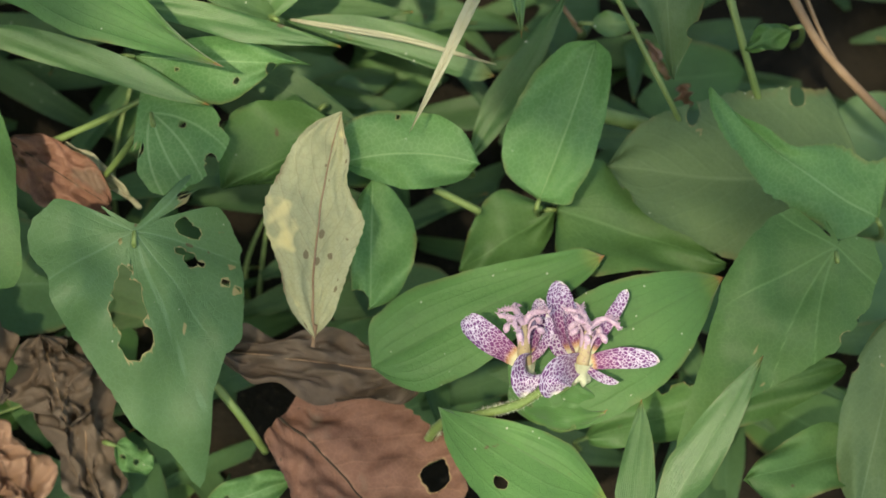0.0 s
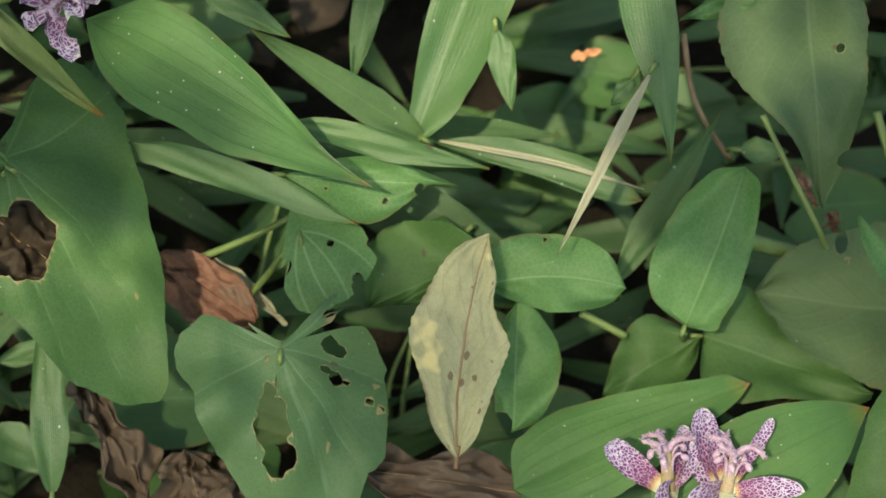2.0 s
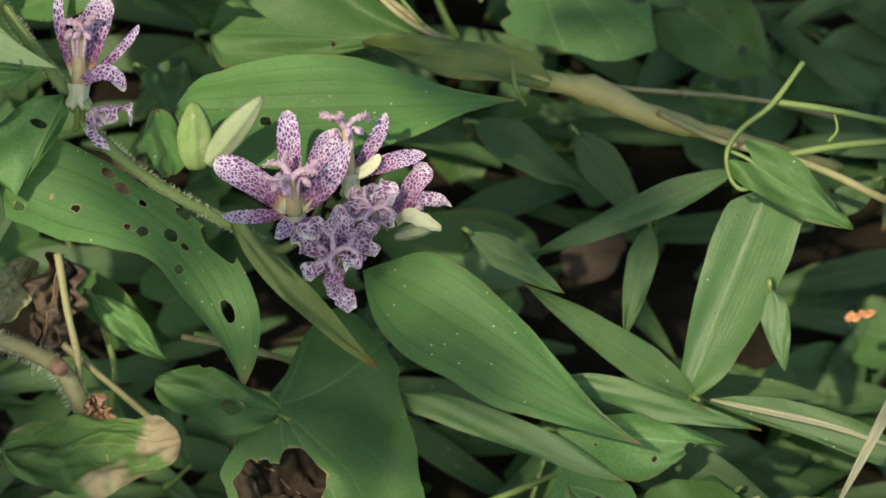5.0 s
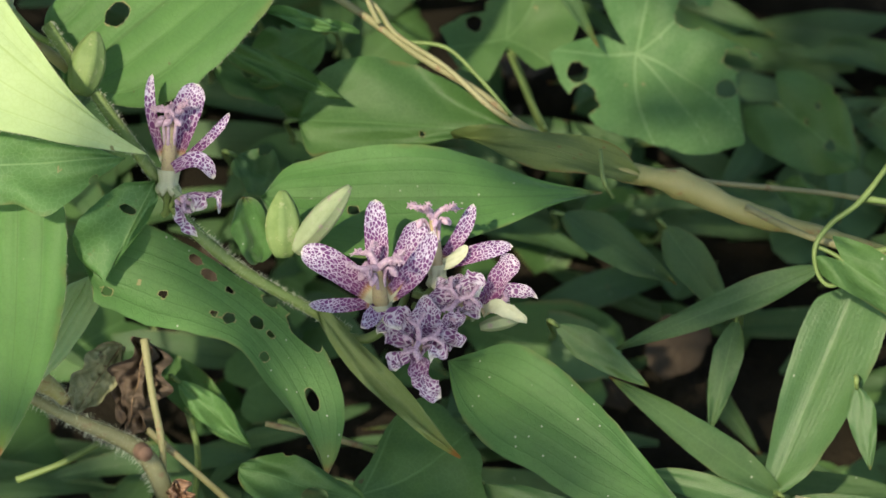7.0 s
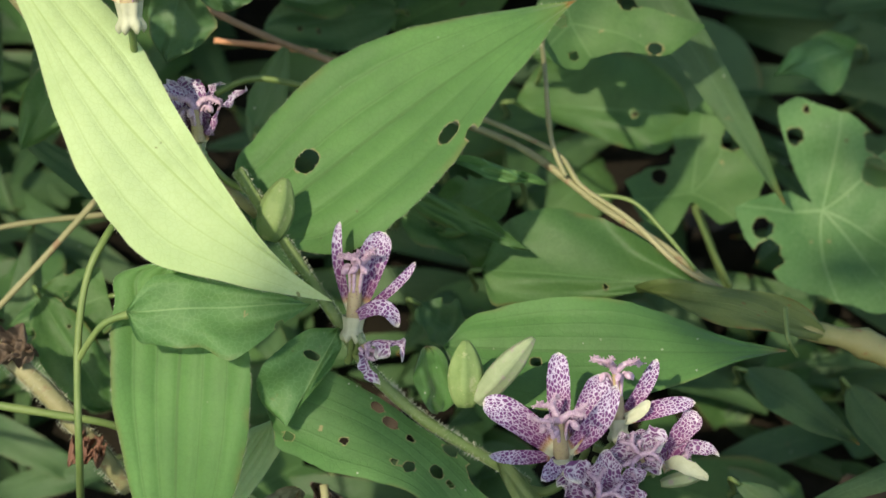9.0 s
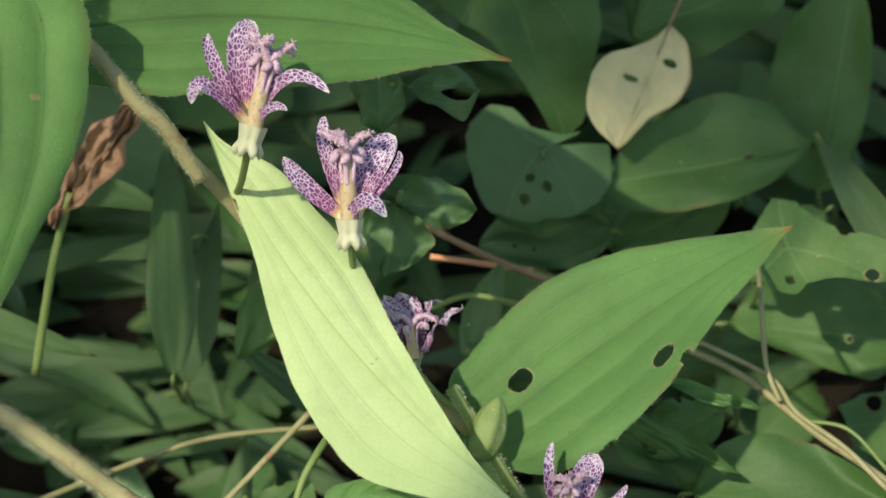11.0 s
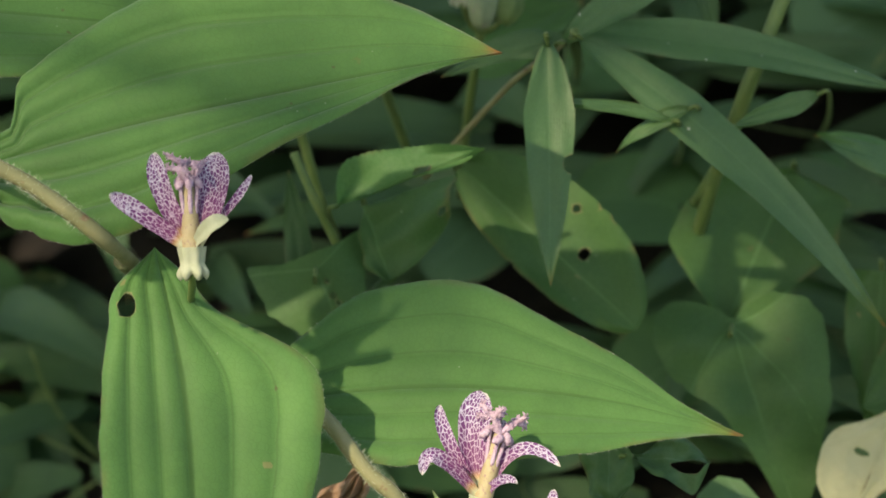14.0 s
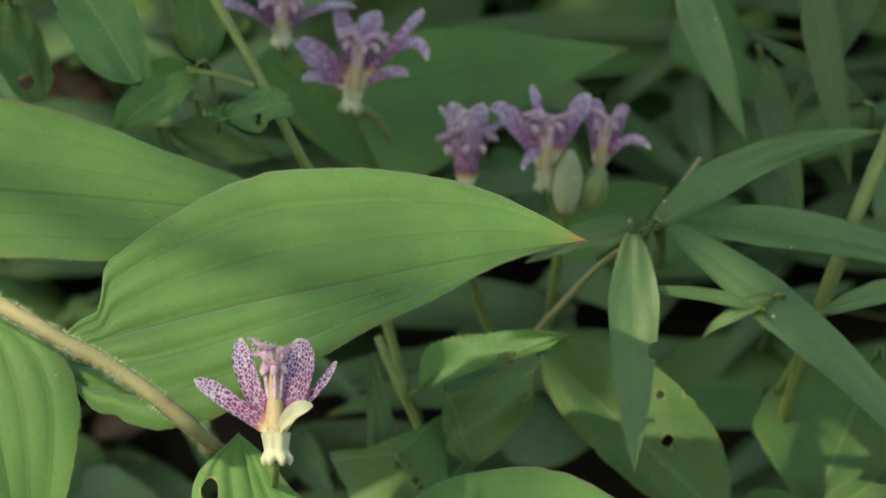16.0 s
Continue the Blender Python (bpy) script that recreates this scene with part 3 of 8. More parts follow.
def blade_mesh(base, tip, bend, half, roll, seed, faded=0.0):
    """A tepal from base to tip by way of bend, half wide, its inner face turned by roll round its length."""
    bm = bmesh.new()
    uvl = bm.loops.layers.uv.verify()
    rows, cols = 22, 10
    mid = 2 * bend - (base + tip) / 2
    face = Matrix.Rotation(radians(roll % 900), 3, (tip - base).normalized()) @ V((0.0, -0.77, 0.64))
    vs = []
    for i in range(rows + 1):
        s = i / rows
        p = base * (1 - s) ** 2 + mid * 2 * s * (1 - s) + tip * s * s
        t = ((mid - base) * (1 - s) + (tip - mid) * s).normalized()
        sd = face.cross(t).normalized()
        n = t.cross(sd)
        h = half * min(1.0, 0.58 + 0.42 * math.sin(math.pi / 2 * min(1, s / 0.55))) * (1 - max(0, s - 0.5) ** 2.2 / 0.5 ** 2.2) ** 0.55
        h *= 1 + 0.06 * noise.noise(V((s * 6, seed, 0.2)))
        row = []
        for j in range(cols + 1):
            u = 2 * j / cols - 1
            q = p + sd * u * h + n * (0.42 * h * u * u + 0.0007 * noise.noise(V((s * 4, u * 2, seed))))
            if faded:
                q += V((noise.noise(q * 300), noise.noise(q * 300 + V((5, 0, 0))), noise.noise(q * 300 + V((0, 7, 0))))) * 0.0022 * faded
            row.append(bm.verts.new(q))
        vs.append(row)
    wide = min(1.2, half / 0.0045)
    long = min(1.2, (tip - base).length / 0.02)
    for i in range(rows):
        for j in range(cols):
            f = bm.faces.new((vs[i][j], vs[i][j + 1], vs[i + 1][j + 1], vs[i + 1][j]))
            for lp, (a, b) in zip(f.loops, ((i, j), (i, j + 1), (i + 1, j + 1), (i + 1, j))):
                lp[uvl].uv = (1 - (1 - a / rows) * long if long < 1 else a / rows, 0.5 + (b / cols - 0.5) * wide)
    return bm


def flower(owner, at, axis, side, size, tepals, column=1.0, faded=0.0, label="", foot=None, spread=1.0, blades=()):
    """A toad lily flower: pale swollen base, spotted tepals given as (turn, lean, recurve, width, length),
    a yellow spotted column with arching stamens and forked styles on top."""
    m = basis(axis, side).to_4x4()
    m.translation = V(at)
    m = m @ Matrix.Scale(size, 4)
    rnd = random.Random(int(abs(at[0] * 7919 + at[2] * 104729) * 100))
    bm = bmesh.new()
    prev = None
    for i in range(10):
        s = i / 9
        swell = math.sin(math.pi * min(1, s * 2.2 + 0.12)) if s < 0.4 else 0.0
        r = 0.0021 + 0.0016 * s ** 1.3 + 0.0012 * swell
        ring = []
        for k in range(36):
            a = 2 * math.pi * k / 36
            sac = abs(math.cos(3 * a)) ** 1.5
            rr = r * (0.80 + 0.30 * sac * (1 - 0.7 * s))
            ring.append(bm.verts.new((rr * math.cos(a), rr * math.sin(a), s * 0.0058 - 0.0002 - 0.0016 * sac * (1 - s) ** 2)))
        if prev:
            for k in range(36):
                bm.faces.new((prev[k], prev[(k + 1) % 36], ring[(k + 1) % 36], ring[k]))
        else:
            bm.faces.new(ring[::-1])
        prev = ring
    if faded:
        bm.transform(Matrix.Scale(0.6, 4))
    bm.transform(m)
    head = part("flower", bm, bud_grey if faded else flower_base, owner, label or "open pale mauve flower with dark purple spots")
    for turn, lean, rec, wide, long in tepals:
        t = tepal_mesh(0.0235 * long, 0.0085 * wide, lean, rec, rnd.random() * 9)
        if faded:
            for v in t.verts:
                v.co += V((noise.noise(v.co * 300), noise.noise(v.co * 300 + V((5, 0, 0))), noise.noise(v.co * 300 + V((0, 7, 0))))) * 0.003 * faded
        t.transform(m @ Matrix.Rotation(radians(turn), 4, "Z"))
        part("tepal", t, tepal_faded if faded else tepal_spotted, head)
    throat = V(axis).normalized() * 0.0052 * size
    for way, bend, half, roll in blades:
        t = blade_mesh(V(way[0]).lerp(throat, 0.8), V(way[1]), V(bend), half, roll, rnd.random() * 9, faded)
        t.transform(Matrix.Translation(V(at)))
        part("tepal", t, flower_base if roll >= 900 else tepal_faded if faded else tepal_spotted, head)
    c = column
    bm = tube(bmesh.new(), ((0, 0, 0.004), (0, 0, 0.009 * c), (0, 0, 0.0130 * c), (0, 0, 0.0160 * c)), (0.0022, 0.0019, 0.0014, 0.0010), 14)
    bm.transform(m)
    part("column", bm, stamen_yellow, head)
    for k in range(6):
        a = radians(60 * k + 30 + rnd.uniform(-14, 14))
        o = V((math.cos(a), math.sin(a), 0))
        q = rnd.uniform(0.8, 1.15) * spread
        top = rnd.uniform(0.0150, 0.0166) * c
        bm = tube(bmesh.new(), (o * 0.0013 + V((0, 0, 0.010 * c)), o * 0.0020 + V((0, 0, top - 0.002)), o * 0.0036 * q + V((0, 0, top)), o * 0.0050 * q + V((0, 0, top - 0.0008))), (0.0006, 0.00045, 0.0004, 0.0003), 6)
        e, way = o * 0.0052 * q + V((0, 0, top - 0.0010)), V((o.x * 0.5 - o.y * rnd.uniform(-0.8, 0.8), o.y * 0.5 + o.x * rnd.uniform(-0.8, 0.8), -0.7)).normalized()
        tube(bm, (e - way * 0.0015, e - way * 0.0006, e + way * 0.0006, e + way * 0.0016), (0.0003, 0.0010, 0.0010, 0.0003), 8)
        bm.transform(m)
        part("stamen", bm, stamen_pink, head)
    for k in range(3):
        a = radians(120 * k + rnd.uniform(-15, 15))
        o, sd = V((math.cos(a), math.sin(a), 0)), V((-math.sin(a), math.cos(a), 0))
        z = V((0, 0, 0.0155 * c))
        lift = rnd.uniform(0.0022, 0.0042)
        arm = [z, z + o * 0.0024 + V((0, 0, lift * 0.8)), z + o * 0.0050 * spread + V((0, 0, lift))]
        bm = tube(bmesh.new(), arm, (0.0011, 0.0009, 0.0008), 8)
        lines = [arm]
        for sg in (-1, 1):
            curl = rnd.uniform(-0.0012, 0.0014)
            fork = [arm[2] - o * 0.0003, z + o * 0.0070 * spread + sd * 0.0018 * sg + V((0, 0, lift + curl)), z + o * 0.0084 * spread + sd * 0.0032 * sg + V((0, 0, lift + curl * 2))]
            tube(bm, fork, (0.0008, 0.00065, 0.0004), 7)
            lines.append(fork)
        for line in lines:
            for g in range(26):
                p = line[g % 2].lerp(line[g % 2 + 1], rnd.random())
                d = V((rnd.gauss(0, 1), rnd.gauss(0, 1), rnd.gauss(0.2, 1))).normalized()
                tube(bm, (p + d * 0.0005, p + d * 0.00135), (0.00022, 0.00016), 4)
        bm.transform(m)
        part("style", bm, stamen_pink, head)
    if foot:
        part("pedicel", tube(bmesh.new(), (V(at) + V(axis).normalized() * 0.0005, (V(at) + V(foot)) / 2 + V((0, 0, -0.003)), V(foot)), (0.0012, 0.0011, 0.0012), 7), stem_green, owner)
    return head


def bud(owner, base, tip, radius, mat, label="", ribs=6, name="bud"):
    B, T = V(base), V(tip)
    z = (T - B).normalized()
    x = z.cross(V((0.3, 0.8, 0.5))).normalized()
    y = z.cross(x)
    bm = bmesh.new()
    prev = None
    for i in range(15):
        s = i / 14
        r = radius * (max(0.0, math.sin(math.pi * (0.05 + 0.92 * s)))) ** 0.42 * (1 - 0.45 * s ** 4)
        ring = []
        for k in range(24):
            a = 2 * math.pi * k / 24
            rr = r * (1 + 0.10 * math.cos(ribs * a))
            ring.append(bm.verts.new(B.lerp(T, s) + (x * math.cos(a) + y * math.sin(a)) * rr))
        if prev:
            for k in range(24):
                bm.faces.new((prev[k], prev[(k + 1) % 24], ring[(k + 1) % 24], ring[k]))
        else:
            bm.faces.new(ring[::-1])
        prev = ring
    bm.faces.new(prev)
    return part(name, bm, mat, owner, label)


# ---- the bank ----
# Soil's brown is taken nearly to black, standing for shade between plants.
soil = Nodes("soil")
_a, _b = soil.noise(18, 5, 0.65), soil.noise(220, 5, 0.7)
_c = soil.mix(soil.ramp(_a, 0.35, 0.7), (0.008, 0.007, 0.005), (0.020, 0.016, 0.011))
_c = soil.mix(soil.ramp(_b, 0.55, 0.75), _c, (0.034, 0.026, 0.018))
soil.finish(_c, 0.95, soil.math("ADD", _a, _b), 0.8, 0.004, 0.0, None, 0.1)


def make_ground():
    xs = [-60, -20, -8, -3, -1.5] + [-1.0 + 0.04 * i for i in range(51)] + [1.5, 3, 8, 20, 60]
    ys = [-60, -20, -8, -3, -1, -0.4, 0.0] + [0.2 + 0.04 * i for i in range(46)] + [2.2, 2.6, 3.2, 4.5, 8, 20, 60]
    bm = bmesh.new()
    vs = [[bm.verts.new((x, y, ground_height(x, y))) for x in xs] for y in ys]
    for i in range(len(ys) - 1):
        for j in range(len(xs) - 1):
            bm.faces.new((vs[i][j], vs[i][j + 1], vs[i + 1][j + 1], vs[i + 1][j]))
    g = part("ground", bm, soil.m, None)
    tagged(g, "brown soil of a bank, darkened in colour for the shade under plants", "ground", kind="structure")


make_ground()


def make_undergrowth():
    """Crowded small leaves and grass low on the bank, and leaf litter under them."""
    rnd = random.Random(11)
    kinds = (("heart", heart_green, 480), ("blade", grass_dark, 2600), ("oval", heart_blue, 260))
    for kind, mat, count in kinds:
        bm = bmesh.new()
        for i in range(count):
            x, y = rnd.uniform(-0.62, 0.62), rnd.uniform(0.46, 1.75)
            if y > 1.0 and rnd.random() < 0.4:
                continue
            z = ground_height(x, y) + rnd.uniform(0.002, 0.035) + max(0, y - 1.0) * rnd.uniform(0, 0.25)
            az = rnd.uniform(0, 2 * math.pi)
            big = 1 + min(1.0, max(0, y - 0.85) * 2.5)
            ln = big * rnd.uniform(0.03, 0.06) if kind != "blade" else big * rnd.uniform(0.06, 0.11)
            d = V((math.cos(az), math.sin(az) * 0.7 + 0.2, rnd.uniform(-0.4, 0.15)))
            b = V((x, y, z))
            n = V((rnd.uniform(-0.5, 0.5), rnd.uniform(-1.3, -0.1), 0.8))
            w = ln * rnd.uniform(0.28, 0.42) if kind != "blade" else big * rnd.uniform(0.0035, 0.008)
            leaf_mesh(bm, kind, b, b + d * ln, n, w, w, bow=ln * rnd.uniform(0.02, 0.15), fold=rnd.uniform(2, 16),
                      lobe=0.2 if kind == "heart" else 0, wave=0.001, rows=12, cols=8, seed=rnd.random() * 7)
        ob = part("undergrowth", bm, mat, None)
        tagged(ob, "low dark green undergrowth covering the shaded bank", "undergrowth", kind="stuff")
    bm = bmesh.new()
    for i in range(110):
        x, y = rnd.uniform(-0.62, 0.62), rnd.uniform(0.46, 1.75)
        b = V((x, y, ground_height(x, y) + rnd.uniform(0.001, 0.012)))
        az = rnd.uniform(0, 2 * math.pi)
        ln = rnd.uniform(0.015, 0.05)
        leaf_mesh(bm, "oval", b, b + V((math.cos(az), math.sin(az), rnd.uniform(-0.2, 0.4))) * ln, V((rnd.uniform(-0.5, 0.5), rnd.uniform(-0.7, 0.2), 1)),
                  ln * 0.25, ln * 0.3, bow=ln * 0.1, crumple=0.004, rows=10, cols=6, seed=rnd.random() * 7)
    tagged(part("leaf_litter", bm, leaf_shade_brown, None), "brown crumpled dead leaves scattered on the soil, darkened in colour for shade", "leaf litter", kind="stuff")
    bm = bmesh.new()
    for i in range(260):
        x, y = rnd.uniform(-0.62, 0.62), rnd.uniform(0.46, 1.75)
        b = V((x, y, ground_height(x, y) - 0.004))
        d = V((rnd.gauss(0, 0.5), rnd.gauss(-0.1, 0.5), rnd.uniform(0.1, 0.5))).normalized()
        ln = rnd.uniform(0.04, 0.10)
        tube(bm, (b, b + d * ln * 0.5 + V((rnd.gauss(0, 0.006), 0, 0)), b + d * ln), (0.0012, 0.0009, 0.0005), 5)
    tagged(part("thin_stems", bm, stem_green, None), "thin green and tan stems rising from the bank", "stems", kind="stuff")


make_undergrowth()


def make_outer_bank():
    """The same low plants farther along the bank, round the part that is seen."""
    rnd = random.Random(23)
    for kind, mat, count in (("heart", heart_green, 1500), ("blade", grass_dark, 1700), ("oval", heart_light, 700)):
        bm = bmesh.new()
        for i in range(count):
            x, y = rnd.uniform(-2.6, 2.6), rnd.uniform(-0.3, 3.4)
            if abs(x) < 0.62 and y < 1.75:
                continue
            b = V((x, y, ground_height(x, y) + rnd.uniform(0.0, 0.06)))
            az = rnd.uniform(0, 2 * math.pi)
            ln = rnd.uniform(0.07, 0.13) if kind != "blade" else rnd.uniform(0.12, 0.24)
            w = ln * rnd.uniform(0.28, 0.42) if kind != "blade" else rnd.uniform(0.006, 0.012)
            d = V((math.cos(az), math.sin(az), rnd.uniform(-0.1, 0.25)))
            leaf_mesh(bm, kind, b, b + d * ln, V((rnd.uniform(-0.5, 0.5), rnd.uniform(-0.8, 0.3), 0.8)), w, w, bow=ln * 0.1, fold=8, lobe=0.2 if kind == "heart" else 0, rows=9, cols=6, seed=rnd.random() * 7)
        tagged(part("undergrowth", bm, mat, None), "low green plants continuing along the bank", "undergrowth", kind="stuff")


make_outer_bank()


def crown_leaf(bm, rnd, c, ln):
    az = rnd.uniform(0, 2 * math.pi)
    d = V((math.cos(az), math.sin(az), rnd.uniform(-0.5, 0.3)))
    leaf_mesh(bm, "oval", c, c + d * ln, SUN + V((rnd.gauss(0, 0.4), rnd.gauss(0, 0.4), 0)), ln * 0.28, ln * 0.28, bow=0.003, rows=6, cols=4, seed=rnd.random())


def make_shade_trees():
    """Two added trees beside the bank, out of view: a young one whose near crown breaks the sun into
    patches, and a taller one whose high crown softens the light on the upper bank."""
    rnd = random.Random(5)
    young = plant("tree", -1.75, 0.1, "slender unseen young tree whose leafy crown shades the bank", "tree")
    tall = plant("tree", -5.2, -2.4, "unseen tall tree added to soften the light, with a high open crown", "tree")
    near, high = [], []
    bn, bh = bmesh.new(), bmesh.new()
    # Crown leaves are kept or left out by where sun should reach the bank.
    for i in range(5800):
        far = rnd.random() < 0.55
        x, z = rnd.uniform(-0.6, 0.45), rnd.uniform(0.02, 0.95)
        back = rnd.uniform(0.10, 0.8 if z > 0.45 else 0.45) if far else 0.0
        q = V((x, 0.53 + 0.42 * z + back, z - (0.06 if far else 0)))
        s = (back + 0.025) / (0.42 * SUN.z - SUN.y) if far else 0.0
        fx, fz = q.x + SUN.x * s, q.z + SUN.z * s
        ragged = 1 + 0.25 * noise.noise(V((fx, 0.3, fz)) * 9)
        if fx > -0.06 and fz < 0.21:
            if far or rnd.random() < 0.74:
                continue
            c = q + SUN * rnd.uniform(4.5, 6.5)
            crown_leaf(bh, rnd, c, rnd.uniform(0.05, 0.08))
            high.append(c)
            continue
        if -0.205 < fx < -0.085 and 0.458 < fz < 0.51:
            if not far and rnd.random() < 0.26:
                c = q + SUN * rnd.uniform(2.4, 3.2)
                crown_leaf(bh, rnd, c, rnd.uniform(0.05, 0.08))
                high.append(c)
            continue
        thin = fz < 0.31 and fx > -0.09 and rnd.random() < 0.12
        if math.hypot((fx + 0.13) / 0.17, (fz - 0.36) / 0.13) < ragged and not thin:
            continue
        if math.hypot((fx - 0.122) / 0.092, (fz - 0.268) / 0.066) < ragged or math.hypot(fx + 0.005, fz - 0.415) < 0.06:
            continue
        if math.hypot((fx - 0.045) / 0.08, (fz - 0.195) / 0.05) < ragged and rnd.random() < 0.75:
            continue
        if far and fx < 0.1 and fz < 0.24 and rnd.random() < 0.25:
            continue
        if -0.42 < fx < 0.0 and 0.38 < fz < (0.63 if fx < -0.15 else 0.53):
            gap = 0.95 if fz > 0.525 else 0.88 if fz > (0.49 if fx < -0.22 else 0.43) else 0.97
            if far or rnd.random() < gap:
                continue
            c = q + SUN * rnd.uniform(4.5, 6.5)
            crown_leaf(bh, rnd, c, rnd.uniform(0.05, 0.08))
            high.append(c)
            continue
        if not far and fz < 0.5 and (noise.noise(q * 11 + V((3, 1, 7))) < 0.02 or (x < 0.1 and z < 0.24 and rnd.random() < 0.85)):
            continue
        c = q + SUN * rnd.uniform(1.15, 1.6)
        crown_leaf(bn, rnd, c, rnd.uniform(0.04, 0.065))
        near.append(c)
    a = SUN.cross(V((0, 0, 1))).normalized()
    b = SUN.cross(a)
    for i in range(420):
        turn, r = rnd.uniform(0, 2 * math.pi), rnd.uniform(1.1, 2.0)
        c = V((-0.05, 0.75, 0.3)) + SUN * rnd.uniform(5.0, 6.8) + a * math.cos(turn) * r + b * math.sin(turn) * r
        crown_leaf(bh, rnd, c, rnd.uniform(0.08, 0.13))
        high.append(c)
    for tree, bm, tips, foot, fork, girth in ((young, bn, near, (-1.75, 0.1), V((-1.45, 0.25, 1.25)), 0.045), (tall, bh, high, (-5.2, -2.4), V((-4.9, -2.5, 3.4)), 0.12)):
        part("crown", bm, heart_light, tree, "open crown of small green leaves")
        f = V((*foot, ground_height(*foot) - 0.05))
        part("trunk", tube(bmesh.new(), (f, f.lerp(fork, 0.5) + V((0.03, 0, 0)), fork), (girth, girth * 0.8, girth * 0.6), 12, 0.1), stalk_brown, tree)
        for c in tips[::max(1, len(tips) // 14)]:
            part("limb", tube(bmesh.new(), (fork, fork.lerp(c, 0.5) + V((0, 0, 0.06)), c), (girth * 0.22, girth * 0.13, 0.002), 6), stalk_brown, tree)


make_shade_trees()


def make_shade_shrub():
    """An added leafy shrub rooted higher on the bank, out of view, whose boughs keep sky light off the plants at the
    back.
    """
    rnd = random.Random(31)
    shrub = plant("shrub", 0.1, 2.7, "unseen leafy shrub added to shade the upper bank", "shrub")
    foot = V((0.1, 2.7, ground_height(0.1, 2.7) - 0.04))
    bm, tips = bmesh.new(), []
    for i in range(900):
        c = V((rnd.uniform(-1.3, 1.2), rnd.uniform(1.15, 2.6), rnd.uniform(1.35, 2.1)))
        if noise.noise(c * 3) < -0.25:
            continue
        crown_leaf(bm, rnd, c, rnd.uniform(0.10, 0.16))
        tips.append(c)
    part("crown", bm, heart_green, shrub, "dense crown of broad green leaves")
    for c in tips[::len(tips) // 12]:
        part("limb", tube(bmesh.new(), (foot, foot.lerp(c, 0.5) + V((0, 0, 0.25)), c), (0.02, 0.012, 0.003), 6), stalk_brown, shrub)


make_shade_shrub()


# ---- the plants ----

# the long arching toad lily
lily_a = plant("toad_lily", -0.506, 0.774, "arching toad lily with spotted purple flowers and broad green leaves", "toad lily", "toad lilies")
stem(lily_a, ((-0.3971, 0.7427, 0.5646), (-0.3392, 0.7200, 0.5504), (-0.3110, 0.7127, 0.5400), (-0.2920, 0.7119, 0.5297), (-0.2786, 0.7128, 0.5222), (-0.2646, 0.7137, 0.5111), (-0.2579, 0.7213, 0.4997), (-0.2621, 0.7534, 0.4790)), (0.0021, 0.0021, 0.0023, 0.0023, 0.0023, 0.0023, 0.0023, 0.0021), stem_tan, label="hairy tan arching stem", hair=0.0016)
stem(lily_a, ((-0.2612, 0.7358, 0.4893), (-0.2632, 0.7569, 0.4745), (-0.2509, 0.7598, 0.4615), (-0.2243, 0.7509, 0.4496), (-0.2033, 0.7382, 0.4396), (-0.1904, 0.7347, 0.4241), (-0.1824, 0.7352, 0.4158), (-0.1728, 0.7346, 0.3985)), (0.0024, 0.0024, 0.0024, 0.0024, 0.0024, 0.0024, 0.0024, 0.0022), stem_tan, hair=0.0014)
stem(lily_a, ((-0.1768, 0.7344, 0.4063), (-0.1691, 0.7433, 0.3902), (-0.1498, 0.7446, 0.3623), (-0.1212, 0.7366, 0.3379), (-0.0921, 0.7253, 0.3178)), (0.0023, 0.0023, 0.0021, 0.0021, 0.0019), stem_tan)
stem(lily_a, ((-0.0980, 0.7282, 0.3320), (-0.0814, 0.7126, 0.3136), (-0.0668, 0.6988, 0.2984), (-0.0561, 0.6905, 0.2845), (-0.0403, 0.6834, 0.2720), (-0.0211, 0.6780, 0.2617), (-0.0071, 0.6742, 0.2542)), (0.0019, 0.0019, 0.0019, 0.0019, 0.0019, 0.0017, 0.0016), stem_green, hair=0.0012)
stem(lily_a, ((-0.0118, 0.6704, 0.2567), (-0.0015, 0.6691, 0.2554), (0.0072, 0.6731, 0.2609), (0.0107, 0.6756, 0.2677)), (0.0016, 0.0016, 0.0014, 0.0012), stem_green)
leaf(lily_a, "lily", (-0.3819, 0.7455, 0.5641), (-0.2464, 0.8144, 0.5335), (0.31, -0.60, 0.74), 0.0307, 0.0267, lily_pleated, "broad green leaf with a silvery scratch", stalk=False, bow=0.0060, pleat=0.0014, seed=0.37, rows=56, cols=56, wave=0.0012, widths=((0.00, 0.0000, 0.0000), (0.06, 0.0180, 0.0145), (0.14, 0.0280, 0.0240), (0.26, 0.0307, 0.0267), (0.40, 0.0290, 0.0260), (0.55, 0.0240, 0.0238), (0.70, 0.0178, 0.0203), (0.83, 0.0123, 0.0143), (0.93, 0.0070, 0.0065)))
leaf(lily_a, "clasp", (-0.3253, 0.7239, 0.5325), (-0.3068, 0.6987, 0.4636), (0.44, -0.79, 0.42), 0.0248, 0.0205, lily_pleated, stalk=False, bow=0.0080, pleat=0.0014, seed=0.74, rows=56, cols=56, wave=0.0012, widths=((0.00, 0.0000, 0.0000), (0.06, 0.0105, 0.0067), (0.14, 0.0182, 0.0140), (0.26, 0.0235, 0.0175), (0.40, 0.0248, 0.0205), (0.55, 0.0220, 0.0203), (0.70, 0.0175, 0.0187), (0.83, 0.0123, 0.0140), (0.93, 0.0057, 0.0077)))
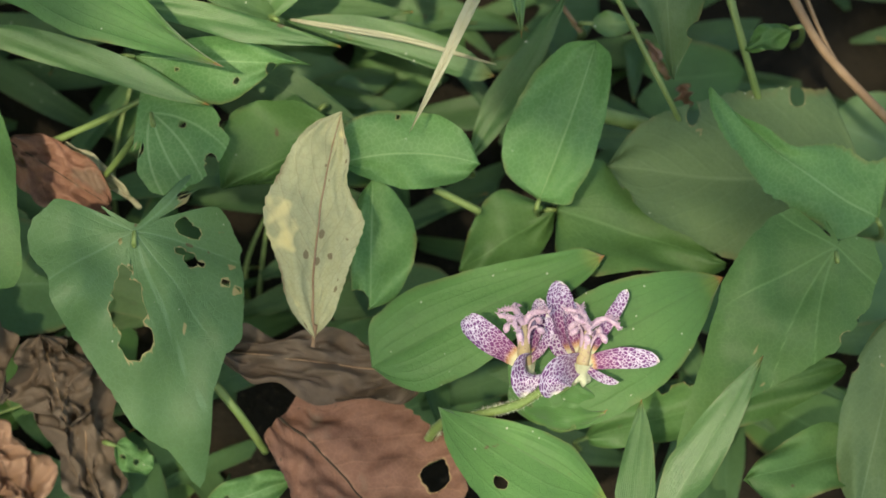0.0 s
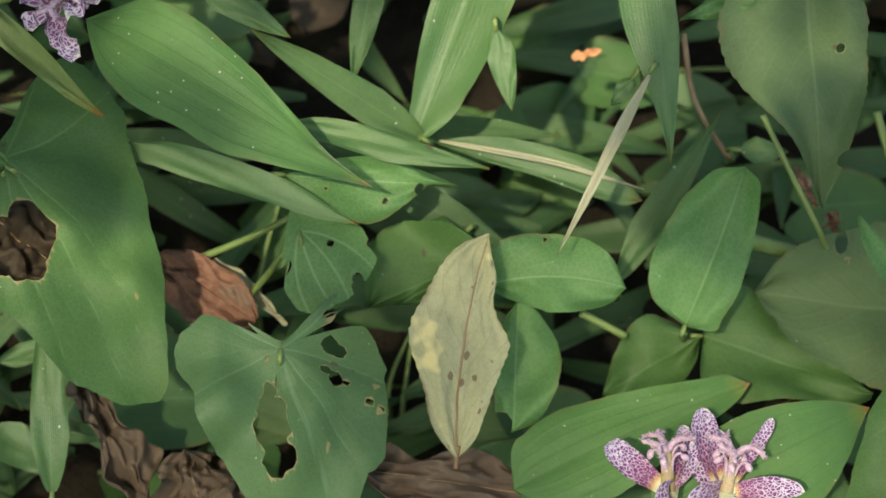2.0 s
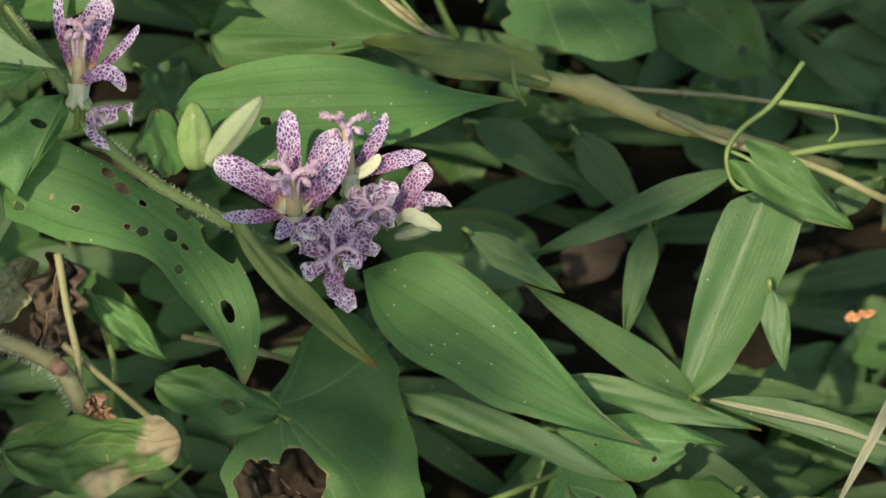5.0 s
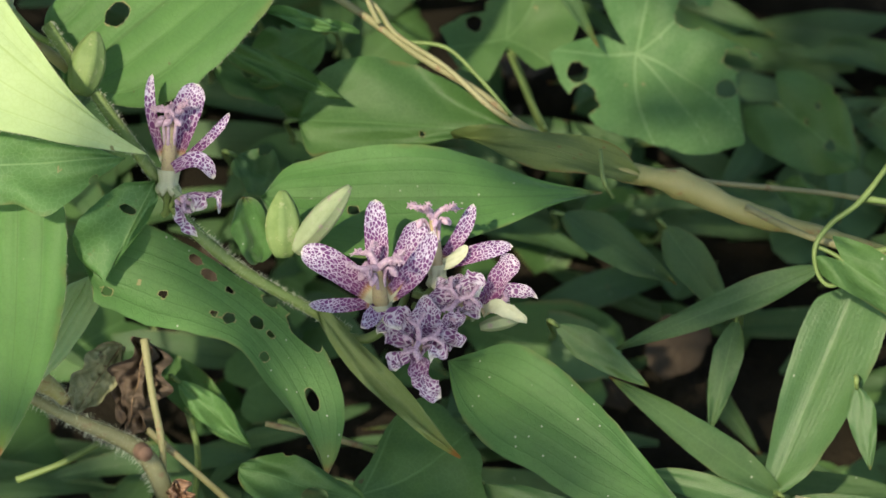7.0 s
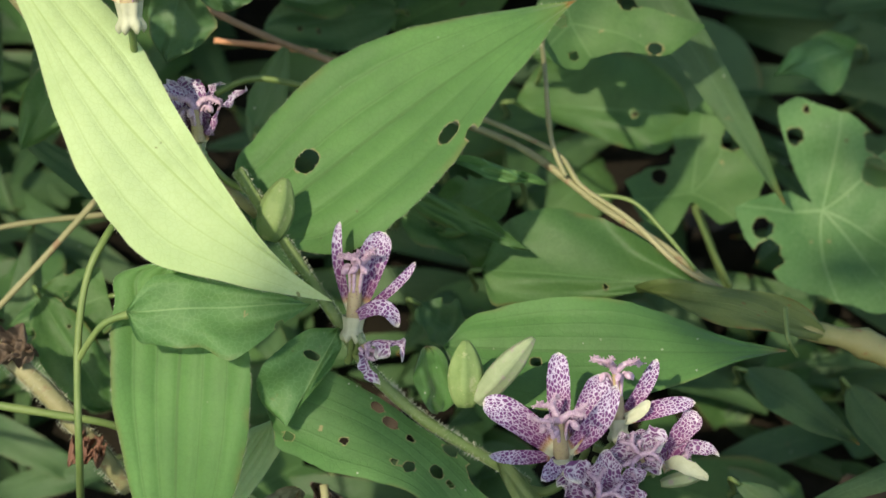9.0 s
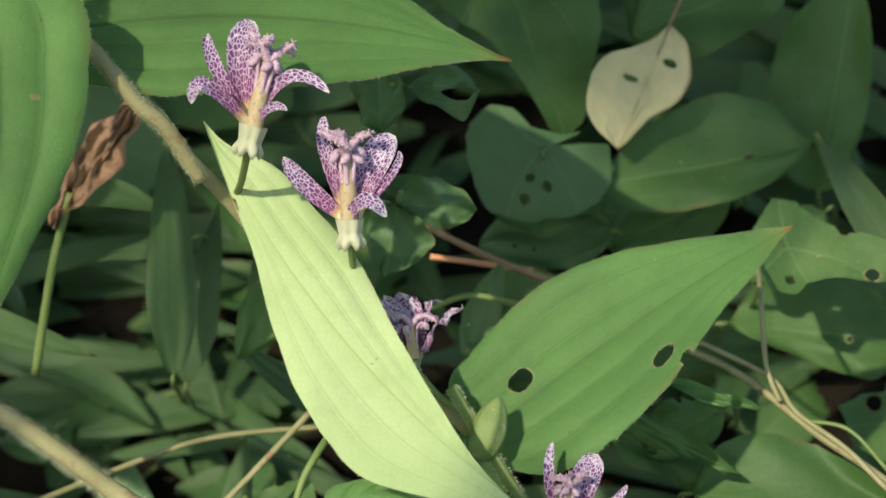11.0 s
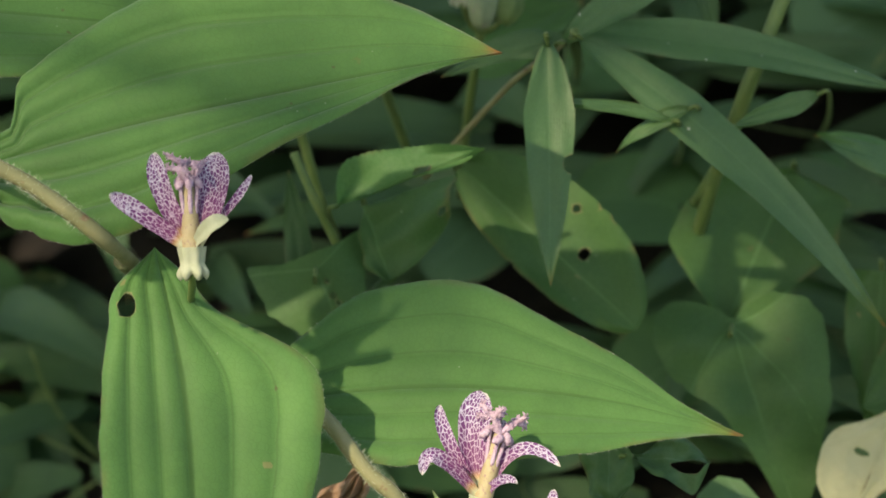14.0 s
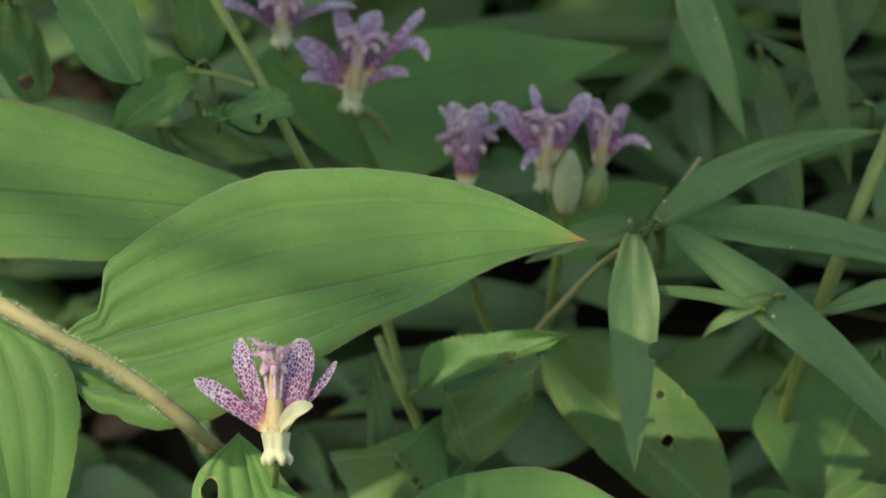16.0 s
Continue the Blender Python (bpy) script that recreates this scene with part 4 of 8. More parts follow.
leaf(lily_a, "clasp", (-0.3017, 0.7360, 0.5175), (-0.1560, 0.7962, 0.5360), (0.13, -0.63, 0.77), 0.0420, 0.0360, lily_pleated, "broad green leaf with a dry brown tip and an eaten edge", stalk=False, bow=0.0050, pleat=0.0050, seed=1.11, rows=72, cols=56, wave=0.0012, fold=6, widths=((0.00, 0.0047, 0.0132), (0.03, 0.0077, 0.0235), (0.05, 0.0088, 0.0260), (0.07, 0.0097, 0.0272), (0.08, 0.0128, 0.0298), (0.10, 0.0230, 0.0318), (0.14, 0.0278, 0.0355), (0.26, 0.0370, 0.0360), (0.40, 0.0420, 0.0280), (0.55, 0.0390, 0.0198), (0.70, 0.0318, 0.0118), (0.83, 0.0227, 0.0037), (0.93, 0.0108, 0.0003)))
leaf(lily_a, "clasp", (-0.2515, 0.7384, 0.4931), (-0.2425, 0.6791, 0.3536), (0.37, -0.84, 0.39), 0.0387, 0.0260, lily_pleated, "broad pleated green leaf clasping the stem", stalk=False, bow=0.0100, fold=3, pleat=0.0026, seed=1.48, rows=72, cols=56, wave=0.0012, arch=0.0085, holes=((0.1, -0.7, 0.024, 0.16), (0.43, 0.6, 0.007, 0.03), (0.06, -0.85, 0.007, 0.07),), widths=((0.00, 0.0000, 0.0000), (0.06, 0.0067, 0.0145), (0.14, 0.0138, 0.0185), (0.26, 0.0387, 0.0238), (0.40, 0.0382, 0.0260), (0.55, 0.0318, 0.0253), (0.70, 0.0208, 0.0208), (0.83, 0.0118, 0.0140), (0.93, 0.0055, 0.0065)))
leaf(lily_a, "clasp", (-0.2161, 0.7545, 0.4376), (-0.0830, 0.7808, 0.4186), (0.23, -0.62, 0.75), 0.0340, 0.0270, lily_pleated, "broad pleated green leaf with a pointed tip", stalk=False, bow=0.0040, fold=5, pleat=0.0022, seed=1.85, rows=56, cols=56, wave=0.0012, arch=0.0075, widths=((0.00, 0.0175, 0.0180), (0.06, 0.0227, 0.0208), (0.14, 0.0298, 0.0248), (0.26, 0.0340, 0.0270), (0.40, 0.0333, 0.0260), (0.55, 0.0240, 0.0225), (0.70, 0.0150, 0.0170), (0.83, 0.0055, 0.0097), (0.93, 0.0013, 0.0035)))
leaf(lily_a, "lily", (-0.1750, 0.7529, 0.4091), (-0.0658, 0.6850, 0.3138), (0.09, -0.77, 0.63), 0.0180, 0.0235, lily_pale_sunlit, "pale hairy leaf turned to the sun, brightness partly in its colour", stalk=False, seed=2.22, pleat=0.0008, rows=72, cols=56, wave=0.0012, holes=((0.17, -0.9, 0.012, 0.22),), arch=-0.0105, bow=0.0040, fold=-2, widths=((0.00, 0.0000, 0.0000), (0.06, 0.0033, 0.0010), (0.14, 0.0125, 0.0027), (0.26, 0.0168, 0.0060), (0.40, 0.0180, 0.0143), (0.55, 0.0135, 0.0220), (0.70, 0.0077, 0.0235), (0.83, 0.0023, 0.0140), (0.93, 0.0000, 0.0057)))
leaf(lily_a, "lily", (-0.0935, 0.7266, 0.3102), (0.0057, 0.7809, 0.3638), (-0.14, -0.57, 0.81), 0.0272, 0.0300, lily_pleated, "broad green leaf with two torn holes", stalk=False, bow=0.0050, pleat=0.0014, fold=8, seed=2.59, rows=72, cols=56, wave=0.0012, arch=0.0010, holes=((0.53, -0.65, 0.034, 0.1), (0.57, -0.95, 0.023, 0.08), (0.21, 0.25, 0.037, 0.13),), widths=((0.00, 0.0000, 0.0000), (0.06, 0.0198, 0.0152), (0.14, 0.0235, 0.0260), (0.26, 0.0267, 0.0300), (0.40, 0.0272, 0.0288), (0.55, 0.0235, 0.0232), (0.70, 0.0165, 0.0138), (0.83, 0.0100, 0.0083), (0.93, 0.0045, 0.0027)))
leaf(lily_a, "lily", (-0.1121, 0.7071, 0.3144), (-0.1141, 0.6495, 0.2260), (-0.13, -0.82, 0.56), 0.0232, 0.0208, lily_pleated, "broad upright green leaf with silky hairs", stalk=False, bow=0.0060, pleat=0.0014, fold=8, seed=2.96, rows=56, cols=56, wave=0.0012, widths=((0.00, 0.0000, 0.0000), (0.06, 0.0075, 0.0195), (0.14, 0.0170, 0.0205), (0.26, 0.0222, 0.0208), (0.40, 0.0232, 0.0198), (0.55, 0.0222, 0.0173), (0.70, 0.0175, 0.0132), (0.83, 0.0112, 0.0085), (0.93, 0.0050, 0.0035)))
leaf(lily_a, "lily", (-0.0903, 0.6900, 0.2754), (-0.0144, 0.6422, 0.2226), (0.06, -0.69, 0.72), 0.0135, 0.0178, lily_green, "green leaf riddled with round insect holes", stalk=False, fold=4, seed=3.33, pleat=0.0002, rows=72, cols=56, wave=0.0012, arch=0.0185, bow=0.0020, holes=((0.03, -1.1, 0.04, 0.37), (0.1, -0.7, 0.017, 0.1), (0.18, -0.35, 0.01, 0.05), (0.26, -0.4, 0.013, 0.08), (0.3, 0.7, 0.02, 0.14), (0.35, 0.5, 0.025, 0.16), (0.42, 0.45, 0.013, 0.11), (0.43, -0.35, 0.015, 0.09), (0.47, -0.25, 0.017, 0.18), (0.54, 0.2, 0.023, 0.17), (0.52, 0.9, 0.023, 0.14), (0.63, -0.4, 0.015, 0.21), (0.8, 0.25, 0.033, 0.15), (0.64, 0.9, 0.056, 0.22), (0.59, 0.25, 0.013, 0.09),), widths=((0.00, 0.0000, 0.0000), (0.06, 0.0063, 0.0140), (0.14, 0.0110, 0.0170), (0.26, 0.0100, 0.0178), (0.40, 0.0092, 0.0132), (0.55, 0.0112, 0.0077), (0.70, 0.0135, 0.0070), (0.83, 0.0120, 0.0040), (0.93, 0.0067, 0.0013)))
leaf(lily_a, "narrow", (-0.0167, 0.6711, 0.2672), (0.0262, 0.6374, 0.2348), (0.06, -0.65, 0.75), 0.0041, 0.0041, lily_yellow, "narrow yellowing leaf with a brown tip", stalk=False, arch=-0.0020, seed=3.7, wave=0.0028)
leaf(lily_a, "lily", (-0.0345, 0.7148, 0.2758), (0.0729, 0.7166, 0.2746), (-0.01, -0.51, 0.86), 0.0175, 0.0210, lily_green, "broad green leaf behind the flower cluster", stalk=False, bow=0.0040, fold=4, seed=4.07, pleat=0.0002, rows=72, cols=56, wave=0.0012, arch=-0.0025, holes=((0.27, -0.2, 0.018, 0.09),), widths=((0.00, 0.0000, 0.0000), (0.06, 0.0097, 0.0112), (0.14, 0.0132, 0.0170), (0.26, 0.0165, 0.0203), (0.40, 0.0175, 0.0210), (0.55, 0.0165, 0.0158), (0.70, 0.0115, 0.0103), (0.83, 0.0055, 0.0043), (0.93, 0.0023, 0.0018)))
leaf(lily_a, "lily", (0.0233, 0.6658, 0.2490), (0.1052, 0.6161, 0.2188), (-0.11, -0.65, 0.75), 0.0163, 0.0158, lily_green, "broad green leaf below the flower cluster", stalk=False, bow=0.0080, fold=3, seed=4.44, pleat=0.0002, rows=56, cols=56, wave=0.0012, widths=((0.00, 0.0000, 0.0000), (0.06, 0.0063, 0.0063), (0.14, 0.0140, 0.0125), (0.26, 0.0163, 0.0158), (0.40, 0.0145, 0.0148), (0.55, 0.0110, 0.0150), (0.70, 0.0060, 0.0108), (0.83, 0.0018, 0.0060), (0.93, 0.0003, 0.0025)))
leaf(lily_a, "oval", (-0.0652, 0.6953, 0.2968), (-0.0808, 0.6764, 0.2728), (0.08, -0.81, 0.59), 0.0035, 0.0152, heart_light, "small sunlit leaf beside the stem", stalk=False, seed=4.81, wave=0.0028, rows=72, cols=36, holes=((0.33, -0.3, 0.04, 0.22),), widths=((0.00, 0.0000, 0.0000), (0.06, 0.0015, 0.0035), (0.14, 0.0033, 0.0080), (0.26, 0.0035, 0.0105), (0.40, 0.0035, 0.0128), (0.55, 0.0023, 0.0148), (0.70, 0.0013, 0.0152), (0.83, 0.0008, 0.0132), (0.93, 0.0003, 0.0088)))
leaf(lily_a, "lily", (-0.0873, 0.6934, 0.2620), (-0.1107, 0.6698, 0.2309), (0.13, -0.83, 0.54), 0.0070, 0.0045, lily_pale_sunlit, "small leaf with sunlight put into its pale colour", stalk=False, seed=5.18, pleat=0.0008, rows=56, cols=56, wave=0.0012, widths=((0.00, 0.0000, 0.0000), (0.06, 0.0033, 0.0020), (0.14, 0.0070, 0.0045), (0.26, 0.0070, 0.0037), (0.40, 0.0067, 0.0025), (0.55, 0.0060, 0.0020), (0.70, 0.0045, 0.0013), (0.83, 0.0027, 0.0008), (0.93, 0.0013, 0.0003)))
flower(lily_a, (0.0030, 0.6623, 0.2697), (-0.06, -0.00, 1.00), (1.00, -0.03, 0.01), 1.15, (), 1.02, foot=(0.0054, 0.6700, 0.2568), spread=0.85, blades=((((-0.0043, 0.0040, 0.0051), (-0.0240, 0.0085, 0.0179)), (-0.0143, 0.0047, 0.0158), 0.0044, 0), (((-0.0035, 0.0013, 0.0016), (-0.0218, -0.0026, 0.0067)), (-0.0128, -0.0003, 0.0045), 0.0022, 0), (((0.0021, 0.0013, 0.0016), (-0.0061, -0.0114, 0.0050)), (-0.0027, -0.0047, 0.0038), 0.0027, 0), (((-0.0000, 0.0074, 0.0093), (-0.0015, 0.0261, 0.0242)), (-0.0014, 0.0170, 0.0169), 0.0036, 0), (((0.0042, 0.0052, 0.0066), (0.0109, 0.0191, 0.0216)), (0.0087, 0.0132, 0.0154), 0.0042, 0), (((0.0031, 0.0034, 0.0042), (0.0157, 0.0108, 0.0239)), (0.0101, 0.0061, 0.0127), 0.0036, 0),))
flower(lily_a, (0.0129, 0.6553, 0.2610), (0.14, -0.46, 0.87), (1.00, -0.03, 0.01), 0.9, (), 0.59, faded=0.9, label="crumpled fading mauve flower", foot=(0.0072, 0.6699, 0.2568), spread=0.9, blades=((((-0.0009, -0.0016, -0.0020), (0.0081, -0.0089, -0.0103)), (0.0021, -0.0051, -0.0061), 0.0037, 0), (((-0.0034, 0.0006, 0.0007), (-0.0060, -0.0052, -0.0033)), (-0.0060, -0.0023, -0.0013), 0.0027, 0), (((-0.0038, 0.0028, 0.0033), (-0.0106, 0.0006, 0.0069)), (-0.0076, 0.0029, 0.0065), 0.0034, 0), (((-0.0007, 0.0070, 0.0085), (-0.0059, -0.0008, 0.0084)), (-0.0045, 0.0047, 0.0104), 0.0037, 0), (((0.0026, 0.0037, 0.0046), (0.0018, 0.0054, 0.0162)), (0.0030, 0.0046, 0.0104), 0.0044, 0), (((0.0060, 0.0026, 0.0033), (0.0146, 0.0003, 0.0104)), (0.0110, 0.0022, 0.0078), 0.0041, 0), (((0.0051, -0.0001, 0.0000), (0.0133, -0.0054, 0.0065)), (0.0101, -0.0006, 0.0058), 0.0037, 0), (((0.0026, 0.0026, 0.0033), (0.0040, -0.0109, 0.0057)), (0.0068, -0.0037, 0.0051), 0.0024, 0),))
flower(lily_a, (0.0201, 0.6743, 0.2730), (-0.07, 0.46, 0.89), (1.00, -0.03, 0.01), 1.0, (), 1.25, foot=(0.0124, 0.6755, 0.2677), spread=0.9, blades=((((0.0018, 0.0031, 0.0041), (0.0112, 0.0173, 0.0167)), (0.0072, 0.0103, 0.0104), 0.0024, 0), (((0.0043, 0.0022, 0.0030), (0.0227, 0.0026, 0.0113)), (0.0129, 0.0036, 0.0085), 0.0027, 0), (((0.0012, 0.0010, 0.0014), (0.0087, 0.0035, 0.0114)), (0.0053, 0.0011, 0.0082), 0.0019, 900), (((-0.0008, 0.0021, 0.0027), (-0.0037, 0.0134, 0.0075)), (-0.0024, 0.0077, 0.0049), 0.0021, 0),))
flower(lily_a, (0.0267, 0.6668, 0.2700), (-0.11, -0.58, 0.81), (1.00, -0.03, 0.01), 0.85, (), 0.40, faded=0.9, label="crumpled fading mauve flower", foot=(0.0124, 0.6734, 0.2649), spread=0.9, blades=((((-0.0025, 0.0011, 0.0013), (-0.0077, 0.0013, 0.0078)), (-0.0051, 0.0020, 0.0055), 0.0034, 0), (((-0.0008, 0.0011, 0.0013), (0.0058, -0.0028, 0.0065)), (0.0029, 0.0012, 0.0066), 0.0037, 0), (((-0.0000, -0.0005, -0.0007), (0.0057, -0.0070, 0.0012)), (0.0033, -0.0030, 0.0012), 0.0034, 0), (((-0.0026, -0.0005, -0.0007), (-0.0095, -0.0050, 0.0030)), (-0.0060, -0.0011, 0.0031), 0.0034, 0),))
flower(lily_a, (0.0301, 0.6662, 0.2661), (0.92, 0.21, 0.32), (1.00, -0.03, 0.01), 0.8, (), 0.69, faded=0.5, label="half-closed spotted mauve flower", foot=(0.0124, 0.6734, 0.2649), spread=0.35, blades=((((0.0018, 0.0031, 0.0040), (0.0134, 0.0111, 0.0152)), (0.0101, 0.0081, 0.0109), 0.0034, 0), (((0.0026, -0.0001, 0.0000), (0.0167, -0.0067, 0.0025)), (0.0083, -0.0034, 0.0059), 0.0022, 900), (((0.0009, 0.0016, 0.0020), (0.0200, 0.0026, 0.0048)), (0.0112, 0.0043, 0.0062), 0.0020, 0), (((0.0000, 0.0016, 0.0020), (-0.0059, 0.0045, 0.0118)), (-0.0022, 0.0036, 0.0076), 0.0034, 0), (((-0.0008, 0.0043, 0.0053), (0.0016, 0.0011, 0.0111)), (0.0005, 0.0040, 0.0099), 0.0024, 0),))
bud(lily_a, (0.0327, 0.6656, 0.2622), (0.0468, 0.6672, 0.2650), 0.0022, bud_grey, "withered grey flower bud")
flower(lily_a, (-0.0611, 0.6921, 0.2960), (0.06, 0.42, 0.90), (1.00, -0.03, 0.01), 1.1, (), 1.24, foot=(-0.0631, 0.6938, 0.2851), spread=0.55, blades=((((-0.0041, 0.0067, 0.0099), (-0.0042, 0.0195, 0.0288)), (-0.0047, 0.0130, 0.0191), 0.0017, 0), (((0.0039, 0.0075, 0.0099), (0.0095, 0.0202, 0.0243)), (0.0057, 0.0144, 0.0180), 0.0045, 0), (((0.0069, 0.0058, 0.0073), (0.0188, 0.0125, 0.0191)), (0.0128, 0.0087, 0.0125), 0.0015, 0), (((0.0012, 0.0018, 0.0023), (0.0140, -0.0025, 0.0052)), (0.0096, -0.0025, 0.0125), 0.0024, 0),))
flower(lily_a, (-0.0589, 0.6902, 0.2973), (0.52, -0.47, -0.71), (1.00, -0.03, 0.01), 0.7, (), 0.42, faded=1.0, label="withered drooping mauve flower", foot=(-0.0614, 0.6948, 0.2865), spread=0.4, blades=((((0.0003, -0.0015, -0.0021), (0.0060, -0.0113, -0.0093)), (0.0021, -0.0065, -0.0058), 0.0017, 0), (((0.0059, 0.0008, 0.0004), (0.0130, -0.0067, -0.0039)), (0.0116, -0.0020, -0.0008), 0.0014, 0), (((0.0042, 0.0002, -0.0002), (0.0068, -0.0048, -0.0040)), (0.0068, -0.0020, -0.0018), 0.0022, 0),))
leaf(lily_a, "oval", (-0.0338, 0.6863, 0.2713), (-0.0390, 0.6947, 0.2903), (0.30, -0.84, 0.45), 0.0060, 0.0053, lily_green, "small rounded green bract", stalk=False, bow=0.0020, seed=5.55, wave=0.0028)
bud(lily_a, (-0.0265, 0.6829, 0.2767), (-0.0267, 0.6929, 0.2943), 0.0056, bud_green, "ribbed green seed pod")
bud(lily_a, (-0.0232, 0.6824, 0.2792), (-0.0061, 0.6906, 0.2974), 0.0043, bud_grey, "hairy pale green flower bud")
bud(lily_a, (-0.0878, 0.7127, 0.3165), (-0.0827, 0.7236, 0.3323), 0.0054, bud_green, "hairy green flower bud")
flower(lily_a, (-0.1094, 0.7304, 0.3365), (-0.11, 0.36, 0.93), (1.00, 0.06, -0.01), 1.0, ((150, 0.25, -0.3, 0.8, 1), (60, 0.5, 0.5, 0.6, 1), (10, 0.6, 0.6, 0.5, 1), (100, 0.3, 0.4, 1, 1)), 0.9, faded=1.0, label="withered dark purple flower", foot=(-0.0926, 0.7247, 0.3261))
flower(lily_a, (-0.1254, 0.7195, 0.3874), (-0.06, 0.35, 0.94), (0.99, 0.14, -0.04), 1.3, (), 1.35, foot=(-0.1283, 0.7411, 0.3532), spread=0.6, blades=((((-0.0040, 0.0033, 0.0070), (-0.0198, 0.0057, 0.0251)), (-0.0131, 0.0044, 0.0161), 0.0028, 0), (((-0.0059, 0.0065, 0.0133), (-0.0087, 0.0166, 0.0332)), (-0.0080, 0.0119, 0.0240), 0.0023, 0), (((0.0025, 0.0059, 0.0096), (0.0119, 0.0187, 0.0262)), (0.0052, 0.0126, 0.0189), 0.0052, 0), (((0.0087, 0.0080, 0.0116), (0.0135, 0.0115, 0.0251)), (0.0119, 0.0099, 0.0183), 0.0013, 0), (((-0.0015, 0.0038, 0.0070), (0.0116, -0.0035, 0.0109)), (0.0058, -0.0036, 0.0164), 0.0023, 0),))
flower(lily_a, (-0.1539, 0.7172, 0.4186), (0.21, 0.42, 0.89), (0.99, 0.14, -0.04), 1.3, (), 1.32, foot=(-0.1668, 0.7477, 0.3849), spread=0.6, blades=((((-0.0052, 0.0053, 0.0123), (-0.0120, 0.0130, 0.0310)), (-0.0096, 0.0092, 0.0221), 0.0021, 0), (((-0.0016, 0.0060, 0.0121), (0.0004, 0.0205, 0.0315)), (-0.0023, 0.0139, 0.0238), 0.0049, 0), (((0.0044, 0.0067, 0.0110), (0.0240, 0.0062, 0.0160)), (0.0116, 0.0090, 0.0193), 0.0020, 0), (((-0.0035, 0.0033, 0.0078), (-0.0146, -0.0040, 0.0164)), (-0.0102, -0.0025, 0.0217), 0.0023, 0), (((0.0018, 0.0040, 0.0067), (0.0130, -0.0032, 0.0149)), (0.0071, 0.0014, 0.0130), 0.0015, 0), (((0.0048, 0.0083, 0.0139), (0.0037, 0.0195, 0.0232)), (0.0048, 0.0140, 0.0185), 0.0030, 0),))
flower(lily_a, (-0.2319, 0.7131, 0.4960), (-0.08, 0.36, 0.93), (0.98, 0.20, -0.05), 1.3, (), 1.29, foot=(-0.2494, 0.7561, 0.4650), spread=0.4, blades=((((-0.0042, 0.0019, 0.0077), (-0.0219, -0.0021, 0.0242)), (-0.0138, 0.0003, 0.0173), 0.0027, 0), (((-0.0045, 0.0036, 0.0122), (-0.0110, 0.0096, 0.0327)), (-0.0089, 0.0063, 0.0225), 0.0031, 0), (((0.0028, 0.0055, 0.0107), (0.0037, 0.0159, 0.0307)), (0.0046, 0.0113, 0.0211), 0.0050, 0), (((0.0075, 0.0079, 0.0130), (0.0156, 0.0130, 0.0253)), (0.0114, 0.0103, 0.0188), 0.0013, 0), (((0.0009, 0.0032, 0.0069), (0.0118, -0.0003, 0.0171)), (0.0069, -0.0027, 0.0151), 0.0024, 900),))

# the small toad lily low on the bank
lily_b = plant("toad_lily", 0.172, 0.563, "low toad lily with two open spotted flowers", "toad lily", "toad lilies")
stem(lily_b, ((0.1621, 0.5762, 0.0440), (0.1649, 0.5500, 0.1176), (0.1762, 0.5411, 0.1333), (0.1870, 0.5369, 0.1420), (0.1931, 0.5356, 0.1493)), (0.0016, 0.0016, 0.0016, 0.0014, 0.0013), stem_green, hair=0.0012)
leaf(lily_b, "lily", (0.1475, 0.5680, 0.1295), (0.2223, 0.5790, 0.1593), (-0.28, -0.46, 0.84), 0.0163, 0.0160, lily_green, "long green leaf with a brown curled tip", stalk=False, bow=0.0060, fold=5, seed=5.92, pleat=0.0002, rows=56, cols=56, wave=0.0012, widths=((0.00, 0.0000, 0.0000), (0.06, 0.0115, 0.0090), (0.14, 0.0145, 0.0150), (0.26, 0.0163, 0.0160), (0.40, 0.0152, 0.0158), (0.55, 0.0123, 0.0132), (0.70, 0.0092, 0.0097), (0.83, 0.0065, 0.0065), (0.93, 0.0050, 0.0037)))
leaf(lily_b, "lily", (0.1873, 0.5469, 0.1341), (0.2567, 0.5633, 0.1614), (-0.15, -0.63, 0.76), 0.0160, 0.0215, lily_green, "broad green leaf under the flowers", stalk=False, bow=0.0080, fold=4, seed=6.29, pleat=0.0002, rows=56, cols=56, wave=0.0012, arch=0.0010, widths=((0.00, 0.0000, 0.0000), (0.06, 0.0090, 0.0152), (0.14, 0.0115, 0.0187), (0.26, 0.0143, 0.0208), (0.40, 0.0160, 0.0215), (0.55, 0.0152, 0.0208), (0.70, 0.0123, 0.0170), (0.83, 0.0085, 0.0108), (0.93, 0.0043, 0.0043)))
leaf(lily_b, "lily", (0.1636, 0.5459, 0.1337), (0.2115, 0.5119, 0.1199), (-0.12, -0.52, 0.85), 0.0088, 0.0208, lily_green, "broad green leaf near the ground", stalk=False, bow=0.0080, seed=6.66, pleat=0.0002, rows=72, cols=56, wave=0.0012, holes=((0.47, -0.6, 0.041, 0.09),), widths=((0.00, 0.0000, 0.0000), (0.06, 0.0010, 0.0040), (0.14, 0.0020, 0.0095), (0.26, 0.0040, 0.0145), (0.40, 0.0065, 0.0187), (0.55, 0.0085, 0.0208), (0.70, 0.0088, 0.0200), (0.83, 0.0060, 0.0112), (0.93, 0.0025, 0.0045)))
leaf(lily_b, "oval", (0.1857, 0.5457, 0.1386), (0.2146, 0.5339, 0.1383), (-0.23, -0.59, 0.77), 0.0074, 0.0091, lily_green, "small leaf clasping the flower stalk", stalk=False, seed=0.03, wave=0.0028, rows=64, cols=32, holes=((0.701, -1.02, 0.029, 0.19), (0.742, 1.02, 0.066, 0.11), (0.244, -0.42, 0.024, 0.09)))
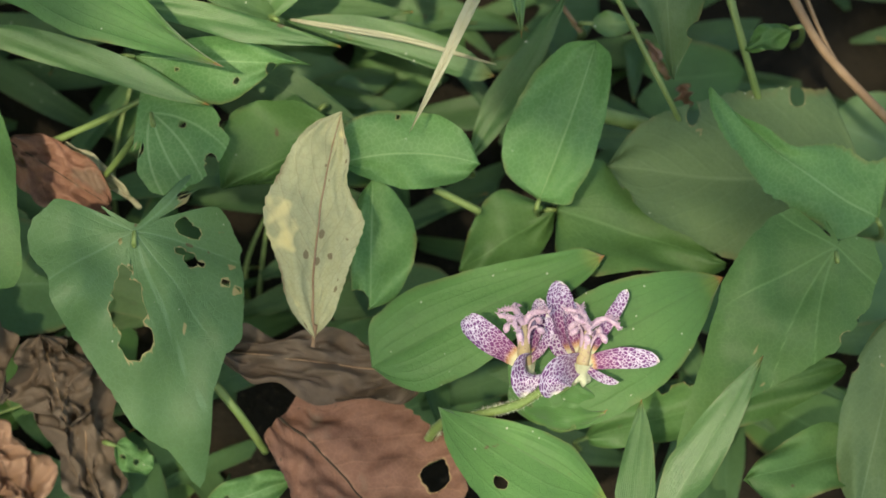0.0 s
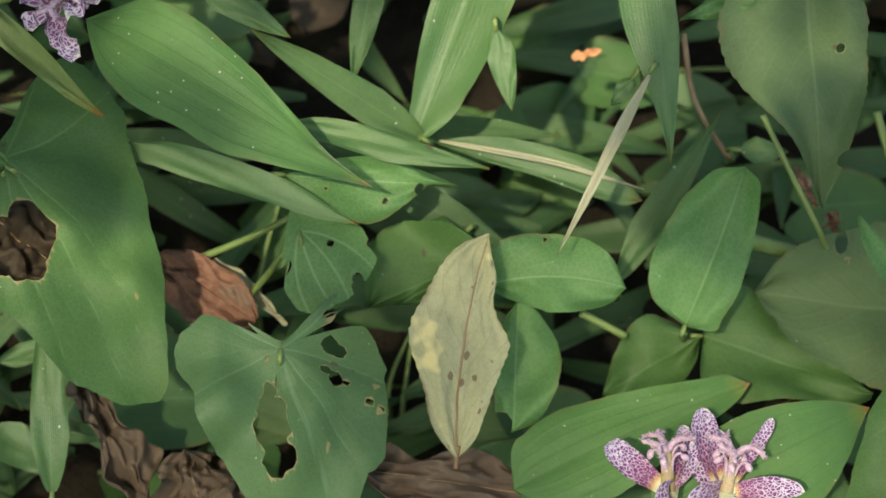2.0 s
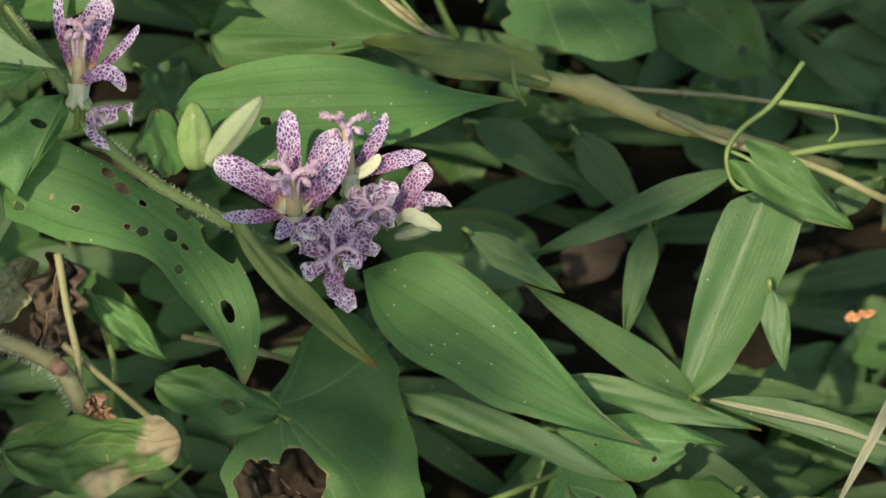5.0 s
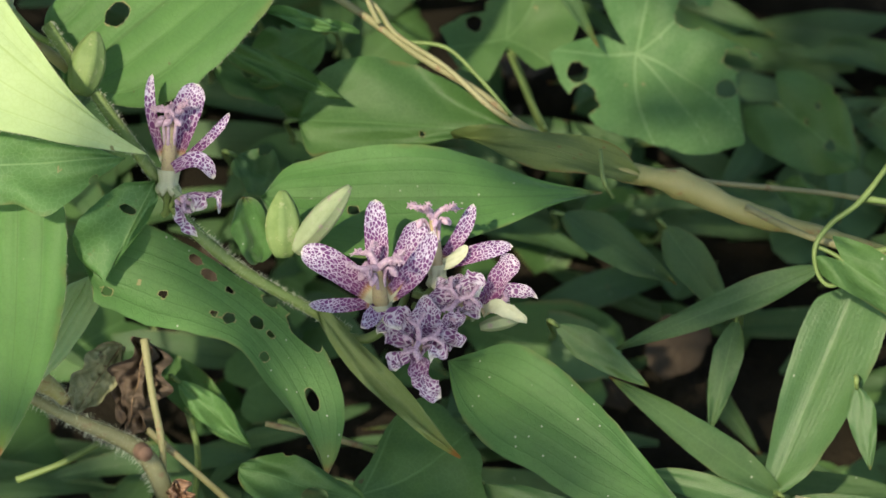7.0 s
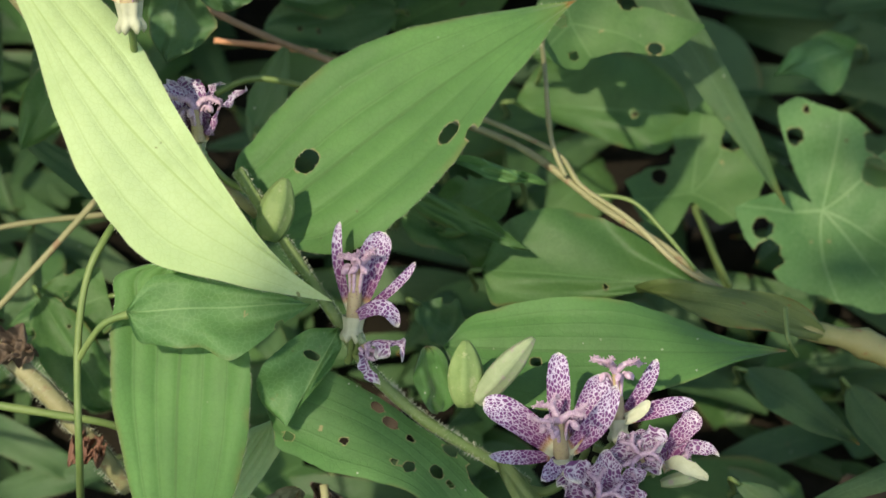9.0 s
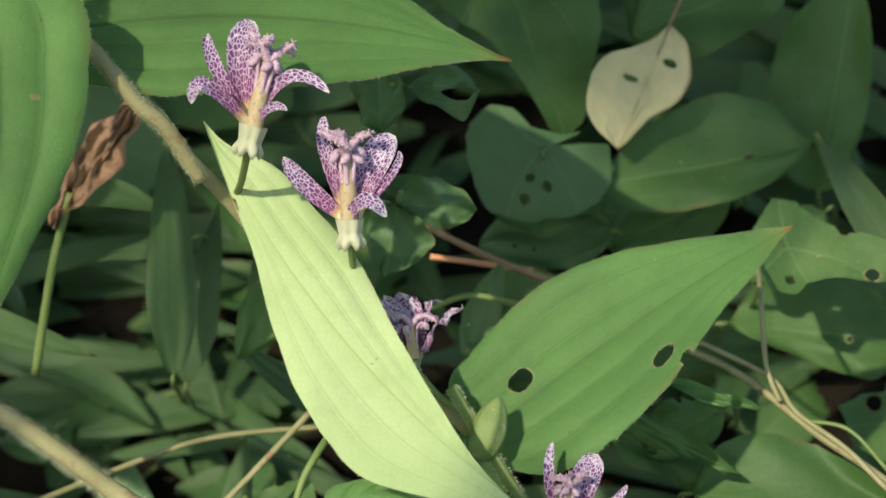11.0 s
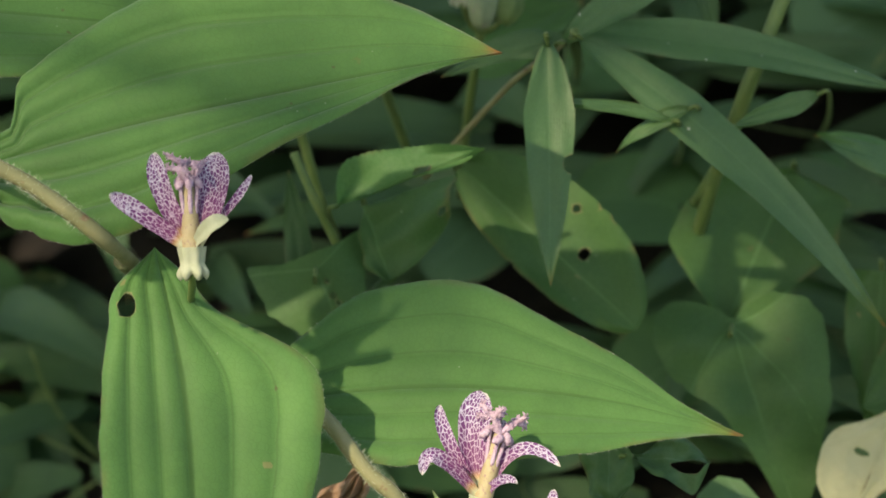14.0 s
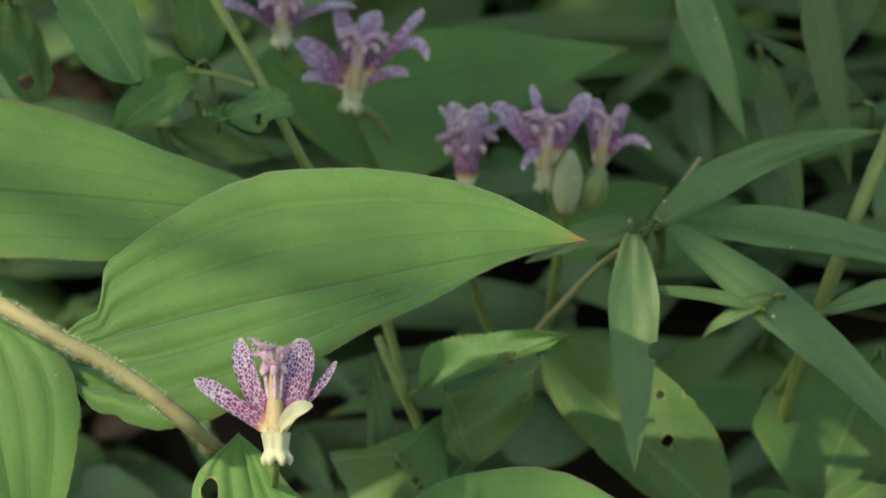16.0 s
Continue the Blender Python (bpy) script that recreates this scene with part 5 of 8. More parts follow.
flower(lily_b, (0.1881, 0.5387, 0.1522), (-0.06, 0.36, 0.93), (0.98, -0.20, 0.08), 1.05, (), 1.15, foot=(0.1910, 0.5361, 0.1450), spread=0.95, blades=((((-0.0049, 0.0048, 0.0026), (-0.0172, 0.0137, 0.0148)), (-0.0127, 0.0074, 0.0133), 0.0041, 0), (((0.0004, 0.0030, 0.0026), (-0.0032, -0.0115, 0.0055)), (-0.0037, -0.0091, 0.0127), 0.0047, 0), (((0.0041, 0.0025, 0.0033), (0.0074, 0.0104, 0.0164)), (0.0068, 0.0061, 0.0098), 0.0017, 0), (((0.0019, 0.0073, 0.0066), (0.0080, 0.0208, 0.0120)), (0.0054, 0.0138, 0.0092), 0.0028, 0),))
flower(lily_b, (0.2036, 0.5342, 0.1549), (0.16, 0.35, 0.92), (0.98, -0.20, 0.08), 1.05, (), 1.02, foot=(0.1933, 0.5362, 0.1485), spread=1.0, blades=((((-0.0023, 0.0083, 0.0061), (-0.0008, 0.0268, 0.0145)), (-0.0027, 0.0183, 0.0106), 0.0043, 0), (((-0.0034, 0.0039, 0.0021), (-0.0059, 0.0137, 0.0097)), (-0.0055, 0.0084, 0.0052), 0.0022, 0), (((-0.0035, 0.0032, 0.0016), (-0.0104, -0.0096, 0.0049)), (-0.0103, -0.0079, 0.0116), 0.0052, 0), (((0.0062, 0.0075, 0.0083), (0.0178, 0.0190, 0.0167)), (0.0118, 0.0128, 0.0120), 0.0022, 0), (((0.0035, 0.0009, 0.0019), (0.0225, -0.0060, 0.0108)), (0.0131, -0.0005, 0.0080), 0.0034, 0), (((0.0017, -0.0000, 0.0005), (0.0096, -0.0088, 0.0066)), (0.0056, -0.0041, 0.0038), 0.0014, 0), (((-0.0010, 0.0093, 0.0074), (0.0029, 0.0210, 0.0107)), (0.0009, 0.0148, 0.0087), 0.0038, 0),))

# the toad lily farther up the bank
lily_c = plant("toad_lily", -0.230, 1.016, "toad lily farther up the bank with pale mauve flowers", "toad lily", "toad lilies")
stem(lily_c, ((-0.2511, 1.0794, 0.3917), (-0.2526, 1.0162, 0.4629), (-0.2724, 1.0046, 0.5078), (-0.2807, 0.9962, 0.5213), (-0.3151, 0.9964, 0.5478)), (0.0020, 0.0020, 0.0018, 0.0018, 0.0016), stem_green)
stem(lily_c, ((-0.2283, 1.0639, 0.3932), (-0.2064, 0.9942, 0.4598), (-0.1999, 0.9824, 0.4842)), (0.0018, 0.0018, 0.0016), stem_green)
leaf(lily_c, "lily", (-0.2971, 1.0224, 0.5186), (-0.1866, 1.0554, 0.5299), (0.05, -0.70, 0.71), 0.0185, 0.0473, lily_green, stalk=False, bow=0.0050, seed=0.4, pleat=0.0002, rows=56, cols=56, wave=0.0012, widths=((0.00, 0.0000, 0.0000), (0.06, 0.0055, 0.0200), (0.14, 0.0128, 0.0470), (0.26, 0.0185, 0.0473), (0.40, 0.0182, 0.0400), (0.55, 0.0158, 0.0267), (0.70, 0.0105, 0.0170), (0.83, 0.0057, 0.0097), (0.93, 0.0025, 0.0043)))
leaf(lily_c, "lily", (-0.3231, 1.0132, 0.5391), (-0.2723, 1.0081, 0.4861), (0.37, -0.82, 0.43), 0.0125, 0.0125, lily_green, stalk=False, seed=0.77, pleat=0.0002, rows=56, cols=56, wave=0.0012)
leaf(lily_c, "lily", (-0.2157, 1.0136, 0.4600), (-0.1689, 1.0324, 0.4806), (-0.03, -0.70, 0.71), 0.0153, 0.0153, lily_green, stalk=False, seed=1.14, pleat=0.0002, rows=56, cols=56, wave=0.0012)
flower(lily_c, (-0.2819, 0.9860, 0.5241), (0.19, 0.07, 0.98), (0.97, 0.23, -0.05), 1.3, (), 1.24, foot=(-0.2806, 0.9955, 0.5193), spread=0.9, blades=((((-0.0046, 0.0015, 0.0106), (-0.0186, -0.0055, 0.0247)), (-0.0121, -0.0014, 0.0202), 0.0052, 0), (((-0.0046, 0.0011, 0.0090), (-0.0155, -0.0098, 0.0126)), (-0.0097, -0.0038, 0.0124), 0.0026, 0), (((0.0057, 0.0041, 0.0090), (0.0229, 0.0009, 0.0119)), (0.0150, 0.0033, 0.0126), 0.0024, 0), (((0.0078, 0.0062, 0.0151), (0.0289, 0.0079, 0.0163)), (0.0207, 0.0095, 0.0225), 0.0026, 0), (((0.0140, 0.0092, 0.0199), (0.0268, 0.0160, 0.0341)), (0.0202, 0.0125, 0.0268), 0.0024, 0), (((0.0005, 0.0056, 0.0207), (-0.0058, 0.0120, 0.0368)), (-0.0032, 0.0087, 0.0287), 0.0034, 0), (((0.0057, 0.0070, 0.0204), (0.0061, 0.0167, 0.0335)), (0.0059, 0.0116, 0.0259), 0.0052, 0),))
flower(lily_c, (-0.3079, 0.9878, 0.5489), (0.06, -0.04, 1.00), (0.97, 0.23, -0.05), 1.3, ((180, 1.1, 0.4, 1, 1), (0, 1.1, 0.8, 1, 1), (130, 0.6, 0.4, 1, 1), (60, 0.6, 0.4, 1, 1)), 0.8, foot=(-0.3107, 0.9957, 0.5425))
flower(lily_c, (-0.2056, 0.9748, 0.4975), (0.07, 0.05, 1.00), (0.97, 0.23, -0.05), 1.2, (), 1.26, foot=(-0.1999, 0.9820, 0.4831), spread=0.9, blades=((((-0.0044, 0.0040, 0.0163), (-0.0191, -0.0019, 0.0296)), (-0.0111, 0.0017, 0.0245), 0.0042, 0), (((0.0039, 0.0049, 0.0136), (-0.0061, -0.0112, 0.0094)), (-0.0021, -0.0026, 0.0139), 0.0021, 0), (((0.0069, 0.0067, 0.0179), (0.0162, 0.0125, 0.0321)), (0.0109, 0.0095, 0.0248), 0.0040, 0), (((0.0007, 0.0064, 0.0212), (-0.0065, 0.0130, 0.0352)), (-0.0036, 0.0095, 0.0279), 0.0019, 0),))
flower(lily_c, (-0.1880, 0.9837, 0.4951), (0.17, 0.15, 0.97), (0.97, 0.23, -0.05), 1.1, (), 1.43, foot=(-0.1999, 0.9820, 0.4831), spread=0.7, blades=((((0.0029, 0.0039, 0.0110), (0.0209, 0.0016, 0.0142)), (0.0116, 0.0039, 0.0167), 0.0021, 0), (((0.0018, 0.0052, 0.0162), (-0.0016, 0.0089, 0.0315)), (-0.0004, 0.0071, 0.0244), 0.0034, 0), (((0.0059, 0.0059, 0.0160), (0.0099, 0.0103, 0.0291)), (0.0079, 0.0082, 0.0231), 0.0030, 0),))
flower(lily_c, (-0.2364, 0.9769, 0.4952), (0.02, 0.13, 0.99), (0.97, 0.23, -0.05), 1.35, ((20, 0.4, 0.8, 0.7, 1), (120, 0.15, 0.4, 1, 1), (200, 0.1, 0.4, 1, 1), (270, 0.1, 0.4, 1, 1), (60, 0.2, 0.4, 1, 1)), 0.8, faded=0.5, label="half-closed mauve flower", foot=(-0.2417, 1.0187, 0.4624))
bud(lily_c, (-0.1971, 0.9685, 0.4891), (-0.1956, 0.9764, 0.5114), 0.0059, bud_grey, "pale grey flower bud")
bud(lily_c, (-0.1906, 0.9735, 0.4894), (-0.1848, 0.9795, 0.5030), 0.0055, bud_green, "round green flower bud")

# heart-leaved vines and broad weeds
vine_a = plant("heart_leaf_vine", 0.075, 0.593, "heart-shaped vine leaf badly eaten by insects", "vine", "heart-leaved vines")
lobed_leaf(vine_a, (0.0755, 0.5932, 0.1749), (0.998, 0.037, -0.059), (0.000, 0.849, 0.529), ((103, 0.0031), (137, 0.0071), (136, 0.016), (148, 0.0255), (165, 0.0308), (185, 0.0319), (202, 0.0296), (214, 0.0337), (241, 0.0382), (256, 0.0475), (266, 0.0581), (277, 0.0692), (282, 0.0838), (287, 0.0641), (292, 0.0546), (302, 0.0461), (312, 0.0464), (325, 0.0387), (350, 0.0342), (6, 0.031), (16, 0.0278), (27, 0.03), (39, 0.0277), (45, 0.0231), (37, 0.016), (26, 0.0076), (52, 0.003)), (150, 201, 279, 282, 304, 352, 31), heart_blue, "", ((-0.0037, -0.0117, 0.0024), (-0.004, -0.0181, 0.0047), (-0.0048, -0.0251, 0.0055), (-0.0027, -0.0331, 0.0048), (-0.004, -0.0368, 0.0028), (0.0196, 0.0088, 0.0022), (0.0164, 0.0094, 0.0014), (0.0162, 0.0012, 0.0028), (0.0195, -0.0006, 0.0021), (0.0139, -0.0064, 0.0016), (0.0167, -0.0095, 0.0024), (0.0201, -0.0108, 0.0014), (0.0272, -0.017, 0.0016), (0.0304, -0.0198, 0.0014), (0.0126, -0.0304, 0.0012), (0.0104, -0.0349, 0.0005), (0.03, -0.0118, 0.001), (-0.0042, -0.0023, 0.0009)), -0.35, 1.5, True)
vine_b = plant("heart_leaf_vine", -0.005, 0.641, "large heart-shaped vine leaf with a withered hole", "vine", "heart-leaved vines")
lobed_leaf(vine_b, (-0.0042, 0.6419, 0.2151), (0.995, 0.044, -0.090), (0.000, 0.896, 0.443), ((73, 0.0136), (72, 0.0236), (68, 0.0335), (61, 0.0404), (50, 0.0423), (36, 0.041), (21, 0.0411), (357, 0.0408), (339, 0.0475), (325, 0.058), (312, 0.0723), (304, 0.085), (295, 0.0785), (285, 0.0671), (267, 0.0455), (247, 0.036), (229, 0.0276), (218, 0.0134)), (304, 22, 63, 322, 275), heart_green, "", ((-0.0059, -0.0238, 0.0076), (0.0008, -0.0257, 0.0095), (0.0077, -0.024, 0.0073), (0.0049, -0.0312, 0.0062), (-0.0036, -0.0302, 0.0052), (0.0054, -0.0176, 0.0052), (0.0042, 0.0168, 0.0014), (0.015, 0.0074, 0.0005), (0.0387, -0.0416, 0.0007)), -0.3, 0.25, True)
vine_c = plant("heart_leaf_vine", 0.087, 0.634, "chewed lobed vine leaf", "vine", "heart-leaved vines")
lobed_leaf(vine_c, (0.0857, 0.6330, 0.1858), (0.982, -0.113, 0.152), (-0.000, 0.801, 0.598), ((112, 0.0077), (45, 0.0091), (14, 0.0144), (359, 0.0195), (336, 0.0249), (317, 0.0257), (298, 0.0259), (276, 0.0268), (262, 0.024), (248, 0.0185), (239, 0.0147), (240, 0.0078)), (353, 317, 276, 247), heart_light, "chewed lobed vine leaf", ((0.0091, -0.0045, 0.0012), (-0.0051, -0.0102, 0.0016), (0.0174, -0.0199, 0.003), (0.0168, -0.0162, 0.0018), (0.0225, -0.0053, 0.0021)), -0.2, 1.66, True)
leaf(vine_c, "oval", (0.0819, 0.6446, 0.1995), (0.1360, 0.6338, 0.2001), (-0.14, -0.67, 0.73), 0.0075, 0.0135, heart_light, seed=2.62, wave=0.0028, rows=72, cols=36, holes=((0.24, -0.3, 0.013, 0.06), (0.58, -0.5, 0.019, 0.09), (0.77, -0.5, 0.029, 0.53), (0.68, -1.1, 0.025, 0.14),), widths=((0.00, 0.0000, 0.0000), (0.06, 0.0018, 0.0097), (0.14, 0.0040, 0.0108), (0.26, 0.0060, 0.0112), (0.40, 0.0070, 0.0135), (0.55, 0.0075, 0.0132), (0.70, 0.0055, 0.0065), (0.83, 0.0035, 0.0000), (0.93, 0.0015, 0.0000)))
leaf(vine_c, "heart", (0.1475, 0.6300, 0.1742), (0.1068, 0.6234, 0.1590), (-0.21, -0.59, 0.78), 0.0050, 0.0215, heart_green, seed=2.99, wave=0.0028, rows=64, cols=32, widths=((0.00, 0.0000, 0.0000), (0.06, 0.0013, 0.0043), (0.14, 0.0027, 0.0100), (0.26, 0.0050, 0.0150), (0.40, 0.0050, 0.0182), (0.55, 0.0035, 0.0215), (0.70, 0.0027, 0.0203), (0.83, 0.0025, 0.0145), (0.93, 0.0018, 0.0070)))
weed_a = plant("broadleaf_weed", 0.145, 0.616, "weed with rounded glossy oval leaves", "weed", "weeds")
leaf(weed_a, "oval", (0.1433, 0.6131, 0.1761), (0.1844, 0.6008, 0.1832), (-0.28, -0.58, 0.76), 0.0138, 0.0115, heart_light, bow=0.0030, seed=3.36, wave=0.0028, rows=64, cols=32, arch=0.0030, holes=((0.41, 0.85, 0.02, 0.07),), widths=((0.00, 0.0000, 0.0000), (0.06, 0.0073, 0.0027), (0.14, 0.0118, 0.0057), (0.26, 0.0138, 0.0085), (0.40, 0.0138, 0.0105), (0.55, 0.0132, 0.0115), (0.70, 0.0118, 0.0105), (0.83, 0.0088, 0.0085), (0.93, 0.0045, 0.0053)))
leaf(weed_a, "oval", (0.1538, 0.6146, 0.1670), (0.1483, 0.5815, 0.1420), (-0.05, -0.60, 0.80), 0.0135, 0.0065, heart_light, seed=3.73, wave=0.0028, rows=72, cols=36, holes=((0.92, -0.8, 0.069, 0.71),), widths=((0.00, 0.0000, 0.0000), (0.06, 0.0053, 0.0018), (0.14, 0.0088, 0.0040), (0.26, 0.0123, 0.0050), (0.40, 0.0135, 0.0057), (0.55, 0.0135, 0.0063), (0.70, 0.0123, 0.0065), (0.83, 0.0100, 0.0057), (0.93, 0.0067, 0.0050)))
leaf(weed_a, "heart", (0.1405, 0.6438, 0.1695), (0.1169, 0.6310, 0.1515), (-0.27, -0.58, 0.77), 0.0112, 0.0112, heart_green, seed=4.1, wave=0.0028, rows=64, cols=32, holes=((0.252, -1.02, 0.044, 0.19), (0.483, 1.02, 0.034, 0.1), (0.526, 0.12, 0.033, 0.06)))
weed_b = plant("broadleaf_weed", 0.205, 0.598, "weed with large oval leaves", "weed", "weeds")
leaf(weed_b, "oval", (0.2050, 0.5993, 0.1666), (0.2259, 0.6282, 0.2055), (-0.31, -0.67, 0.67), 0.0182, 0.0112, heart_light, bow=0.0040, fold=14, seed=4.47, wave=0.0028, rows=64, cols=32, arch=-0.0010, widths=((0.00, 0.0000, 0.0000), (0.06, 0.0095, 0.0092), (0.14, 0.0143, 0.0100), (0.26, 0.0175, 0.0112), (0.40, 0.0182, 0.0110), (0.55, 0.0175, 0.0105), (0.70, 0.0155, 0.0095), (0.83, 0.0118, 0.0077), (0.93, 0.0077, 0.0055)))
leaf(weed_b, "oval", (0.2146, 0.6087, 0.1506), (0.2654, 0.5819, 0.1462), (-0.12, -0.33, 0.94), 0.0203, 0.0185, heart_green, seed=4.84, wave=0.0028, rows=64, cols=32, arch=0.0005, widths=((0.00, 0.0000, 0.0000), (0.06, 0.0145, 0.0152), (0.14, 0.0200, 0.0173), (0.26, 0.0203, 0.0185), (0.40, 0.0192, 0.0173), (0.55, 0.0160, 0.0145), (0.70, 0.0118, 0.0112), (0.83, 0.0073, 0.0077), (0.93, 0.0033, 0.0045)))
leaf(weed_b, "oval", (0.2158, 0.6122, 0.1469), (0.1818, 0.6012, 0.1345), (-0.16, -0.49, 0.86), 0.0105, 0.0148, heart_green, seed=5.21, wave=0.0028, rows=64, cols=32, widths=((0.00, 0.0000, 0.0000), (0.06, 0.0023, 0.0045), (0.14, 0.0055, 0.0090), (0.26, 0.0083, 0.0138), (0.40, 0.0105, 0.0148), (0.55, 0.0105, 0.0135), (0.70, 0.0092, 0.0105), (0.83, 0.0080, 0.0063), (0.93, 0.0055, 0.0025)))
weed_c = plant("broadleaf_weed", 0.322, 0.619, "grey-green weed leaf with small holes", "weed", "weeds")
leaf(weed_c, "wide", (0.3194, 0.6087, 0.1564), (0.2332, 0.6190, 0.1581), (-0.14, -0.34, 0.93), 0.0295, 0.0293, weed_grey, bow=0.0050, teeth=0.03, seed=5.58, wave=0.0028, rows=90, cols=36, arch=0.0050, holes=((0.69, -0.85, 0.031, 0.15), (0.66, -0.6, 0.013, 0.05), (0.24, -0.9, 0.035, 0.12), (0.91, 0.95, 0.02, 0.15),), widths=((0.00, 0.0000, 0.0000), (0.06, 0.0057, 0.0260), (0.14, 0.0140, 0.0280), (0.26, 0.0222, 0.0290), (0.40, 0.0272, 0.0293), (0.55, 0.0295, 0.0283), (0.70, 0.0232, 0.0232), (0.83, 0.0190, 0.0182), (0.93, 0.0095, 0.0115)))
weed_d = plant("broadleaf_weed", 0.326, 0.572, "light green toothed leaf", "weed", "weeds")
leaf(weed_d, "narrow", (0.3115, 0.5785, 0.1655), (0.2595, 0.6104, 0.1986), (0.07, -0.56, 0.83), 0.0140, 0.0178, heart_light, bow=0.0040, teeth=0.05, wave=0.002, seed=5.95, rows=90, arch=0.0045, fold=6, widths=((0.00, 0.0000, 0.0000), (0.06, 0.0065, 0.0178), (0.14, 0.0125, 0.0150), (0.26, 0.0110, 0.0155), (0.40, 0.0128, 0.0125), (0.55, 0.0140, 0.0043), (0.70, 0.0123, 0.0025), (0.83, 0.0092, 0.0003), (0.93, 0.0047, 0.0000)), rag=0.09)
vine_d = plant("heart_leaf_vine", 0.282, 0.558, "large heart-shaped vine leaf with ragged edge", "vine", "heart-leaved vines")
lobed_leaf(vine_d, (0.2885, 0.5558, 0.1779), (0.971, -0.119, 0.209), (0.000, 0.868, 0.496), ((114, 0.0032), (102, 0.0119), (124, 0.019), (144, 0.0225), (170, 0.0287), (187, 0.0366), (208, 0.0507), (217, 0.0667), (223, 0.0807), (226, 0.0735), (228, 0.0606), (231, 0.0532), (241, 0.0413), (260, 0.0323), (291, 0.0205), (331, 0.0151), (2, 0.012), (22, 0.0071), (46, 0.0031), (70, 0.0018)), (223, 196, 239, 144, 311), heart_green, "", ((-0.0278, -0.0246, 0.0007), (-0.0229, -0.0271, 0.0005), (-0.029, -0.0266, 0.0003), (-0.01, -0.0233, 0.0003), (-0.029, -0.0373, 0.0005), (-0.0013, -0.0286, 0.0021), (0.0045, -0.0232, 0.0017)), -0.25, 3.1, True)
leaf(vine_d, "heart", (0.2970, 0.5193, 0.1241), (0.2558, 0.5140, 0.1207), (-0.15, -0.39, 0.91), 0.0112, 0.0105, heart_green, seed=6.69, wave=0.0028, rows=64, cols=32, widths=((0.00, 0.0000, 0.0000), (0.06, 0.0027, 0.0080), (0.14, 0.0063, 0.0095), (0.26, 0.0110, 0.0105), (0.40, 0.0110, 0.0100), (0.55, 0.0112, 0.0090), (0.70, 0.0112, 0.0070), (0.83, 0.0092, 0.0050), (0.93, 0.0073, 0.0023)))
leaf(vine_d, "oval", (0.3111, 0.5431, 0.1574), (0.2899, 0.4996, 0.1187), (-0.26, -0.57, 0.78), 0.0142, 0.0124, weed_grey, seed=0.06, wave=0.0028, rows=64, cols=32, holes=((0.234, 1.02, 0.031, 0.12), (0.536, 1.02, 0.029, 0.15), (0.314, -1.02, 0.032, 0.14), (0.261, -0.26, 0.011, 0.06)))
leaf(vine_d, "oval", (0.2177, 0.5535, 0.1004), (0.3033, 0.5563, 0.1190), (-0.17, -0.47, 0.86), 0.0090, 0.0097, heart_green, seed=0.43, wave=0.0028, rows=64, cols=32, holes=((0.431, -1.02, 0.018, 0.13), (0.319, 1.02, 0.024, 0.23), (0.428, 1.02, 0.027, 0.23), (0.752, 0.36, 0.009, 0.08)))
weed_e = plant("broadleaf_weed", 0.249, 0.658, "drooping grey-green leaf speckled with white", "weed", "weeds")
leaf(weed_e, "wide", (0.2445, 0.6626, 0.2638), (0.2420, 0.5989, 0.2147), (-0.16, -0.58, 0.80), 0.0173, 0.0278, weed_grey, bow=0.0050, teeth=0.03, wave=0.005, seed=0.8, rows=90, cols=36, holes=((0.4, 0.5, 0.018, 0.08), (0.82, 1.0, 0.031, 0.3),), widths=((0.00, 0.0000, 0.0000), (0.06, 0.0047, 0.0092), (0.14, 0.0112, 0.0208), (0.26, 0.0173, 0.0278), (0.40, 0.0170, 0.0278), (0.55, 0.0158, 0.0215), (0.70, 0.0112, 0.0108), (0.83, 0.0067, 0.0053), (0.93, 0.0027, 0.0023)))
leaf(weed_e, "narrow", (0.2893, 0.6257, 0.2067), (0.2746, 0.6241, 0.2013), (-0.26, -0.48, 0.84), 0.0048, 0.0045, heart_green, seed=1.17, wave=0.0028)
leaf(weed_e, "narrow", (0.2349, 0.6583, 0.2607), (0.2034, 0.6479, 0.2510), (-0.00, -0.57, 0.82), 0.0073, 0.0025, heart_light, seed=1.54, wave=0.0028, widths=((0.00, 0.0000, 0.0000), (0.06, 0.0013, 0.0005), (0.14, 0.0027, 0.0013), (0.26, 0.0053, 0.0023), (0.40, 0.0073, 0.0025), (0.55, 0.0060, 0.0023), (0.70, 0.0047, 0.0018), (0.83, 0.0027, 0.0010), (0.93, 0.0013, 0.0005)))
weed_f = plant("broadleaf_weed", -0.089, 0.643, "half-dead leaf with grey blight", "weed", "weeds")
leaf(weed_f, "oval", (-0.0887, 0.6430, 0.2002), (-0.0337, 0.6372, 0.2069), (-0.15, -0.44, 0.89), 0.0093, 0.0176, leaf_blighted, crumple=0.004, seed=1.91, wave=0.0028, rows=64, cols=32, holes=((0.233, 1.02, 0.021, 0.09), (0.335, -1.02, 0.032, 0.07), (0.581, -0.2, 0.011, 0.06)))
leaf(weed_f, "oval", (-0.0036, 0.6342, 0.2197), (-0.0406, 0.6411, 0.2291), (0.14, -0.45, 0.88), 0.0114, 0.0073, heart_green, seed=2.28, wave=0.0028, rows=72, cols=36, holes=((0.37, 0.2, 0.095, 0.28), (0.25, -1.02, 0.036, 0.09), (0.664, -1.02, 0.039, 0.09)))
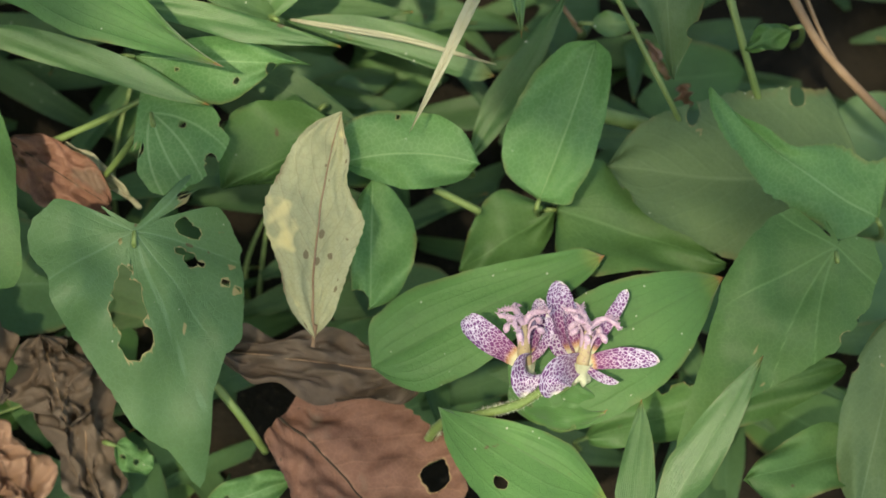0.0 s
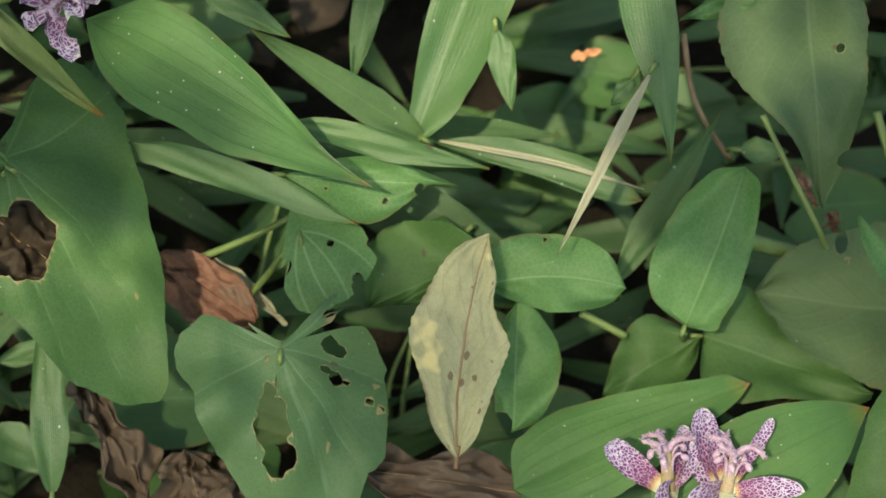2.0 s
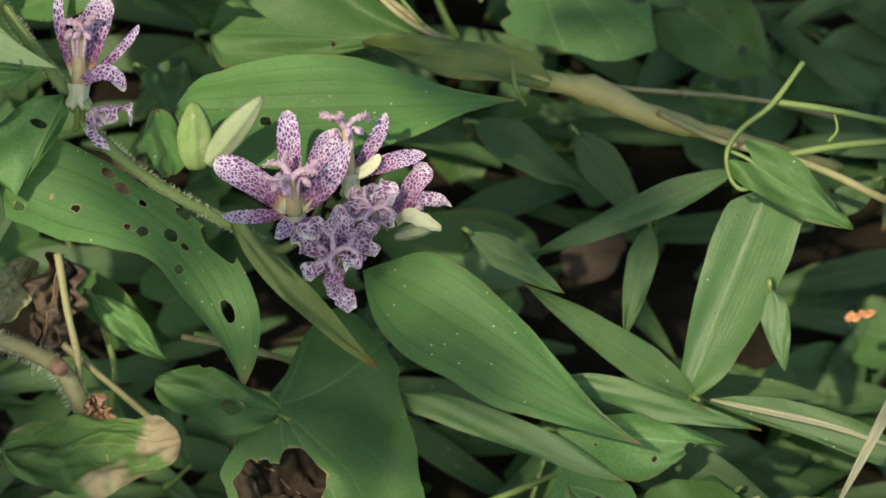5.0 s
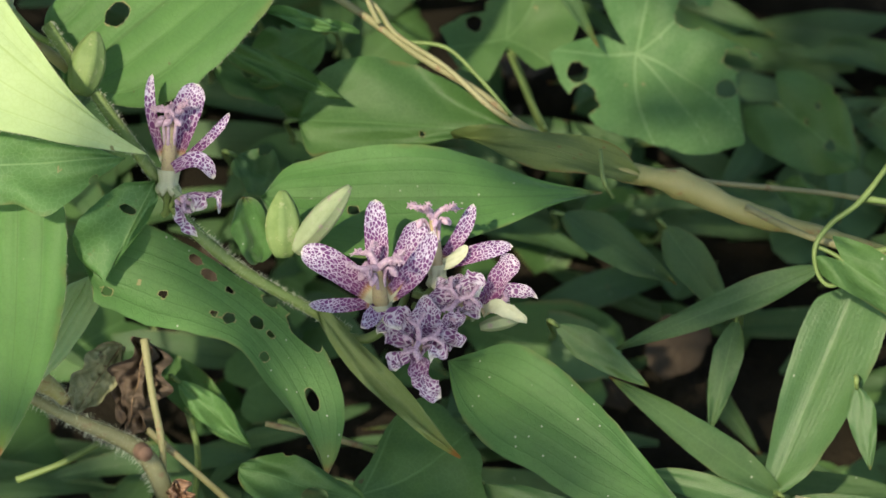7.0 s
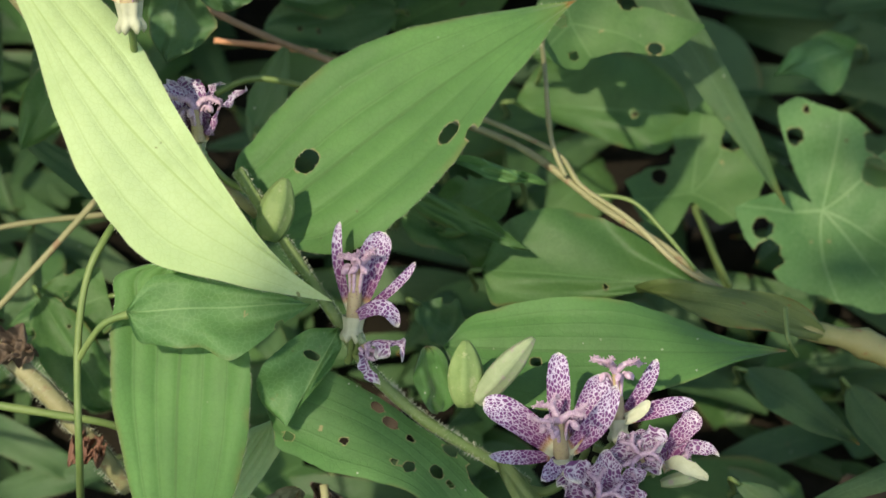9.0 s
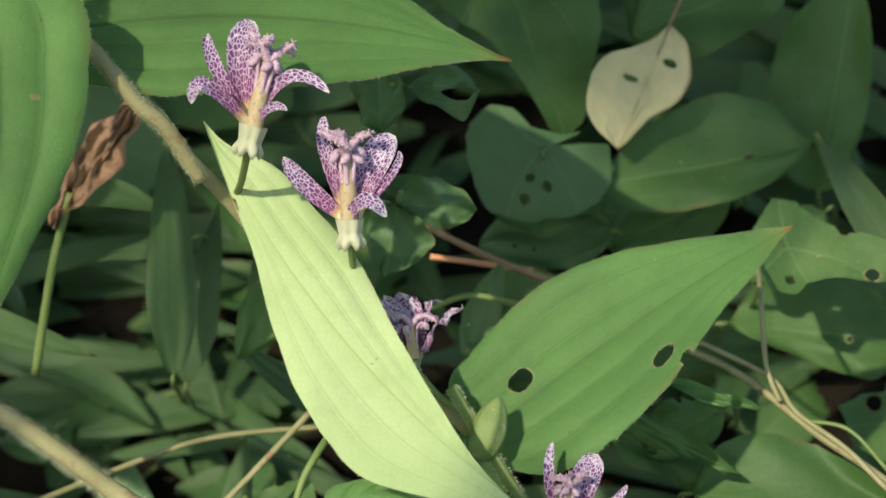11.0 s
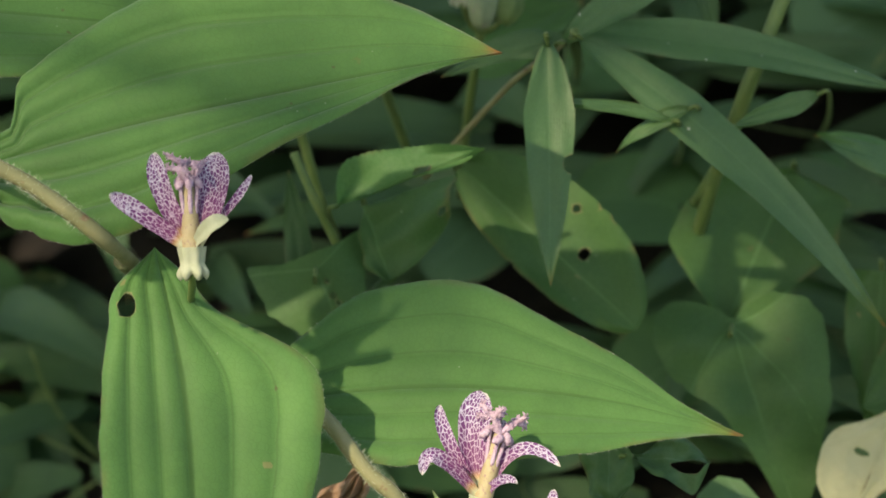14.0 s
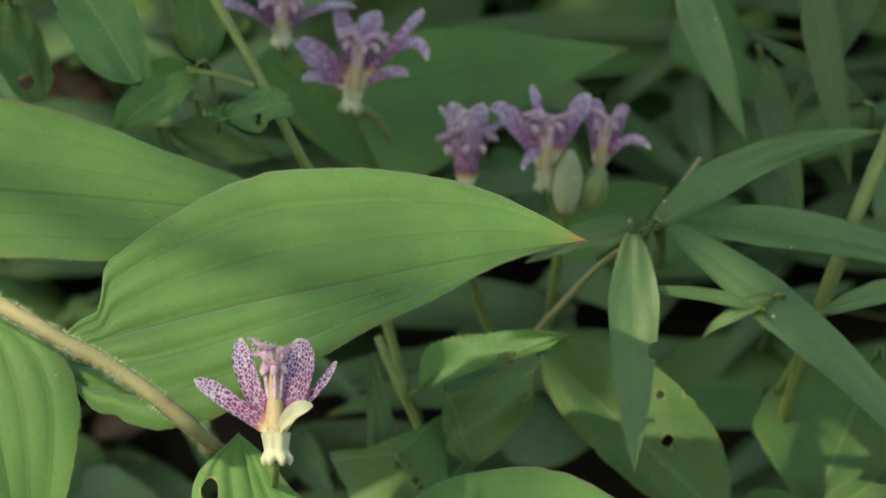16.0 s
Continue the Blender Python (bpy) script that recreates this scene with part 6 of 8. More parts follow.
leaf(weed_f, "narrow", (-0.0752, 0.7182, 0.2127), (-0.0400, 0.6932, 0.1897), (0.06, -0.63, 0.77), 0.0071, 0.0071, heart_green, seed=2.65, wave=0.0028)
leaf(weed_f, "oval", (0.0920, 0.5521, 0.0861), (0.1202, 0.5536, 0.0951), (-0.25, -0.45, 0.86), 0.0064, 0.0064, heart_light, seed=3.02, wave=0.0028, rows=64, cols=32, holes=((0.339, -1.02, 0.054, 0.28), (0.494, -1.02, 0.072, 0.39), (0.393, -1.02, 0.05, 0.23), (0.284, 0.25, 0.026, 0.14)))
leaf(weed_f, "oval", (0.0672, 0.5790, 0.0903), (0.0781, 0.5713, 0.0862), (0.04, -0.43, 0.90), 0.0057, 0.0057, heart_light, seed=3.39, wave=0.0028, rows=64, cols=32, holes=((0.27, 1.02, 0.166, 0.21), (0.748, 1.02, 0.115, 0.32), (0.528, 1.02, 0.135, 0.42), (0.275, -0.34, 0.076, 0.1), (0.589, -0.16, 0.067, 0.17)))
leaf(weed_f, "narrow", (-0.0622, 0.6960, 0.2161), (-0.0395, 0.6810, 0.2018), (0.03, -0.67, 0.75), 0.0047, 0.0047, heart_light, seed=3.76, wave=0.0028)

# leaves of the middle stretch
vine_e = plant("heart_leaf_vine", 0.145, 0.687, "small heart-shaped vine leaf on a tendril", "vine", "heart-leaved vines")
leaf(vine_e, "heart", (0.1454, 0.6866, 0.2701), (0.1737, 0.6667, 0.2584), (-0.09, -0.60, 0.80), 0.0083, 0.0080, heart_green, stalk=False, lobe=0.2, seed=4.13, wave=0.0028, rows=64, cols=32, holes=((0.801, 1.02, 0.04, 0.23), (0.824, 1.02, 0.052, 0.17)))
stem(vine_e, ((0.1459, 0.6871, 0.2693), (0.1432, 0.6895, 0.2702), (0.1387, 0.6921, 0.2711)), 0.0007, stem_green, name="petiole")
vine_f = plant("heart_leaf_vine", -0.020, 0.772, "shaded heart-shaped vine leaves", "vine", "heart-leaved vines")
leaf(vine_f, "heart", (-0.0240, 0.7665, 0.2695), (0.0478, 0.7620, 0.2669), (0.03, -0.59, 0.80), 0.0232, 0.0120, heart_green, seed=4.5, wave=0.0028, rows=72, cols=36, holes=((0.57, -0.4, 0.016, 0.15),), widths=((0.00, 0.0000, 0.0000), (0.06, 0.0125, 0.0120), (0.14, 0.0182, 0.0120), (0.26, 0.0225, 0.0100), (0.40, 0.0232, 0.0080), (0.55, 0.0210, 0.0063), (0.70, 0.0152, 0.0047), (0.83, 0.0090, 0.0027), (0.93, 0.0037, 0.0013)))
leaf(vine_f, "oval", (-0.0518, 0.7871, 0.2793), (-0.0179, 0.7776, 0.2683), (0.13, -0.52, 0.84), 0.0094, 0.0094, heart_green, seed=4.87, wave=0.0028, rows=72, cols=36, holes=((0.31, 0.22, 0.062, 0.29), (0.703, -1.02, 0.035, 0.3), (0.296, 1.02, 0.027, 0.15), (0.732, -1.02, 0.051, 0.15), (0.443, 0.07, 0.023, 0.09)))
vine_g = plant("heart_leaf_vine", 0.050, 0.865, "two-lobed vine leaf with a round hole", "vine", "heart-leaved vines")
lobed_leaf(vine_g, (0.0502, 0.8606, 0.2400), (1.00, 0.02, -0.00), (-0.01, 0.79, 0.66), ((81, 0.0324), (109, 0.0232), (127, 0.0125), (154, 0.0191), (174, 0.0249), (209, 0.022), (246, 0.0183), (262, 0.0042), (282, 0.0037), (308, 0.0162), (336, 0.0226), (13, 0.0286), (46, 0.0291)), (82, 40, 340, 190), heart_green, "two-lobed vine leaf with a round hole", ((0.0149, 0.0187, 0.0039), (-0.0118, 0.0056, 0.0029), (0.011, 0.011, 0.0008), (-0.0081, 0.0151, 0.0021)), 0.3, 2.0)
stem(vine_g, ((0.0503, 0.8615, 0.2394), (0.0550, 0.8581, 0.2275), (0.0637, 0.8639, 0.2007), (0.0795, 0.8911, 0.1520)), (0.0011, 0.0013, 0.0013, 0.0013), stem_green, name="petiole")
vine_h = plant("heart_leaf_vine", 0.096, 0.846, "large lobed vine leaf with eaten edges", "vine", "heart-leaved vines")
lobed_leaf(vine_h, (0.0959, 0.8413, 0.2458), (1.00, 0.02, -0.00), (-0.01, 0.79, 0.66), ((116, 0.039), (102, 0.0406), (61, 0.0335), (46, 0.0305), (33, 0.035), (18, 0.026), (2, 0.0345), (353, 0.0451), (342, 0.0356), (327, 0.0419), (313, 0.0522), (297, 0.0455), (278, 0.0362), (239, 0.0317), (200, 0.0305), (181, 0.0325), (160, 0.0183), (148, 0.0142), (137, 0.0045), (124, 0.0183)), (74, 28, 340, 314, 262, 182), heart_light, "large lobed vine leaf with eaten edges", ((-0.0098, 0.0254, 0.003), (0.0197, 0.0236, 0.0045), (0.0197, 0.0126, 0.0057), (0.0262, 0.0106, 0.0041), (0.0352, -0.0049, 0.0045), (0.0398, -0.0087, 0.0041), (0.0307, -0.0159, 0.0035), (-0.0201, -0.0179, 0.0057), (-0.0246, -0.0203, 0.0049), (-0.0217, -0.0073, 0.0037), (-0.0055, 0.0345, 0.0016), (0.0022, -0.0108, 0.0008), (-0.0041, -0.0114, 0.0006), (-0.0191, 0.0309, 0.0033)), 0.3, 5.0)
stem(vine_h, ((0.0962, 0.8438, 0.2442), (0.0935, 0.8659, 0.2200), (0.0918, 0.8960, 0.1760), (0.0927, 0.9318, 0.1225)), (0.0011, 0.0011, 0.0013, 0.0013), stem_green, name="petiole")
vine_i = plant("heart_leaf_vine", 0.152, 0.847, "shaded vine leaf with small holes", "vine", "heart-leaved vines")
leaf(vine_i, "heart", (0.1521, 0.8470, 0.2179), (0.1781, 0.8243, 0.2057), (-0.19, -0.63, 0.75), 0.0169, 0.0179, heart_green, lobe=0.3, seed=5.24, wave=0.0028, rows=72, cols=36, holes=((0.63, 0.02, 0.057, 0.16), (0.37, 0.5, 0.032, 0.07), (0.388, 1.02, 0.038, 0.09), (0.74, 1.02, 0.032, 0.08), (0.31, 0.08, 0.028, 0.05)))
leaf(vine_i, "oval", (0.1523, 0.8374, 0.1888), (0.1711, 0.8305, 0.1806), (0.09, -0.65, 0.75), 0.0078, 0.0078, heart_green, seed=5.61, wave=0.0028, rows=64, cols=32, holes=((0.828, -1.02, 0.101, 0.3), (0.281, -1.02, 0.114, 0.37), (0.367, 1.02, 0.111, 0.21)))
vine_j = plant("heart_leaf_vine", -0.127, 0.687, "sunlit heart-shaped leaf with a torn edge", "vine", "heart-leaved vines")
leaf(vine_j, "heart", (-0.1279, 0.6869, 0.3072), (-0.0730, 0.6906, 0.3087), (0.03, -0.72, 0.70), 0.0110, 0.0170, heart_light, stalk=False, bow=0.0030, seed=5.98, wave=0.0028, rows=72, cols=36, holes=((0.64, -0.15, 0.015, 0.06), (0.82, -0.9, 0.025, 0.19), (0.74, -1.1, 0.019, 0.1), (0.43, -1.1, 0.025, 0.08),), widths=((0.00, 0.0000, 0.0000), (0.06, 0.0050, 0.0090), (0.14, 0.0100, 0.0103), (0.26, 0.0110, 0.0115), (0.40, 0.0097, 0.0120), (0.55, 0.0077, 0.0170), (0.70, 0.0057, 0.0123), (0.83, 0.0035, 0.0067), (0.93, 0.0015, 0.0030)))
stem(vine_j, ((-0.1274, 0.6867, 0.3068), (-0.1360, 0.6869, 0.3026), (-0.1438, 0.6869, 0.2907), (-0.1451, 0.6857, 0.2873)), (0.0014, 0.0010, 0.0010, 0.0012), stem_green, name="petiole")
stem(vine_j, ((-0.1324, 0.7286, 0.3182), (-0.1367, 0.7110, 0.3193), (-0.1424, 0.7006, 0.3096), (-0.1449, 0.6881, 0.2909), (-0.1444, 0.6715, 0.2601), (-0.1594, 0.7237, 0.1680)), 0.0012, stem_green)
vine_n = plant("heart_leaf_vine", 0.005, 0.838, "ragged vine leaf chewed along its edge", "vine", "heart-leaved vines")
lobed_leaf(vine_n, (0.0048, 0.8468, 0.3183), (1.00, 0.06, -0.01), (-0.04, 0.77, 0.69), ((108, 0.0176), (80, 0.0157), (52, 0.0137), (25, 0.0176), (8, 0.0274), (353, 0.0458), (336, 0.0344), (325, 0.0192), (300, 0.0137), (279, 0.0172), (250, 0.0164), (221, 0.0155), (190, 0.0121), (158, 0.0133)), (108, 354, 300, 221), heart_green, "ragged vine leaf chewed along its edge", ((0.0196, 0.0072, 0.0033), (0.0231, 0.0065, 0.0023), (0.0282, -0.0108, 0.0025), (0.0006, -0.0114, 0.0018), (-0.0037, 0.0004, 0.0022), (0.0125, -0.0162, 0.0047), (0.0102, -0.0025, 0.0006), (0.0348, 0.002, 0.002)), 0.3, 8.0)
stem(vine_n, ((0.0048, 0.8485, 0.3173), (-0.0012, 0.8600, 0.3026), (-0.0070, 0.8864, 0.2705)), (0.0008, 0.0010, 0.0010), stem_green, name="petiole")
weed_g = plant("broadleaf_weed", -0.149, 0.761, "dark weed leaves in the shade", "weed", "weeds")
leaf(weed_g, "heart", (-0.1486, 0.7612, 0.2602), (-0.1824, 0.7538, 0.2528), (-0.02, -0.65, 0.76), 0.0118, 0.0118, heart_green, seed=6.35, wave=0.0028, rows=64, cols=32, holes=((0.297, -1.02, 0.059, 0.13), (0.292, 1.02, 0.06, 0.11), (0.391, -0.41, 0.029, 0.09), (0.646, 0.06, 0.018, 0.09)))
leaf(weed_g, "oval", (-0.1694, 0.7517, 0.2663), (-0.1461, 0.7326, 0.2347), (0.16, -0.79, 0.59), 0.0084, 0.0112, heart_green, seed=6.72, wave=0.0028, rows=64, cols=32, holes=((0.203, -1.02, 0.042, 0.2), (0.774, 1.02, 0.038, 0.11), (0.161, 1.02, 0.052, 0.17), (0.301, 0.38, 0.018, 0.09)))
leaf(weed_g, "narrow", (-0.1610, 0.7997, 0.3296), (-0.1778, 0.7834, 0.3034), (0.14, -0.88, 0.46), 0.0095, 0.0085, heart_green, seed=0.09, wave=0.0028)
leaf(weed_g, "heart", (-0.0152, 0.8823, 0.2651), (0.0499, 0.8830, 0.2594), (0.12, -0.70, 0.70), 0.0213, 0.0160, heart_green, seed=0.46, wave=0.0028, rows=64, cols=32, holes=((0.68, -0.1, 0.016, 0.1),), widths=((0.00, 0.0000, 0.0000), (0.06, 0.0080, 0.0023), (0.14, 0.0152, 0.0050), (0.26, 0.0180, 0.0080), (0.40, 0.0210, 0.0100), (0.55, 0.0213, 0.0120), (0.70, 0.0213, 0.0143), (0.83, 0.0158, 0.0160), (0.93, 0.0097, 0.0097)))
leaf(weed_g, "heart", (-0.0935, 0.8850, 0.3145), (-0.0608, 0.8848, 0.3106), (0.09, -0.58, 0.81), 0.0159, 0.0159, heart_green, lobe=0.2, seed=0.83, wave=0.0028, rows=64, cols=32, holes=((0.607, -1.02, 0.04, 0.19), (0.19, 1.02, 0.058, 0.08), (0.341, 0.2, 0.035, 0.05)))
leaf(weed_g, "oval", (-0.0154, 0.7895, 0.2883), (-0.0415, 0.7806, 0.2776), (-0.08, -0.65, 0.75), 0.0099, 0.0099, heart_green, seed=1.2, wave=0.0028, rows=72, cols=36, holes=((0.94, 0.12, 0.092, 0.66), (0.272, -1.02, 0.062, 0.22), (0.405, -1.02, 0.036, 0.24)))
leaf(weed_g, "oval", (-0.0438, 0.7495, 0.2671), (-0.0287, 0.7434, 0.2561), (0.31, -0.59, 0.75), 0.0080, 0.0080, heart_blue, seed=1.57, wave=0.0028, rows=64, cols=32, holes=((0.301, 1.02, 0.091, 0.31), (0.702, -1.02, 0.074, 0.16), (0.634, -1.02, 0.108, 0.13)))
leaf(weed_g, "narrow", (-0.0338, 0.7761, 0.3064), (-0.0031, 0.7735, 0.2990), (0.11, -0.69, 0.71), 0.0029, 0.0029, heart_light, seed=1.94, wave=0.0028)
leaf(weed_g, "narrow", (-0.0501, 0.7695, 0.2981), (-0.0082, 0.7615, 0.2813), (0.14, -0.72, 0.68), 0.0041, 0.0045, heart_green, seed=2.31, wave=0.0028)

# leaves behind the last flowers
vine_k = plant("heart_leaf_vine", -0.102, 0.921, "large plain heart-shaped leaf in the shade", "vine", "heart-leaved vines")
lobed_leaf(vine_k, (-0.1005, 0.9222, 0.3932), (0.984, 0.152, -0.097), (0.000, 0.538, 0.843), ((101, 0.0029), (128, 0.0071), (148, 0.015), (160, 0.0233), (175, 0.0279), (195, 0.0298), (217, 0.0297), (242, 0.0283), (265, 0.0312), (281, 0.0435), (287, 0.0571), (290, 0.0713), (301, 0.0671), (309, 0.0561), (326, 0.0445), (353, 0.0363), (10, 0.0331), (24, 0.0287), (44, 0.0191), (60, 0.0094), (70, 0.0032)), (290, 232, 327, 25), heart_green, "plain heart-shaped leaf with a deep notch", (), -0.2, 3.05, True)
leaf(vine_k, "heart", (-0.0839, 0.9877, 0.4297), (-0.1047, 0.9424, 0.3832), (0.23, -0.72, 0.66), 0.0260, 0.0328, heart_green, seed=3.05, wave=0.0028, rows=64, cols=32, widths=((0.00, 0.0000, 0.0000), (0.06, 0.0227, 0.0070), (0.14, 0.0235, 0.0160), (0.26, 0.0248, 0.0260), (0.40, 0.0260, 0.0302), (0.55, 0.0208, 0.0328), (0.70, 0.0145, 0.0312), (0.83, 0.0077, 0.0215), (0.93, 0.0025, 0.0112)))
leaf(vine_k, "heart", (-0.0491, 0.9615, 0.3997), (-0.0514, 0.9387, 0.3458), (0.17, -0.91, 0.38), 0.0126, 0.0126, heart_green, seed=3.42, wave=0.0028, rows=64, cols=32, holes=((0.752, -1.02, 0.046, 0.14), (0.388, 1.02, 0.023, 0.1), (0.287, -0.57, 0.011, 0.07), (0.231, 0.5, 0.021, 0.07)))
vine_l = plant("heart_leaf_vine", 0.011, 0.953, "broad shaded vine leaves", "vine", "heart-leaved vines")
leaf(vine_l, "oval", (0.0087, 0.9470, 0.3809), (-0.0534, 0.9199, 0.3630), (0.02, -0.76, 0.65), 0.0185, 0.0250, heart_green, seed=3.79, wave=0.0028, rows=64, cols=32, widths=((0.00, 0.0000, 0.0000), (0.06, 0.0030, 0.0063), (0.14, 0.0070, 0.0145), (0.26, 0.0130, 0.0203), (0.40, 0.0155, 0.0243), (0.55, 0.0178, 0.0250), (0.70, 0.0185, 0.0220), (0.83, 0.0165, 0.0152), (0.93, 0.0132, 0.0070)))
leaf(vine_l, "oval", (0.0145, 0.9033, 0.3294), (-0.0629, 0.8807, 0.3221), (-0.05, -0.57, 0.82), 0.0170, 0.0248, heart_green, seed=4.16, wave=0.0028, rows=72, cols=36, holes=((0.31, 0.0, 0.03, 0.07),), widths=((0.00, 0.0000, 0.0000), (0.06, 0.0033, 0.0077), (0.14, 0.0075, 0.0180), (0.26, 0.0143, 0.0215), (0.40, 0.0170, 0.0248), (0.55, 0.0165, 0.0243), (0.70, 0.0158, 0.0200), (0.83, 0.0150, 0.0140), (0.93, 0.0123, 0.0057)))
leaf(vine_l, "oval", (0.0167, 0.9264, 0.2981), (0.0264, 0.9534, 0.3692), (-0.12, -0.92, 0.37), 0.0252, 0.0126, heart_green, seed=4.53, wave=0.0028, rows=64, cols=32, holes=((0.667, -1.02, 0.019, 0.06), (0.392, 1.02, 0.027, 0.08), (0.841, -1.02, 0.024, 0.09), (0.502, 0.53, 0.016, 0.03)))
leaf(vine_l, "oval", (-0.0166, 0.9127, 0.3042), (-0.0593, 0.8969, 0.2873), (-0.07, -0.63, 0.77), 0.0135, 0.0146, heart_green, seed=4.9, wave=0.0028, rows=64, cols=32, holes=((0.513, -1.02, 0.05, 0.13), (0.324, 1.02, 0.028, 0.12), (0.748, -1.02, 0.036, 0.18)))
leaf(vine_l, "oval", (0.0227, 0.9248, 0.4167), (-0.0720, 0.9451, 0.4586), (0.23, -0.70, 0.68), 0.0283, 0.0168, heart_light, seed=5.27, wave=0.0028, rows=64, cols=32, holes=((0.71, -1.02, 0.054, 0.13), (0.175, -1.02, 0.054, 0.08), (0.798, -1.02, 0.028, 0.09)), widths=((0.00, 0.0000, 0.0000), (0.06, 0.0253, 0.0060), (0.14, 0.0280, 0.0125), (0.26, 0.0283, 0.0148), (0.40, 0.0198, 0.0168), (0.55, 0.0120, 0.0168), (0.70, 0.0027, 0.0140), (0.83, 0.0023, 0.0100), (0.93, 0.0010, 0.0053)))
leaf(vine_l, "oval", (0.1101, 0.9219, 0.3035), (0.0562, 0.9091, 0.2993), (-0.19, -0.63, 0.75), 0.0103, 0.0092, heart_light, seed=5.11, wave=0.0028, rows=64, cols=32, widths=((0.00, 0.0000, 0.0000), (0.06, 0.0023, 0.0025), (0.14, 0.0055, 0.0057), (0.26, 0.0103, 0.0090), (0.40, 0.0100, 0.0092), (0.55, 0.0090, 0.0090), (0.70, 0.0065, 0.0063), (0.83, 0.0037, 0.0037), (0.93, 0.0015, 0.0015)))
leaf(vine_l, "oval", (0.1123, 0.9160, 0.2706), (0.0810, 0.8956, 0.2701), (-0.19, -0.63, 0.75), 0.0140, 0.0100, heart_light, seed=5.81, wave=0.0028, rows=64, cols=32, widths=((0.00, 0.0000, 0.0000), (0.06, 0.0020, 0.0023), (0.14, 0.0047, 0.0053), (0.26, 0.0088, 0.0100), (0.40, 0.0138, 0.0100), (0.55, 0.0140, 0.0088), (0.70, 0.0083, 0.0070), (0.83, 0.0040, 0.0040), (0.93, 0.0018, 0.0018)))
vine_m = plant("heart_leaf_vine", -0.085, 0.872, "rounded notched leaf with holes", "vine", "heart-leaved vines")
lobed_leaf(vine_m, (-0.0815, 0.8748, 0.3399), (0.973, 0.177, -0.147), (0.000, 0.637, 0.771), ((127, 0.0089), (128, 0.0175), (143, 0.025), (163, 0.028), (188, 0.0277), (214, 0.0282), (233, 0.0295), (258, 0.0274), (293, 0.0262), (318, 0.0271), (343, 0.0267), (11, 0.0239), (27, 0.0177), (37, 0.0085), (16, 0.0021)), (156, 224, 314, 13), heart_blue, "rounded notched leaf with holes", ((-0.0045, -0.0112, 0.0018), (0.0017, -0.0137, 0.002), (-0.0061, -0.0188, 0.002)), -0.2, 1.48, True)
leaf(vine_m, "wide", (-0.0589, 0.8910, 0.2978), (-0.1068, 0.8818, 0.2950), (0.09, -0.67, 0.73), 0.0130, 0.0134, heart_blue, teeth=0.08, seed=6.01, wave=0.0028, rows=90, cols=32, holes=((0.744, -1.02, 0.023, 0.18), (0.351, -1.02, 0.045, 0.08), (0.339, -1.02, 0.022, 0.21), (0.598, 0.3, 0.014, 0.09), (0.731, 0.22, 0.023, 0.07)))
leaf(vine_m, "oval", (0.0176, 0.8784, 0.3151), (-0.0083, 0.8636, 0.2948), (-0.07, -0.76, 0.65), 0.0102, 0.0122, heart_green, teeth=0.06, seed=6.38, wave=0.0028, rows=90, cols=36, holes=((0.34, -0.38, 0.066, 0.21), (0.805, 1.02, 0.057, 0.2), (0.195, -1.02, 0.059, 0.17), (0.819, 1.02, 0.052, 0.18), (0.218, 0.33, 0.03, 0.09), (0.486, -0.32, 0.025, 0.07)))
weed_h = plant("broadleaf_weed", -0.124, 0.801, "dark rounded leaves, one torn", "weed", "weeds")
leaf(weed_h, "oval", (-0.1281, 0.8003, 0.4080), (-0.1259, 0.7900, 0.3876), (-0.15, -0.83, 0.54), 0.0083, 0.0090, heart_blue, seed=6.75, wave=0.0028, rows=64, cols=32, widths=((0.00, 0.0000, 0.0000), (0.06, 0.0020, 0.0040), (0.14, 0.0045, 0.0090), (0.26, 0.0083, 0.0088), (0.40, 0.0083, 0.0085), (0.55, 0.0080, 0.0083), (0.70, 0.0073, 0.0073), (0.83, 0.0057, 0.0065), (0.93, 0.0033, 0.0033)))
leaf(weed_h, "oval", (-0.1205, 0.8025, 0.3991), (-0.0958, 0.8053, 0.3967), (0.19, -0.69, 0.70), 0.0075, 0.0103, heart_blue, seed=0.12, wave=0.0028, rows=72, cols=36, holes=((0.74, -0.25, 0.233, 0.23),), widths=((0.00, 0.0000, 0.0000), (0.06, 0.0010, 0.0013), (0.14, 0.0023, 0.0027), (0.26, 0.0043, 0.0053), (0.40, 0.0063, 0.0070), (0.55, 0.0070, 0.0088), (0.70, 0.0075, 0.0100), (0.83, 0.0055, 0.0103), (0.93, 0.0025, 0.0053)))
leaf(weed_h, "oval", (-0.1243, 0.7891, 0.3628), (-0.0964, 0.7917, 0.3596), (0.12, -0.78, 0.62), 0.0097, 0.0067, heart_blue, seed=0.49, wave=0.0028, rows=64, cols=32, widths=((0.00, 0.0000, 0.0000), (0.06, 0.0023, 0.0010), (0.14, 0.0050, 0.0020), (0.26, 0.0085, 0.0040), (0.40, 0.0090, 0.0055), (0.55, 0.0097, 0.0065), (0.70, 0.0077, 0.0067), (0.83, 0.0063, 0.0053), (0.93, 0.0030, 0.0035)))
